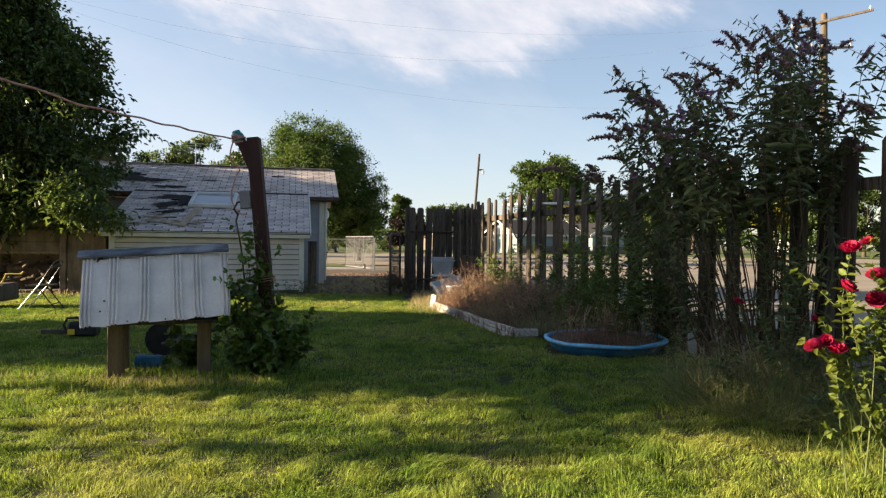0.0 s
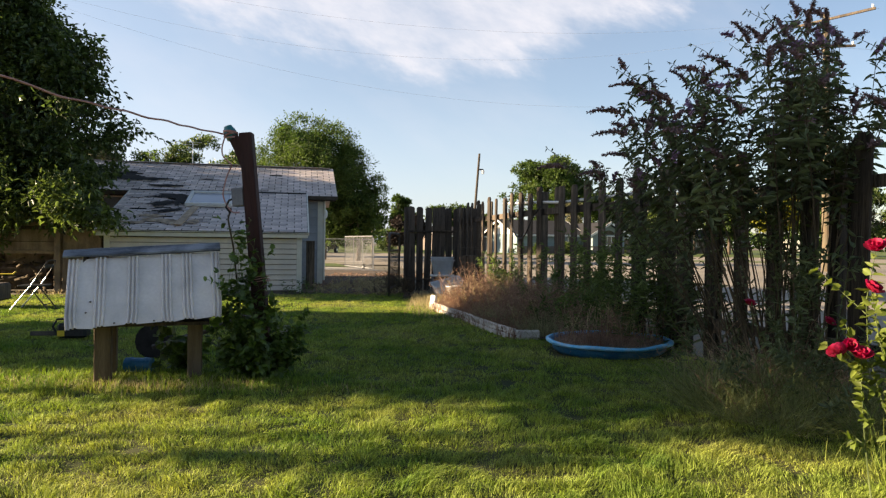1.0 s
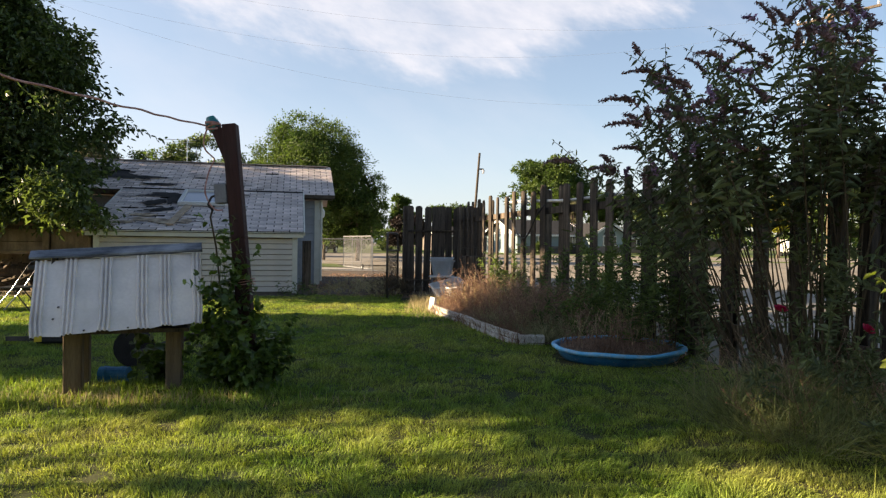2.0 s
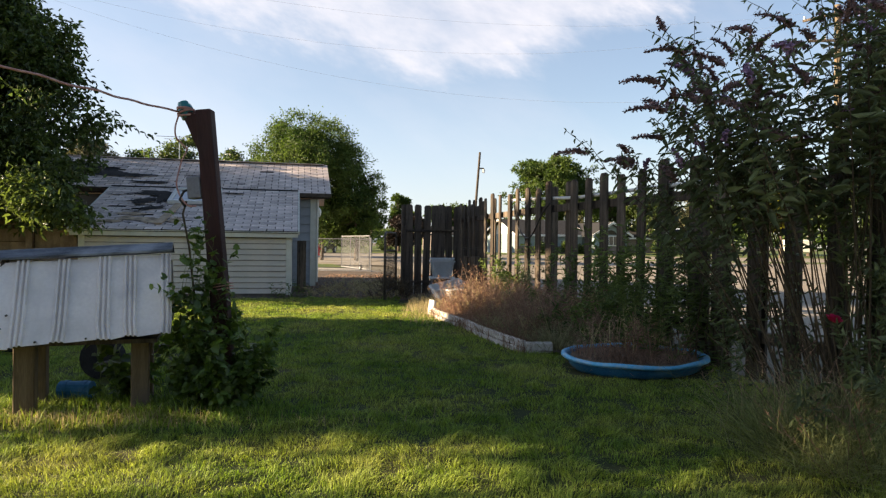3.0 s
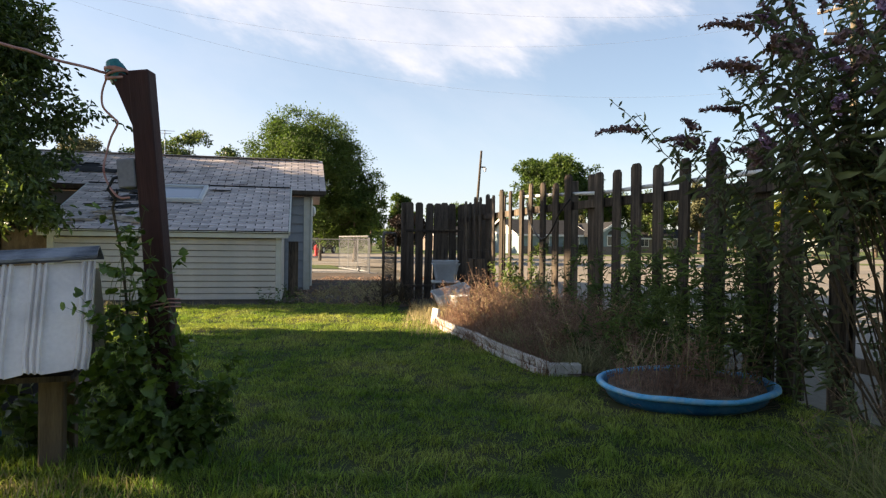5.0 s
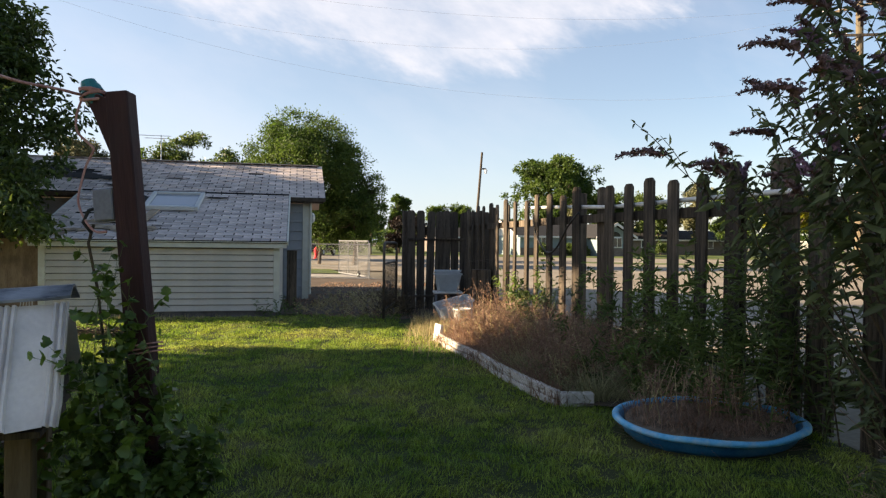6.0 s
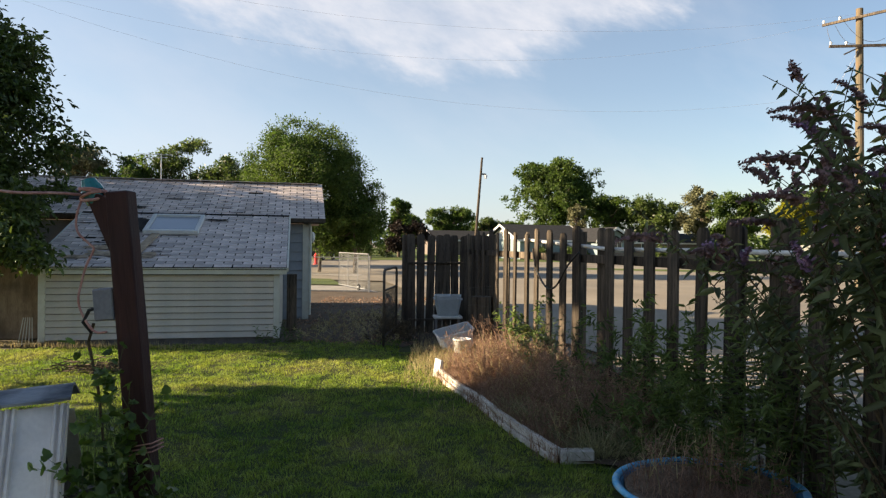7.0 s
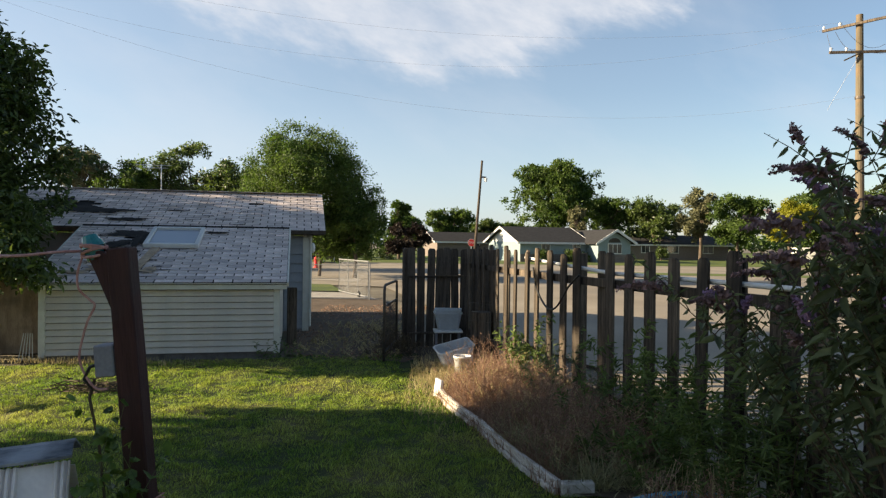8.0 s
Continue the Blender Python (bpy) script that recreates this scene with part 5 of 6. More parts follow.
    part("shaft", rod(bmesh.new(), (0, 0, -0.1), (0, 0, h), 0.10, 0.08, 10), POLEWOOD, p2)

for i, (a, b, drop, r) in enumerate((
        ((15.65, 29.9, 11.0), (-28.0, 22.0, 14.6), 4.05, 0.003), ((18.0, 27.5, 11.0), (-28.0, 22.8, 15.3), 3.5, 0.003),
        ((16.85, 28.8, 8.1), (-28.0, 22.0, 15.6), 4.4, 0.003), ((16.95, 28.85, 9.78), (45.0, 26.5, 10.5), 0.8, 0.006))):
    w = thing("power_line", Matrix.Translation(a), "thin overhead power line sagging between poles", "power line", "overhead wires")
    part("wire", rods([p - Vector(a) for p in sag(a, b, drop, 30)], r, 4), WIRE, w)


# ---- house behind the lawn: unseen plain walls added to cut sky light ----
sky_block_house = thing("house", pose(0, -6.5, 0), "plain pale unseen house added behind the lawn to cut sky light", "house")
part("wall", boxed(-9, 6, -8, 0, 0, 3.0), SIDING, sky_block_house)
bm = prism([(-9.5, 2.9), (6.5, 2.9), (6.5, 3.0), (1.0, 5.4), (-4.0, 5.4), (-9.5, 3.0)], -8.4, 0.4)
part("roof", bm, ROOFDARK, sky_block_house)


# ---- houses across the street ----
def house(base, yaw, w, d, eave, ridge, wall, label, gable=None, windows=(), overhang=0.5):
    t = thing("house", pose(*base, 0, 0, yaw), label, "house", "houses across the street")
    part("wall", boxed(0, w, 0, d, -0.2, eave), wall, t)
    for x0 in (0.0, w - 0.12):
        bm = prism([(0, eave), (d, eave), (d / 2, ridge - 0.06)], x0, x0 + 0.12)
        bmesh.ops.transform(bm, matrix=Matrix(((0, 1, 0, 0), (1, 0, 0, 0), (0, 0, 1, 0), (0, 0, 0, 1))), verts=bm.verts)
        bmesh.ops.recalc_face_normals(bm, faces=bm.faces)
        part("gable_wall", bm, gable or HOUSEWHITE, t)
    sl = (ridge - eave) / (d / 2)
    for sgn in (0, 1):
        e0 = -overhang if sgn == 0 else d + overhang
        prof = [(e0, eave - overhang * sl), (d / 2, ridge), (d / 2, ridge + 0.12), (e0, eave - overhang * sl + 0.12)]
        bm = prism(prof, -overhang, w + overhang)
        bmesh.ops.transform(bm, matrix=Matrix(((0, 1, 0, 0), (1, 0, 0, 0), (0, 0, 1, 0), (0, 0, 0, 1))), verts=bm.verts)
        bmesh.ops.recalc_face_normals(bm, faces=bm.faces)
        part("roof", bm, ROOFDARK, t)
    part("fascia", boxed(-overhang, w + overhang, -overhang - 0.06, -overhang - 0.01, eave - overhang * sl - 0.08, eave - overhang * sl + 0.13), HOUSEWHITE, t)
    for x0 in (-overhang - 0.05, w + overhang + 0.01):
        bm = prism([(-overhang, eave - overhang * sl - 0.1), (d / 2, ridge - 0.1), (d + overhang, eave - overhang * sl - 0.1), (d + overhang, eave - overhang * sl + 0.14), (d / 2, ridge + 0.14), (-overhang, eave - overhang * sl + 0.14)], x0, x0 + 0.04)
        bmesh.ops.transform(bm, matrix=Matrix(((0, 1, 0, 0), (1, 0, 0, 0), (0, 0, 1, 0), (0, 0, 0, 1))), verts=bm.verts)
        bmesh.ops.recalc_face_normals(bm, faces=bm.faces)
        part("barge_board", bm, HOUSEWHITE, t)
    for x0, x1, z0, z1 in windows:
        win = part("window", boxed(x0 - 0.1, x1 + 0.1, -0.06, -0.005, z0 - 0.1, z1 + 0.1, 0.01), HOUSEWHITE, t)
        part("pane", boxed(x0, (x0 + x1) / 2 - 0.03, -0.075, -0.062, z0, z1), WINDOWDARK, win)
        part("pane", boxed((x0 + x1) / 2 + 0.03, x1, -0.075, -0.062, z0, z1), WINDOWDARK, win)
    return t


h1 = house((8.2, 73, 0), 18, 8, 9, 2.2, 3.8, HOUSETEAL, "long low house with a white gable, teal walls and dark roof", windows=((2.6, 3.5, 1.0, 1.95), (6.4, 7.2, 0.9, 1.95)))
part("brick_base", boxed(0.02, 7.98, -0.05, -0.004, 0, 0.85), HOUSETAN, h1, "brown brick base")
wing = part("wing", boxed(8.11, 12.16, -2.4, 6.0, -0.2, 2.2), HOUSETEAL, h1, "projecting gabled wing")
bm = prism([(7.95, 2.2), (12.32, 2.2), (10.13, 3.35)], -2.42, -2.3)
part("wing_gable", bm, HOUSETEAL, wing)
for xa, xb in ((7.56, 10.13), (10.13, 12.71)):
    za, zb = (2.0, 3.5) if xa < 9 else (3.5, 2.0)
    part("wing_roof", prism([(xa, za), (xb, zb), (xb, zb + 0.14), (xa, za + 0.14)], -2.9, 6.0), ROOFDARK, wing)
    part("barge_board", prism([(xa, za - 0.12), (xb, zb - 0.12), (xb, zb + 0.16), (xa, za + 0.16)], -2.96, -2.905), HOUSEWHITE, wing)
part("wing_base", boxed(8.12, 12.15, -2.45, -2.405, 0, 0.9), HOUSETAN, wing)
warch = part("arched_window", boxed(9.28, 10.99, -2.5, -2.405, 0.95, 2.1, 0.01), HOUSEWHITE, wing)
for i in range(3):
    part("pane", boxed(9.37 + 0.55 * i, 9.84 + 0.55 * i, -2.512, -2.502, 1.05, 2.0), WINDOWDARK, warch)
bm = bmesh.new()
vs = [bm.verts.new((10.13 + 0.75 * math.cos(a), -2.43, 2.2 + 0.5 * math.sin(a))) for a in np.linspace(0, 3.1416, 12)]
f0 = bm.faces.new(vs)
bmesh.ops.solidify(bm, geom=[f0], thickness=0.02)
part("arch_pane", bm, WINDOWDARK, warch)
house((-0.9, 93, 0), 18, 9, 7, 2.2, 3.4, HOUSETAN, "low brick house with a dark roof behind the corner", gable=HOUSETAN, windows=((5.0, 6.2, 1.0, 1.9),))
house((23.5, 90, 0), 4, 15, 9, 2.1, 3.3, HOUSETAN, "long low brick house under the trees", gable=HOUSETAN, windows=((3.0, 4.0, 1.0, 1.9), (6.6, 8.0, 1.0, 1.9), (11.5, 12.8, 1.0, 1.9)))
van = thing("parked_trailer", pose(37.5, 72, 0, 0, 0, -14), "cream parked trailer across the street", "trailer")
part("body", boxed(0, 2.2, 0, 4.0, 0.45, 1.9, 0.12), TRIM, van)
for y in (0.8, 2.6):
    part("wheel", rod(bmesh.new(), (-0.05, y, 0.3), (0.15, y, 0.3), 0.3, n=14), TYRE, van)

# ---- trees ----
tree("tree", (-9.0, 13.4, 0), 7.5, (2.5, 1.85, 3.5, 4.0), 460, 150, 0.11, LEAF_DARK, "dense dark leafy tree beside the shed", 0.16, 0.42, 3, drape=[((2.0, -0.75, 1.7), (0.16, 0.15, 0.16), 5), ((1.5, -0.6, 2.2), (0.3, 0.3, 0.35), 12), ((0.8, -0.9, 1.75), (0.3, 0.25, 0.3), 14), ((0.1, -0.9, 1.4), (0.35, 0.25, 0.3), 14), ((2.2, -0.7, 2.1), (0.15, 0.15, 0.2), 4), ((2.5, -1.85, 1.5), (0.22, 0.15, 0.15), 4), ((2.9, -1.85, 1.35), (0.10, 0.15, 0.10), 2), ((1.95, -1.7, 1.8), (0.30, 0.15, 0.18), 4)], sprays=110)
# two trees out of view, crowns and loose clumps placed to cast the lawn's shade
tree("tree", (-11.5, 6.25, 0), 8, (2.4, 2.35, 3.2, 4.4), 320, 110, 0.25, LEAF_DARK, "unseen broad tree added to shade the lawn", 0.2, 0.42, 4, drape=[((0.3, 2.1, 5.1), (0.5, 0.75, 0.35), 40), ((0.2, 2.2, 3.5), (0.4, 0.2, 0.3), 12), ((0.0, -0.45, 2.4), (0.4, 0.35, 0.3), 16)])
tree("tree", (-10.4, 4.05, 0), 8, (1.3, 1.5, 2.4, 5.4), 170, 90, 0.165, LEAF_DARK, "unseen slender tree added to shade the post and bush", 0.06, 0.42, 6, drape=[((0.0, -0.15, 3.6), (0.3, 0.32, 0.15), 8), ((0.0, 0.12, 3.15), (0.4, 0.2, 0.25), 2)], sprays=60)
# never in view; added to keep the sun off the shed roof
tree("tree", (-13.8, 15.6, 0), 8, (2.2, 2.0, 2.9, 4.6), 200, 80, 0.16, LEAF_DARK, "unseen tree added to shade the shed roof", 0.15, 0.45, 7)
# sparse crowns outside the view, set only for dappled shade in the foreground
tree("tree", (-10.3, 3.1, 0), 6, (0.85, 0.6, 1.05, 4.5), 90, 45, 0.11, LEAF_DARK, "unseen thin tree added to dapple the lawn", 0.03, 0.17, 11)
tree("tree", (-7.6, 2.88, 0), 3.2, (1.1, 0.26, 0.35, 2.45), 9, 30, 0.10, LEAF_DARK, "unseen small sparse tree added for shade streaks on the lawn", 0.028, 0.15, 5)
FAR = [
    # x, y, crown half-width, half-depth, half-height, middle, clumps, leaf size, leaf, seed
    (-7.2, 36.0, 3.25, 3.2, 3.6, 4.70, 560, 0.17, LEAF_TREE, 11),
    (-4.75, 37.0, 1.8, 1.8, 2.6, 2.7, 200, 0.19, LEAF_TREE, 51),
    (-6.9, 38.5, 2.6, 2.0, 1.9, 2.1, 130, 0.21, LEAF_TREE, 52),
    (-24.6, 46, 2.3, 2.2, 2.9, 5.8, 80, 0.28, LEAF_GREY, 12),
    (-20.9, 46, 2.6, 2.4, 3.0, 4.6, 90, 0.28, LEAF_TREE, 13),
    (-17.6, 48, 3.2, 2.6, 3.7, 5.2, 120, 0.28, LEAF_DARK, 14),
    (-14.2, 46, 2.6, 2.2, 3.0, 4.4, 90, 0.28, LEAF_DARK, 43),
    (-11.3, 44, 2.3, 2.0, 2.6, 4.2, 80, 0.28, LEAF_TREE, 15),
    (-22.0, 108, 5.0, 3.5, 3.0, 4.0, 80, 0.5, LEAF_TREE, 44),
    (-13.5, 112, 4.6, 3.5, 2.8, 3.6, 80, 0.5, LEAF_DARK, 45),
    (-6.0, 108, 4.0, 3.0, 3.0, 3.8, 80, 0.5, LEAF_TREE, 46),
    (12.0, 124, 4.5, 3.0, 2.6, 3.8, 70, 0.55, LEAF_TREE, 47),
    (-10.2, 80, 3.0, 3.0, 3.2, 4.0, 80, 0.45, LEAF_TREE, 16),
    (-15.0, 84, 4.5, 3.0, 3.6, 4.0, 80, 0.45, LEAF_DARK, 17),
    (-24.0, 84, 5.5, 3.0, 4.2, 4.2, 90, 0.45, LEAF_DARK, 33),
    (-34.0, 80, 6.0, 3.0, 4.5, 4.5, 90, 0.45, LEAF_TREE, 34),
    (-5.2, 78, 1.5, 1.5, 3.2, 4.2, 50, 0.42, LEAF_TREE, 18),
    (-3.9, 74, 2.6, 2.0, 2.0, 2.2, 60, 0.40, LEAF_PURPLE, 19),
    (1.4, 112, 4.6, 3.5, 3.2, 5.0, 90, 0.55, LEAF_TREE, 20),
    (7.6, 118, 3.6, 3.0, 2.4, 4.2, 60, 0.55, LEAF_DARK, 21),
    (16.0, 98, 6.9, 5.0, 6.3, 8.3, 240, 0.55, LEAF_TREE, 22),
    (17.8, 90, 1.3, 1.3, 2.4, 5.0, 40, 0.40, LEAF_GREY, 23),
    (23.2, 95, 4.3, 4.0, 3.8, 5.6, 120, 0.5, LEAF_TREE, 24),
    (28.6, 92, 5.0, 4.0, 3.6, 5.2, 130, 0.5, LEAF_DARK, 25),
    (33.5, 88, 3.2, 3.0, 4.2, 5.6, 80, 0.5, LEAF_GREY, 26),
    (36.5, 84, 4.4, 4.0, 3.4, 4.9, 110, 0.5, LEAF_TREE, 27),
    (32.4, 64, 2.5, 2.5, 2.4, 3.9, 110, 0.32, LEAF_YELLOW, 28),
    (44.0, 80, 5.0, 4.0, 4.2, 5.2, 100, 0.5, LEAF_TREE, 29),
    (50.0, 78, 5.0, 4.0, 4.0, 4.8, 90, 0.5, LEAF_DARK, 30),
    (58.0, 76, 6.0, 4.0, 4.4, 5.0, 90, 0.5, LEAF_TREE, 31),
    (68.0, 74, 6.0, 4.0, 4.4, 5.0, 80, 0.5, LEAF_TREE, 32),
]
NAMES = {LEAF_TREE: "leafy green tree across the street", LEAF_DARK: "dark green tree across the street", LEAF_GREY: "sparse greyish tree in the distance",
         LEAF_YELLOW: "bright yellow-green tree across the street", LEAF_PURPLE: "dark plum-leaved shrub across the street"}
for x, y, a, b, c, z, n, leaf, m_, sd in FAR:
    tree("tree", (x, y, 0), z + c, (a * 1.08, b * 1.08, c * 1.06, z), n * 2, 60, leaf * 0.72, m_, NAMES[m_], 0.04 * z, 0.055 * (a + b) + 0.12, sd, boughs=max(12, min(60, n // 5)))
hedge = thing("distant_trees", pose(0, 200, 0), "far line of green trees along the horizon", "trees", kind="stuff")
n = 9000
c = np.stack([rnd.uniform(-190, 190, n), rnd.uniform(-10, 10, n), np.zeros(n)], 1)
topz = np.array([4.6 + 3.0 * noise.noise((x * 0.06, 0, 0)) + 1.2 * noise.noise((x * 0.3, 2, 0)) for x in c[:, 0]])
c[:, 2] = topz * np.sqrt(rnd.uniform(0, 1, n))
v, f = leaf_arrays(c, rand_dirs(n), 1.8, 1.1)
link("foliage", np_mesh("foliage", v, f, LEAF_TREE), hedge, kind="stuff")
for x, y, a, h in ((10.6, 72.6, 0.6, 0.7), (13.6, 73.0, 0.7, 0.8), (15.5, 74.2, 0.5, 0.6), (22.5, 84, 1.0, 0.9), (28.0, 87, 1.0, 0.9), (-9.5, 74, 1.8, 0.9), (-13.0, 75, 2.2, 1.1), (-17.5, 74, 2.2, 1.2), (-22.0, 74, 2.4, 1.2), (-27.0, 73, 2.4, 1.3), (-32.0, 72, 2.4, 1.2), (-6.4, 76, 1.6, 0.8)):
    tree("shrub", (x, y, 0), h * 2, (a, a, h, h), 26, 40, 0.25, LEAF_DARK, "clipped dark green shrub in front of a house", 0.06, 0.3, int(abs(x) * 10))


# ---- plants in the yard ----
def spike(at_, direction, length, bm):
    """A tapering arched spike of small blossoms."""
    at_, d = Vector(at_), Vector(direction).normalized()
    n = int(length / 0.009)
    bend = [at_ + d * length * q + Vector((0, 0, -0.34 * length * q * q)) for q in (0, 0.35, 0.7, 1.0)]
    for q in range(3):
        rod(bm, bend[q], bend[q + 1], 0.013 - 0.0035 * q, 0.0095 - 0.0035 * q, 6)
    for i in range(n):
        t = i / n
        p = at_ + d * length * t + Vector((0, 0, -0.34 * length * t * t))
        r = 0.025 * (1 - 0.65 * t) + 0.004
        for k in range(5):
            q = p + Vector(rnd.normal(size=3)) * r * 0.45
            e = Vector(rnd.normal(size=3)).normalized() * r * 0.9
            s2 = e.orthogonal().normalized() * r * 0.6
            vs_ = [bm.verts.new(q - s2), bm.verts.new(q + e * 0.5 + s2 * 0.3), bm.verts.new(q + s2), bm.verts.new(q - e * 0.8)]
            bm.faces.new(vs_)


def paired_leaves(pts, first, step, size, C, D, L):
    """Opposite pairs of drooping leaves along a bent stem, each pair turned a quarter from the last, smaller towards the tip."""
    pts = np.array(pts)
    seg = np.linalg.norm(np.diff(pts, axis=0), axis=1)
    at_ = np.concatenate([[0], np.cumsum(seg)])
    turn = rnd.uniform(0, 3.14)
    for q in np.arange(first * at_[-1], at_[-1], step):
        q += rnd.normal() * step * 0.2
        p = np.array([np.interp(q, at_, pts[:, k]) for k in range(3)])
        i = min(len(seg) - 1, int(np.searchsorted(at_, q, side="right")) - 1)
        ax = (pts[i + 1] - pts[i]) / seg[i]
        u = np.cross(ax, [0.31, 0.95, 0.05])
        u /= np.linalg.norm(u)
        w = np.cross(ax, u)
        turn += 1.571 + rnd.normal() * 0.3
        side = u * math.cos(turn) + w * math.sin(turn)
        grow = size * (0.45 + 0.55 * min(1.0, (at_[-1] - q) / 0.35)) * rnd.uniform(0.7, 1.2)
        for sgn in (1, -1):
            if rnd.uniform() < 0.9:
                C.append(p)
                D.append(sgn * side * 0.9 + 0.45 * ax + np.array([0, 0, -rnd.uniform(0.1, 0.75)]))
                L.append(grow)


def arching_bush(name, label, category, stems, leafm, size, step, shoots_per, spikes, first=0.3):
    """A bush of arching stems (root, tip) with side shoots, paired leaves and a flower spike at many of the tips."""
    t = thing(name, pose(*stems[0][0]), label, category)
    o = np.array(stems[0][0])
    bm = bmesh.new()
    C, D, L, ends = [], [], [], []
    for root, tip, *more in stems:
        r, e = np.array(root) - o, np.array(tip) - o
        mid = r + (e - r) * np.array([0.42, 0.42, 0.58]) + rnd.normal(size=3) * np.array([0.05, 0.05, 0.02])
        qs = np.linspace(0, 1, 8)[:, None]
        pts = (1 - qs) ** 2 * r + 2 * qs * (1 - qs) * mid + qs ** 2 * e
        for i in range(7):
            rod(bm, pts[i], pts[i + 1], 0.0075 - 0.0008 * i, 0.0067 - 0.0008 * i, 4)
        paired_leaves(pts, first, step, size, C, D, L)
        ends.append((pts[-1], pts[-1] - pts[-2], 1.0, bool(more)))
        for _ in range(more[0] if more else shoots_per):
            q = rnd.uniform(0.55, 1.0)
            p = (1 - q) ** 2 * r + 2 * q * (1 - q) * mid + q ** 2 * e
            a_ = rnd.uniform(0, 6.2832)
            reach = rnd.uniform(0.12, 0.34)
            way = np.array([math.cos(a_) * 0.62, math.sin(a_) * 0.62, 0.8])
            sp = [p + way * reach * k / 3 + np.array([way[0], way[1], -0.25]) * reach * 0.35 * (k / 3) ** 2 for k in range(4)]
            for i in range(3):
                rod(bm, sp[i], sp[i + 1], 0.0034 - 0.0006 * i, 0.0028 - 0.0006 * i, 3)
            paired_leaves(sp, 0.15, step * 0.8, size * 0.78, C, D, L)
            if q > 0.78 and rnd.uniform() < 0.35:
                ends.append((sp[-1], sp[-1] - sp[-2], 0.6, False))
    part("branchwork", bm, STEM, t, kind="stuff")
    L = np.array(L)
    v, f = fine_leaves(np.array(C), np.array(D), L, L * rnd.uniform(0.25, 0.35, len(L)), 0.3)
    link("foliage", np_mesh("foliage", v, f, leafm), t, kind="stuff")
    for i, (p, ax, k, outer) in enumerate(ends if spikes else []):
        bm = bmesh.new()
        ax = ax / np.linalg.norm(ax)
        way = Vector(ax) * 0.35 + Vector((rnd.normal() * 0.6 - 0.35, rnd.normal() * 0.5, 0.3 + 0.6 * rnd.uniform()))
        if outer:
            way = Vector((-0.9, -0.1 + 0.2 * rnd.normal(), 0.28))
        spike(Vector(p), way, k * rnd.uniform(0.16, 0.28), bm)
        fresh = i % 5 == 0
        part("flower_spike", bm, LILAC if fresh else FADED, t, "lilac flower spike" if fresh else "faded brown flower spike")
    return t


def butterfly_bush():
    stems = []
    # leafy crown: stems rise from a few crowded roots at the fence and spread out above it
    for i in range(34):
        y = rnd.uniform(4.5, 5.75)
        x = 3.2 - (1.75 - 0.25 * max(0.0, y - 4.75)) * ((i + rnd.uniform(0, 1)) / 34) ** 1.1
        top = float(np.interp(x, [1.1, 1.5, 2.0, 2.5, 3.1], [1.9, 2.12, 2.42, 2.62, 2.66]))
        stems.append(((0.3 * x + 1.9 + rnd.normal() * 0.08, 0.3 * y + 3.65 + rnd.normal() * 0.12, 0.0), (x, y, top * (1 - 0.27 * rnd.uniform(0, 1) ** 1.7))))
    for i in range(11):
        x, y = 2.3 + 0.85 * (i + 0.5) / 11, rnd.uniform(4.5, 5.4)
        stems.append(((2.75 + rnd.normal() * 0.07, 0.3 * y + 3.6 + rnd.normal() * 0.12, 0.0), (x, y, rnd.uniform(1.95, 2.6))))
    for i in range(14):
        x, y = 1.55 + 0.65 * (i + 0.5) / 14, rnd.uniform(4.95, 5.7)
        stems.append(((0.3 * x + 1.95 + rnd.normal() * 0.08, 0.3 * y + 3.7 + rnd.normal() * 0.12, 0.0), (x, y, rnd.uniform(1.45, 2.3))))
    for tip in ((1.02, 5.65, 1.68), (1.25, 4.82, 1.97), (1.33, 4.94, 1.84), (1.34, 5.62, 1.62), (1.50, 5.5, 1.76), (1.46, 5.0, 2.20)):
        stems.append(((2.45 + rnd.normal() * 0.07, 5.55 + rnd.normal() * 0.1, 0.0), tip, 9))
    arching_bush("butterfly_bush", "tall butterfly bush with dark leaves and lilac flower spikes", "bush", stems, LEAF_BUSH, 0.122, 0.055, 6, True, 0.60)


butterfly_bush()
stems = []
for i in range(15):
    y = rnd.uniform(5.6, 7.3)
    x = fence_x(y) - 0.12
    stems.append(((x + rnd.normal() * 0.04, y, 0.0), (x - rnd.uniform(0.0, 0.42), y + rnd.normal() * 0.22, rnd.uniform(0.8, 1.45)), 2))
for tip in ((1.32, 5.7, 1.52), (1.5, 5.75, 1.44), (1.68, 5.65, 1.58), (1.75, 5.9, 1.38)):
    stems.append(((2.42 + rnd.normal() * 0.06, 5.9 + rnd.normal() * 0.1, 0.0), tip, 3))
arching_bush("shrub", "leafy dark green shrub shoots growing up the fence", "shrub", stems, LEAF_BUSH, 0.095, 0.05, 2, False, 0.2)

# tall shoots along the fence behind the pool
def shoots(n, y0, y1, out, zlo, zhi, leafm, label, leaf, pairs=18, lean=0.1, name="tall_weed", first=0.1, twigs=0, stem=None):
    roots, tips = [], []
    for _ in range(n):
        y = rnd.uniform(y0, y1)
        x = fence_x(y) - 0.12 - rnd.uniform(0, out)
        z = rnd.uniform(zlo, zhi)
        roots.append((x, y, 0.0))
        tips.append((x + rnd.normal() * lean, y + rnd.normal() * lean, z))
    return stems_plant(name, roots, tips, leafm, label, "weeds", leaf=leaf, pairs=pairs, stem_r=0.004, first=first, twigs=twigs, stem_mat=stem or GREENSTEM)


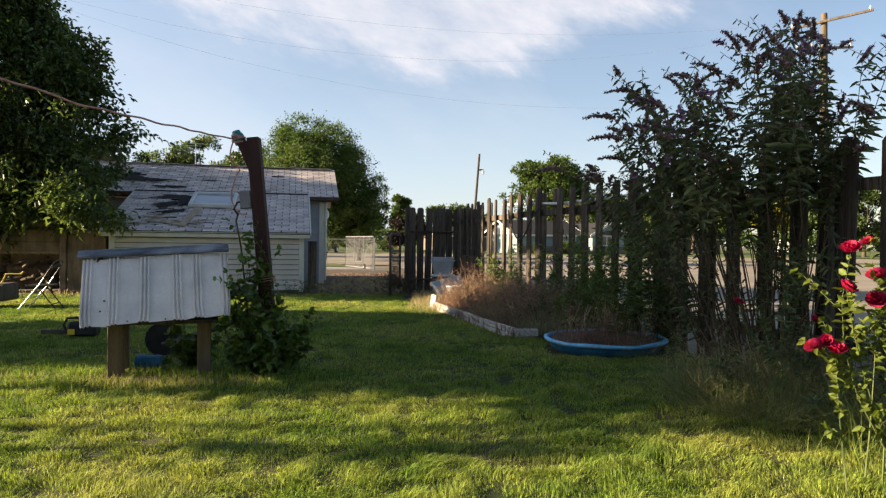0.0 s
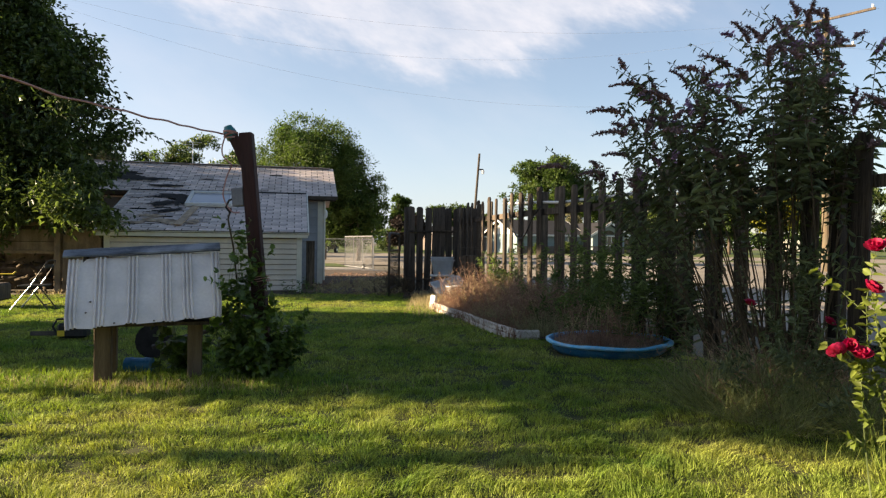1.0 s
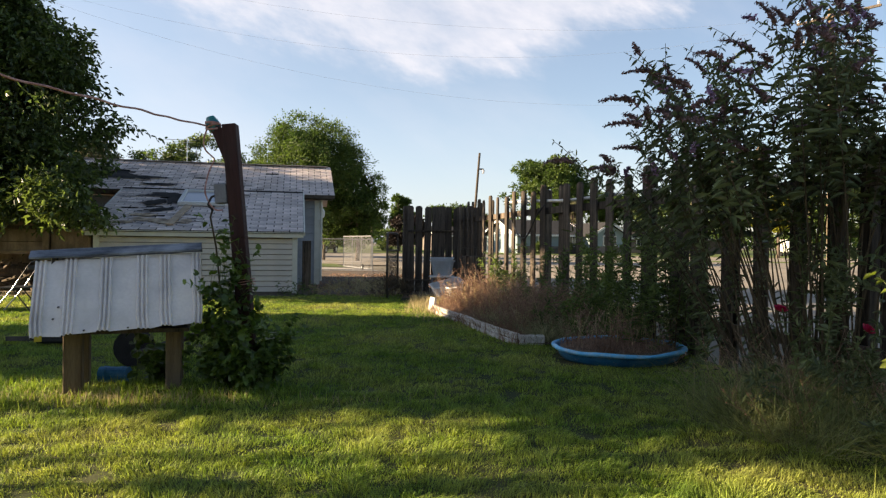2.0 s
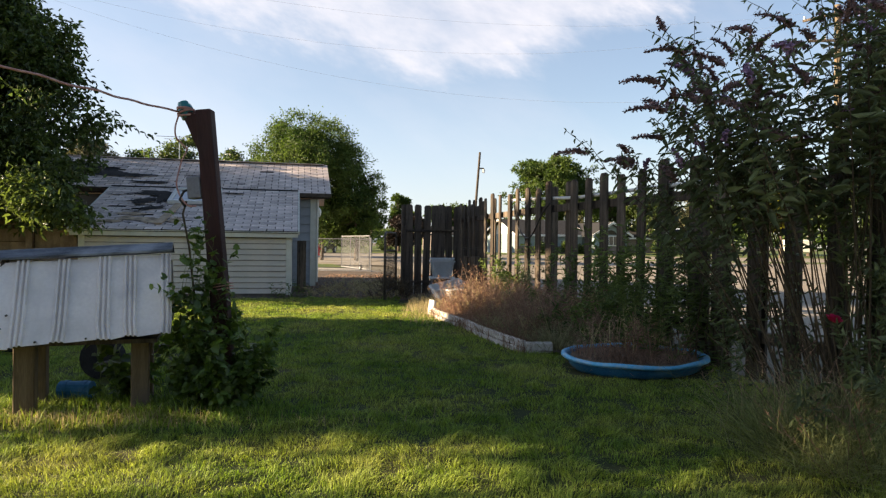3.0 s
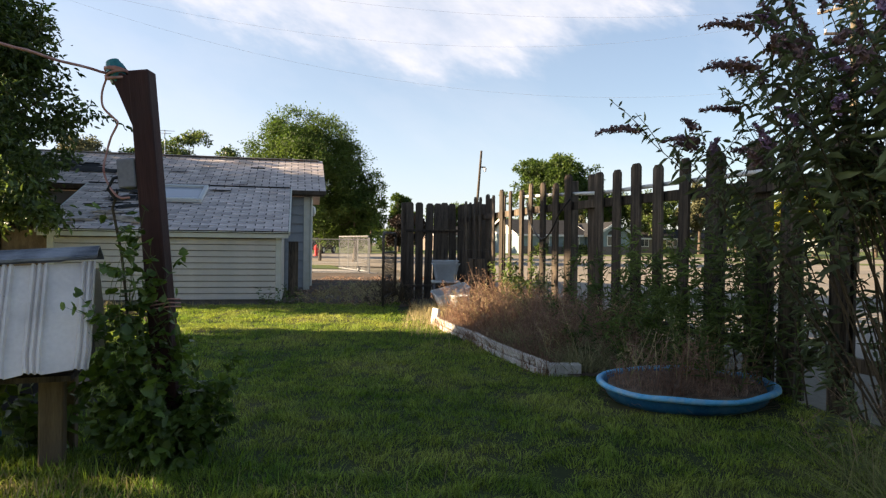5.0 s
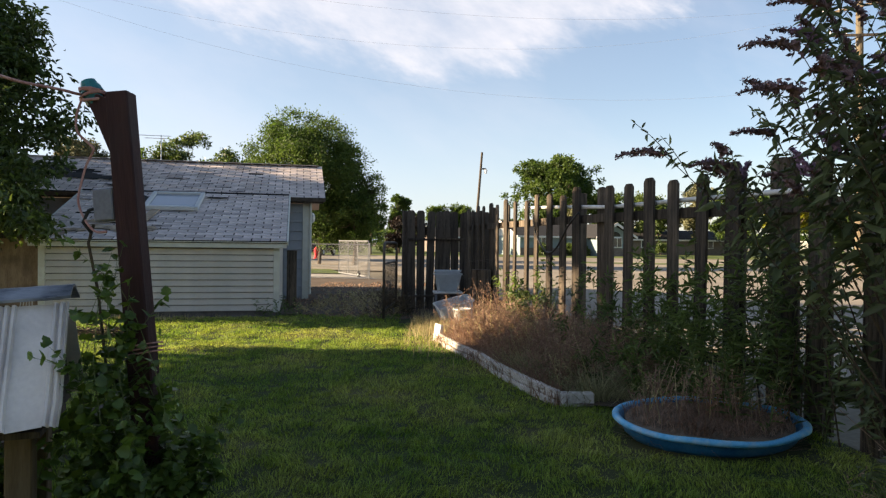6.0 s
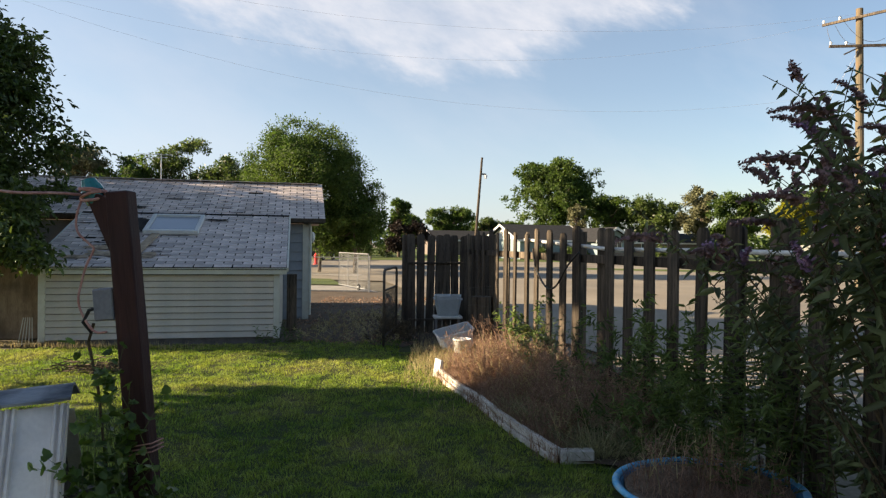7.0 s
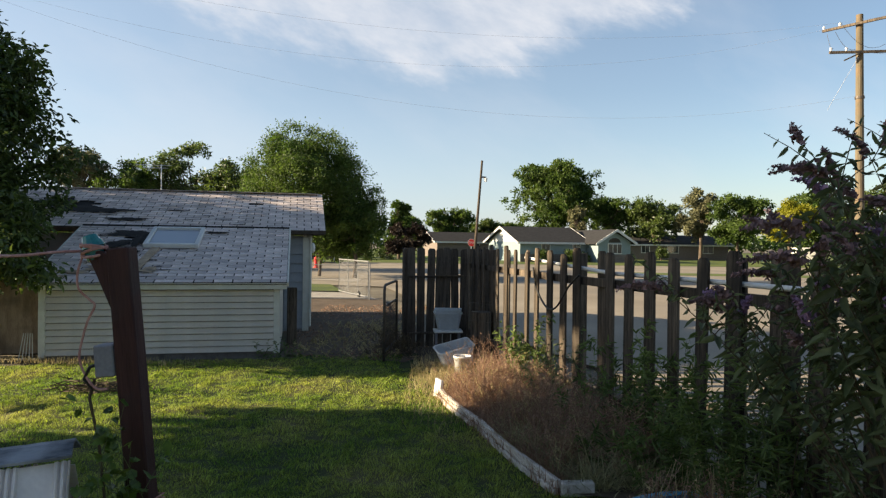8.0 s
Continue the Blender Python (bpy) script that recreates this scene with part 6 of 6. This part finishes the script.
shoots(40, 6.3, 8.8, 0.42, 0.5, 1.25, LEAF_WEED, "dense green weeds against the fence", (0.085, 0.02), 17, 0.22, twigs=3)
shoots(22, 6.2, 7.1, 0.7, 0.5, 1.2, LEAF_WEED, "slender green shoots growing behind the pool", (0.10, 0.016), 18, 0.16)
shoots(22, 7.0, 7.9, 0.9, 0.25, 0.55, LEAF_WEED, "bushy low green weeds at the end of the bed", (0.07, 0.016), 14, 0.25, twigs=3)
shoots(16, 8.6, 10.2, 0.5, 0.4, 1.0, LEAF_BUSH, "low dark weeds at the fence", (0.06, 0.02), 12, 0.2, twigs=2)
shoots(14, 10.2, 10.8, 0.3, 0.5, 1.2, LEAF_WEED, "leafy weeds climbing by the fence", (0.075, 0.03), 13, 0.15, twigs=3)
shoots(9, 3.6, 5.6, 0.4, 0.4, 0.9, LEAF_BUSH, "dark undergrowth at the foot of the fence", (0.075, 0.02), 22, 0.2)


def tuft(name, label, n, cx, cy, sx, sy, h, w, lean, material, keep=None, z0=0.0):
    p = np.full((n, 3), z0)
    p[:, 0], p[:, 1] = rnd.normal(cx, sx, n), rnd.normal(cy, sy, n)
    if keep is not None:
        p = p[keep(p)]
    v, f = blade_arrays(p, h * rnd.uniform(0.35, 1.1, len(p)), w, lean)
    return tagged(link(name, np_mesh(name, v, f, material)), label=label, category="grass", kind="stuff")


def in_bed(p):
    x, y = p[:, 0], p[:, 1]
    return ~((y > 10.7) & (x < 0.42)) & (x > np.interp(y, [7.3, 10.3, 14], [0.84, 0.02, -0.5])) & (x < np.interp(y, FENCE_Y, FENCE_X) - 0.06) & (y > 7.3) & (y < 14.2)


def clumps(name, label, count, per, box_, h, w, lean, material, keep, spread=0.10):
    """Dry weeds growing in separate clumps that splay outwards."""
    x0, x1, y0, y1 = box_
    cc = np.stack([rnd.uniform(x0, x1, count), rnd.uniform(y0, y1, count), np.zeros(count)], 1)
    cc = cc[keep(cc)]
    hh = h * rnd.uniform(0.45, 1.15, len(cc))
    which = np.repeat(np.arange(len(cc)), per)
    off = rnd.normal(size=(len(which), 2)) * spread
    p = cc[which].copy()
    p[:, :2] += off * 0.5
    ok = keep(p)
    v, f = blade_arrays(p[ok], (hh[which] * rnd.uniform(0.4, 1.05, len(which)))[ok], w, lean)
    v = v.reshape(-1, 5, 3)
    push = off[ok] * 1.6
    v[:, 2:4, :2] += 0.45 * push[:, None]
    v[:, 4, :2] += push
    return tagged(link(name, np_mesh(name, v.reshape(-1, 3), f, material)), label=label, category="weeds", kind="stuff")


def dead_weeds(label, count, box_, h, w, material, keep, twigs=7, lean=0.35, z0=0.0):
    """Dead weeds: thin stalks that fork into twigs, each with a few curled scraps of leaf and seed."""
    x0, x1, y0, y1 = box_
    root = np.stack([rnd.uniform(x0, x1, count), rnd.uniform(y0, y1, count), np.full(count, z0)], 1)
    root = root[keep(root)]
    n = len(root)
    tall = h * rnd.uniform(0.45, 1.15, n) * (1 + 0.35 * np.array([noise.noise((a * 2.3, b * 2.3, 6)) for a, b in root[:, :2]]))
    way = rnd.normal(size=(n, 3)) * lean
    way[:, 2] = 1
    tip = root + way * tall[:, None]
    a_, b_, r_ = [root], [tip], [np.full(n, w)]
    i = np.repeat(np.arange(n), twigs)
    q = rnd.uniform(0.25, 0.95, len(i))[:, None]
    start = root[i] + (tip - root)[i] * q
    dirs = rnd.normal(size=(len(i), 3)) * np.array([0.8, 0.8, 0.35]) + np.array([0, 0, 0.7])
    end = start + dirs * (tall[i] * rnd.uniform(0.10, 0.34, len(i)))[:, None]
    a_.append(start), b_.append(end), r_.append(np.full(len(i), w * 0.6))
    A, B, W = np.concatenate(a_), np.concatenate(b_), np.concatenate(r_)[:, None]
    s1 = unit(np.cross(B - A, rand_dirs(len(A))))
    v1 = np.stack([A - W * s1 / 2, A + W * s1 / 2, B + W * s1 * 0.25, B - W * s1 * 0.25], 1).reshape(-1, 3)
    j = np.repeat(np.arange(len(end)), 3)
    c = start[j] + (end - start)[j] * rnd.uniform(0.3, 1.0, (len(j), 1))
    v2, _ = leaf_arrays(c, rand_dirs(len(j)), w * rnd.uniform(2.0, 5.0, len(j)), w * 1.6, 0.4)
    v = np.concatenate([v1, v2])
    return tagged(link("dry_weeds", np_mesh("dry_weeds", v, np.arange(len(v)).reshape(-1, 4), material)), label=label, category="weeds", kind="stuff")


dead_weeds("tangled reddish brown dead weeds filling the bed", 1500, (0.0, 1.7, 7.5, 10.9), 0.50, 0.0055, DRY, in_bed, 8)
dead_weeds("paler straw-coloured dead weeds in the bed", 260, (0.0, 1.7, 7.4, 11.2), 0.46, 0.006, STRAW, in_bed, 6)
clumps("dry_weeds", "grey-green low weeds spreading through the bed", 110, 60, (0.4, 2.0, 7.1, 8.6), 0.36, 0.007, 1.4, BEDWEED, in_bed)
clumps("dry_weeds", "loose straw lying on the soil of the pool", 30, 40, (1.15, 2.1, 6.1, 6.95), 0.17, 0.005, 2.0, DRY, lambda p: ((p[:, 0] - 1.62) / 0.5) ** 2 + ((p[:, 1] - 6.52) / 0.4) ** 2 < 1)
tuft("dry_weeds", "straw-coloured dry weeds round the tubs", 7000, 0.4, 11.2, 0.4, 1.2, 0.32, 0.006, 0.9, DRY, in_bed)
tuft("dry_weeds", "pale straw grass at the end of the bed", 5000, 0.05, 11.6, 0.36, 0.9, 0.15, 0.005, 1.1, STRAW, lambda p: (p[:, 0] > -0.55) & (p[:, 0] < np.interp(p[:, 1], FENCE_Y, FENCE_X) - 0.06))
in_pool = lambda p: ((p[:, 0] - 1.62) / 0.50) ** 2 + ((p[:, 1] - 6.52) / 0.40) ** 2 < 1
dead_weeds("dead stalks and dry weeds growing in the pool's soil", 130, (1.1, 2.15, 6.1, 6.95), 0.30, 0.0065, DRY, in_pool, 3, 0.25, 0.11)
dead_weeds("pale dead stems standing in the pool's soil", 45, (1.2, 2.1, 6.3, 6.95), 0.36, 0.006, STRAW, in_pool, 2, 0.2, 0.11)
tuft("dry_weeds", "reddish straw strewn over the pool's soil", 3000, 1.58, 6.40, 0.26, 0.2, 0.10, 0.0045, 2.6, DRY, lambda p: ((p[:, 0] - 1.62) / 0.52) ** 2 + ((p[:, 1] - 6.52) / 0.42) ** 2 < 1, z0=0.11)
near_fence = lambda p: p[:, 0] < np.interp(p[:, 1], FENCE_Y, FENCE_X) - 0.08
clumps("tall_grass", "tangled tall weeds and grass at the fence corner", 62, 70, (1.68, 2.9, 3.7, 5.0), 0.34, 0.004, 1.4, CLUMP, near_fence, 0.16)
dead_weeds("dry brown stalks among the weeds at the fence corner", 90, (1.75, 2.9, 3.9, 5.3), 0.46, 0.0042, DRY, near_fence, 5, 0.45)
shoots(10, 4.45, 5.2, 0.5, 0.8, 1.4, LEAF_BUSH, "dark leafy growth through the fence below the bush", (0.08, 0.022), 12, 0.28, twigs=4, first=0.25)
shoots(34, 3.75, 5.0, 1.1, 0.2, 0.6, LEAF_BUSH, "leafy weeds among the tall grass", (0.06, 0.018), 12, 0.25, twigs=2)
tuft("tall_grass", "tall unmown grass at the fence corner", 900, 2.3, 4.45, 0.3, 0.25, 0.36, 0.004, 1.6, CLUMP, lambda p: p[:, 0] < np.interp(p[:, 1], FENCE_Y, FENCE_X) - 0.1)
tuft("tall_grass", "dry seeding grass by the fence", 260, 2.2, 4.6, 0.25, 0.25, 0.42, 0.003, 1.8, STRAW, lambda p: p[:, 0] < np.interp(p[:, 1], FENCE_Y, FENCE_X) - 0.1)
tuft("tall_grass", "longer yellowed grass under the raised box", 1300, -2.2, 4.75, 0.75, 0.12, 0.075, 0.004, 1.2, STRAW)
tuft("tall_grass", "longer green grass under the raised box", 2600, -2.1, 4.95, 0.7, 0.2, 0.09, 0.005, 1.2, GRASS)
tuft("tall_grass", "dry grass along the foot of the shed", 900, -5.6, 12.35, 1.2, 0.10, 0.11, 0.008, 0.8, STRAW)

# leaf litter on the bare dirt beside the shed
n = 7000
c = np.stack([rnd.uniform(-3.6, 0.3, n), rnd.uniform(12.9, 22.0, n), np.full(n, 0.010)], 1)
lumpy = np.array([noise.noise((a * 1.1, b * 0.8, 12)) for a, b in c[:, :2]]) + rnd.uniform(-0.4, 0.4, n)
open_yard = (c[:, 0] > -2.6 - 0.22 * np.clip(c[:, 1] - 13.2, 0, 4)) & ~((c[:, 1] < 14) & (c[:, 0] > 0.2))
c = c[open_yard & (lumpy > -0.1)]
d = rand_dirs(len(c)) * np.array([1, 1, 0.45])
v, f = leaf_arrays(c, d, 0.055 * rnd.uniform(0.3, 1.5, len(c)), 0.026, 0.3)
tagged(link("leaf_litter", np_mesh("leaf_litter", v, f, DRY)), label="brown leaf litter and chips on bare dirt", category="leaf litter", kind="stuff")
in_yard = lambda p: (p[:, 0] > -2.45 - 0.2 * np.clip(p[:, 1] - 13.2, 0, 4)) & (p[:, 0] < -0.75)
dead_weeds("low dead weeds and twigs on the bare dirt", 260, (-2.5, -0.75, 12.9, 17.5), 0.16, 0.008, STRAW, in_yard, 5, 0.9)
dead_weeds("heap of dark brush behind the open gate", 70, (-1.25, -0.55, 13.0, 14.1), 0.36, 0.009, STEM, lambda p: p[:, 0] > -1.3, 9, 0.5)
shoots_at = [(x, y, 0.0) for x, y in zip(rnd.uniform(-3.1, -2.35, 14), rnd.uniform(12.75, 12.98, 14))]
stems_plant("weed", shoots_at, [(x + rnd.normal() * 0.1, y + rnd.normal() * 0.05, rnd.uniform(0.12, 0.34)) for x, y, _ in shoots_at], LEAF_GREEN, "dark green weeds at the shed's corner", "weeds", leaf=(0.07, 0.016), pairs=7, stem_r=0.003, first=0.1, stem_mat=GREENSTEM)

n = 5000
s_ = rnd.uniform(0, 1, n)
p = np.stack([0.78 - 0.92 * s_ + rnd.normal(size=n) * 0.05 + 0.06, 7.25 + 3.1 * s_, np.zeros(n)], 1)
v, f = blade_arrays(p, 0.17 * rnd.uniform(0.3, 1.2, n), 0.005, 1.2)
tagged(link("dry_weeds", np_mesh("dry_weeds", v, f, DRY)), label="dry brown weeds hanging over the bed edging", category="grass", kind="stuff")

# vine round the clothesline post
roots, tips = [], []
for k in range(56):
    a = rnd.uniform(0, 6.2832)
    roots.append((-1.34 + rnd.normal() * 0.10, 5.08 + rnd.normal() * 0.07, 0))
    if k < 14:
        tips.append((-1.47 + rnd.normal() * 0.045, 5.08 + rnd.normal() * 0.05, rnd.uniform(0.72, 1.22)))
    else:
        z = rnd.uniform(0.08, 0.62)
        r = float(np.interp(z, [0.1, 0.4, 0.62], [0.33, 0.38, 0.28])) * rnd.uniform(0.4, 1.08)
        tips.append((max(-1.62, -1.32 + r * math.cos(a)), 5.05 + 0.6 * r * math.sin(a), z))
stems_plant("vine", roots, tips, LEAF_GREEN, "bushy green vine wrapped round the post's foot", "vine", leaf=(0.046, 0.041), pairs=11, stem_r=0.003, first=0.2, droop=0.6, twigs=3, shape=lobed_leaves, stem_mat=GREENSTEM, bend=0.2)
roots = [(-1.98 + rnd.normal() * 0.12, 5.2 + rnd.normal() * 0.05, 0) for _ in range(12)]
tips = [(r[0] + rnd.normal() * 0.14, r[1] + rnd.normal() * 0.1, rnd.uniform(0.2, 0.52)) for r in roots]
stems_plant("vine", roots, tips, LEAF_GREEN, "low leafy growth under the raised box", "vine", shape=lobed_leaves, leaf=(0.07, 0.062), pairs=8, stem_r=0.004, first=0.2, droop=0.5, stem_mat=GREENSTEM)


# roses
def bloom(parent, at_, r):
    bm = bmesh.new()
    for ring, (count, tilt, size) in enumerate(((3, 75, 0.55), (5, 58, 0.8), (6, 38, 1.0), (7, 15, 1.1))):
        for k in range(count):
            m = pose(0, 0, 0, 0, 0, 360 * k / count + 31 * ring) @ pose(0, 0, 0, 0, -tilt, 0)
            vs_ = []
            for u_ in range(4):
                for w_ in range(3):
                    x = size * r * u_ / 3
                    y = (w_ - 1) * size * r * 0.55 * math.sin(1.0 + u_ * 0.55)
                    vs_.append(bm.verts.new(m @ Vector((x, y, 0.25 * r * (u_ / 3) ** 2 + 0.1 * r * abs(w_ - 1)))))
            for u_ in range(3):
                for w_ in range(2):
                    i = u_ * 3 + w_
                    bm.faces.new((vs_[i], vs_[i + 3], vs_[i + 4], vs_[i + 1]))
    ob = part("bloom", bm, ROSE, parent, "open red rose", smooth=True)
    ob.matrix_basis = Matrix.Translation(at_) @ pose(0, 0, 0, rnd.uniform(10, 60), rnd.uniform(-40, 20), rnd.uniform(0, 360))


RB = Vector((2.0, 2.82, 0))
blooms = [(1.66, 2.70, 0.87), (1.69, 2.72, 1.03), (1.60, 2.66, 0.62), (1.52, 2.66, 0.63), (1.79, 2.70, 0.92), (1.80, 2.72, 0.82), (1.78, 2.75, 1.06), (2.0, 2.7, 0.98), (1.57, 2.68, 0.655)]
roots = [tuple(RB)] + [(RB.x + rnd.normal() * 0.1, RB.y + rnd.normal() * 0.08, 0) for _ in range(19)]
tips = [tuple(b) for b in blooms] + [(2.0 + rnd.normal() * 0.17, 2.8 + rnd.normal() * 0.14, rnd.uniform(0.5, 1.15)) for _ in range(6)] + [(2.12 + rnd.normal() * 0.2, 2.8 + rnd.normal() * 0.14, rnd.uniform(0.25, 0.7)) for _ in range(5)]
rose = stems_plant("rose_bush", roots, tips, LEAF_ROSE, "sunlit rose bush with open red blooms", "rose bush", leaf=(0.042, 0.029), pairs=15, stem_r=0.004, first=0.55, droop=0.3, twigs=2, stem_mat=GREENSTEM)
for i, b in enumerate(blooms):
    bloom(rose, Vector(b) - RB, 0.041 if i not in (6, 8) else 0.03)
tuft("tall_grass", "long pale grass blades at the rose's foot", 120, 2.12, 3.15, 0.16, 0.18, 0.30, 0.0028, 2.4, GRASS)
rose2 = stems_plant("rose_bush", [(2.05, 4.2, 0), (2.1, 4.25, 0), (2.2, 4.2, 0)], [(1.87, 4.15, 0.68), (2.38, 4.2, 0.57), (2.2, 4.2, 0.8)], LEAF_BUSH, "shaded rose shoots in the undergrowth with red blooms", "rose bush", leaf=(0.05, 0.03), pairs=10, stem_mat=GREENSTEM)
for b in ((1.87, 4.15, 0.68), (2.38, 4.2, 0.57)):
    bloom(rose2, Vector(b) - Vector((2.05, 4.2, 0)), 0.04)

# ---- by the left side: boards, chair, clutter ----
lf = thing("wood_shelter", pose(-6.72, 13.15, 0, 0, 0, 192), "old open-fronted board shelter holding firewood beside the shed", "shelter")
part("panel", boxed(0.02, 0.72, -0.012, 0.012, 0, 1.25, 0.004), OLDBOARD, lf, "plain weathered plywood panel")
for i in range(6):
    part("board", boxed(0.0 if i < 3 else 0.84, 4.0, (-0.70 if i < 3 else -0.06), (-0.68 if i < 3 else -0.04) + 0.006 * (i % 2), 0.02 + 0.238 * i, 0.25 + 0.238 * i, 0.004), OLDBOARD, lf)
for i in range(14, 20):
    part("board", boxed(0.02 + 0.2 * i, 0.205 + 0.2 * i, -0.012, 0.012, 0, 1.22 + 0.05 * random.random(), 0.004), OLDBOARD, lf)
for x in (0.78, 2.42, 3.95):
    part("post", boxed(x - 0.055, x + 0.055, 0.015, 0.11, 0, 1.40, 0.006), OLDBOARD, lf)
for z in (1.24, 1.38):
    part("rail", boxed(0.0, 4.0, 0.112, 0.14, z - 0.03, z + 0.03, 0.004), DARKSHADEWOOD, lf)
part("shelf", boxed(0.84, 2.36, -0.5, 0.0, 0.78, 0.81, 0.004), OLDBOARD, lf)
# backing kept dark so the open front reads as a shaded interior
part("back_wall", boxed(0.0, 4.0, -0.75, -0.70, 0, 1.45), DARKSHADEWOOD, lf, "board back wall coloured dark for the shaded inside")
part("side_wall", boxed(-0.02, 0.0, -0.70, 0.0, 0, 1.35), DARKSHADEWOOD, lf)
ob = part("roof", boxed(-0.05, 4.1, -0.85, 0.0, 0, 0.03, 0.004), DARKSHADEWOOD, lf, "dark plank roof")
ob.matrix_basis = pose(0, 0, 1.46, 4, 0, 0)
ob = part("brace", boxed(0, 0.07, 0.145, 0.18, 0, 1.2, 0.004), OLDBOARD, lf, "leaning board")
ob.matrix_basis = pose(2.2, 0.02, 0, 0, -24, 0)
pile = thing("wood_pile", pose(-8.3, 13.2, 0, 0, 0, 12), "heap of old logs and sticks in the shelter", "wood pile", kind="stuff")
bm = bmesh.new()
for _ in range(40):
    a = Vector((rnd.normal() * 0.45, rnd.normal() * 0.2, abs(rnd.normal()) * 0.3 + 0.05))
    rod(bm, a, a + Vector((rnd.normal() * 0.4, rnd.normal() * 0.3, rnd.normal() * 0.15)), 0.035, 0.02, 6)
part("sticks", bm, STEM, pile, kind="stuff")
part("logs", rod(rod(bmesh.new(), (-0.5, 0, 0.15), (0.5, 0.1, 0.15), 0.14, n=10), (-0.4, 0.1, 0.4), (0.45, 0, 0.4), 0.12, n=10), BARK, pile, kind="stuff")

chair = thing("folding_chair", pose(-5.85, 9.6, 0, 0, 0, -80) @ Matrix.Scale(0.82, 4), "black folding chair with steel tube legs on the lawn", "chair")
part("seat", boxed(-0.2, 0.2, -0.2, 0.2, 0.42, 0.45, 0.012), BLACK, chair)
for x in (-0.21, 0.21):
    part("leg", rods([(x, -0.32, 0), (x, 0.02, 0.44), (x, 0.10, 0.57)], 0.012, 8), GALV, chair, "bright worn steel tube leg")
    part("upright", rods([(x, 0.10, 0.57), (x, 0.24, 0.80), (x * 0.8, 0.27, 0.86), (0, 0.275, 0.88)], 0.010, 8), BLACK, chair)
    part("leg", rods([(x * 0.85, 0.30, 0), (x * 0.85, -0.02, 0.43)], 0.011, 8), BLACK, chair)
part("backrest", boxed(-0.19, 0.19, 0.225, 0.24, 0.74, 0.80, 0.006), BLACK, chair)
part("stretcher", rods([(-0.18, 0.22, 0.11), (0.18, 0.22, 0.11)], 0.008), BLACK, chair)
tool = thing("hand_cart", pose(-6.6, 9.9, 0, 0, 0, 10), "dark cart with a yellow handle in the grass", "cart")
part("tray", boxed(-0.55, 0.1, -0.25, 0.25, 0.10, 0.36, 0.03), DARKSHADEWOOD, tool)
part("handle", rods([(0.0, -0.1, 0.36), (0.06, -0.1, 0.5), (0.26, -0.1, 0.5), (0.3, -0.1, 0.54)], 0.014), YELLOW, tool, "yellow plastic handle")
for y in (-0.2, 0.2):
    part("wheel", rod(bmesh.new(), (-0.3, y - 0.02, 0.1), (-0.3, y + 0.02, 0.1), 0.1, n=12), TYRE, tool)
saw = thing("chainsaw", pose(-3.85, 6.9, 0, 0, 0, 8), "black and yellow chainsaw lying on the grass", "chainsaw")
part("body", boxed(-0.06, 0.22, -0.08, 0.08, 0.02, 0.17, 0.025), BLACK, saw)
part("grip", rods([(-0.06, -0.06, 0.06), (-0.10, -0.06, 0.14), (-0.06, -0.06, 0.21), (0.04, -0.06, 0.22), (0.08, -0.06, 0.17)], 0.012), BLACK, saw)
part("cap", boxed(-0.05, 0.02, -0.088, -0.079, 0.04, 0.10, 0.004), YELLOW, saw)
part("bar", boxed(-0.34, -0.06, -0.004, 0.004, 0.04, 0.085, 0.003), RUSTY, saw)
tarp = thing("blue_barrel", pose(-2.34, 5.26, 0.0), "small blue plastic keg under the raised box", "keg")
part("body", rod(bmesh.new(), (-0.10, 0, 0.06), (0.10, 0, 0.06), 0.056, n=16), POOLBLUE, tarp)
for x in (-0.06, 0.06):
    part("hoop", rod(bmesh.new(), (x - 0.012, 0, 0.06), (x + 0.012, 0, 0.06), 0.06, n=16), POOLBLUE, tarp)
bar = thing("barrow", pose(-2.1, 5.75, 0), "dark rusty handles of a barrow behind the raised box", "barrow")
part("handle", rods([(-0.35, 0, 0.12), (0.0, 0, 0.22), (0.35, 0, 0.36)], 0.022), RUSTY, bar)
part("handle", rods([(-0.35, 0.3, 0.12), (0.0, 0.3, 0.22), (0.35, 0.3, 0.36)], 0.022), RUSTY, bar)
part("wheel", rod(bmesh.new(), (-0.4, 0.1, 0.15), (-0.4, 0.2, 0.15), 0.15, n=16), TYRE, bar)
twigs = thing("twig_pile", pose(-4.4, 10.5, 0), "small pile of dry twigs on the lawn", "twigs", kind="stuff")
bm = bmesh.new()
for _ in range(170):
    a = Vector((rnd.normal() * 0.26, rnd.normal() * 0.16, 0.02 + abs(rnd.normal()) * 0.05))
    rod(bm, a, a + Vector((rnd.normal() * 0.13, rnd.normal() * 0.11, rnd.normal() * 0.04)), 0.008, 0.004, 4)
part("twigs", bm, STEM, twigs, kind="stuff")
rack = thing("wire_rack", SHED @ pose(-4.02, 0.1, 0), "small white wire rack beside the lean-to", "rack")
for i in range(5):
    part("wire", rods([(0.05 * i, 0, 0), (0.06 + 0.03 * i, 0.04, 0.42)], 0.006, 5), TRIM, rack)
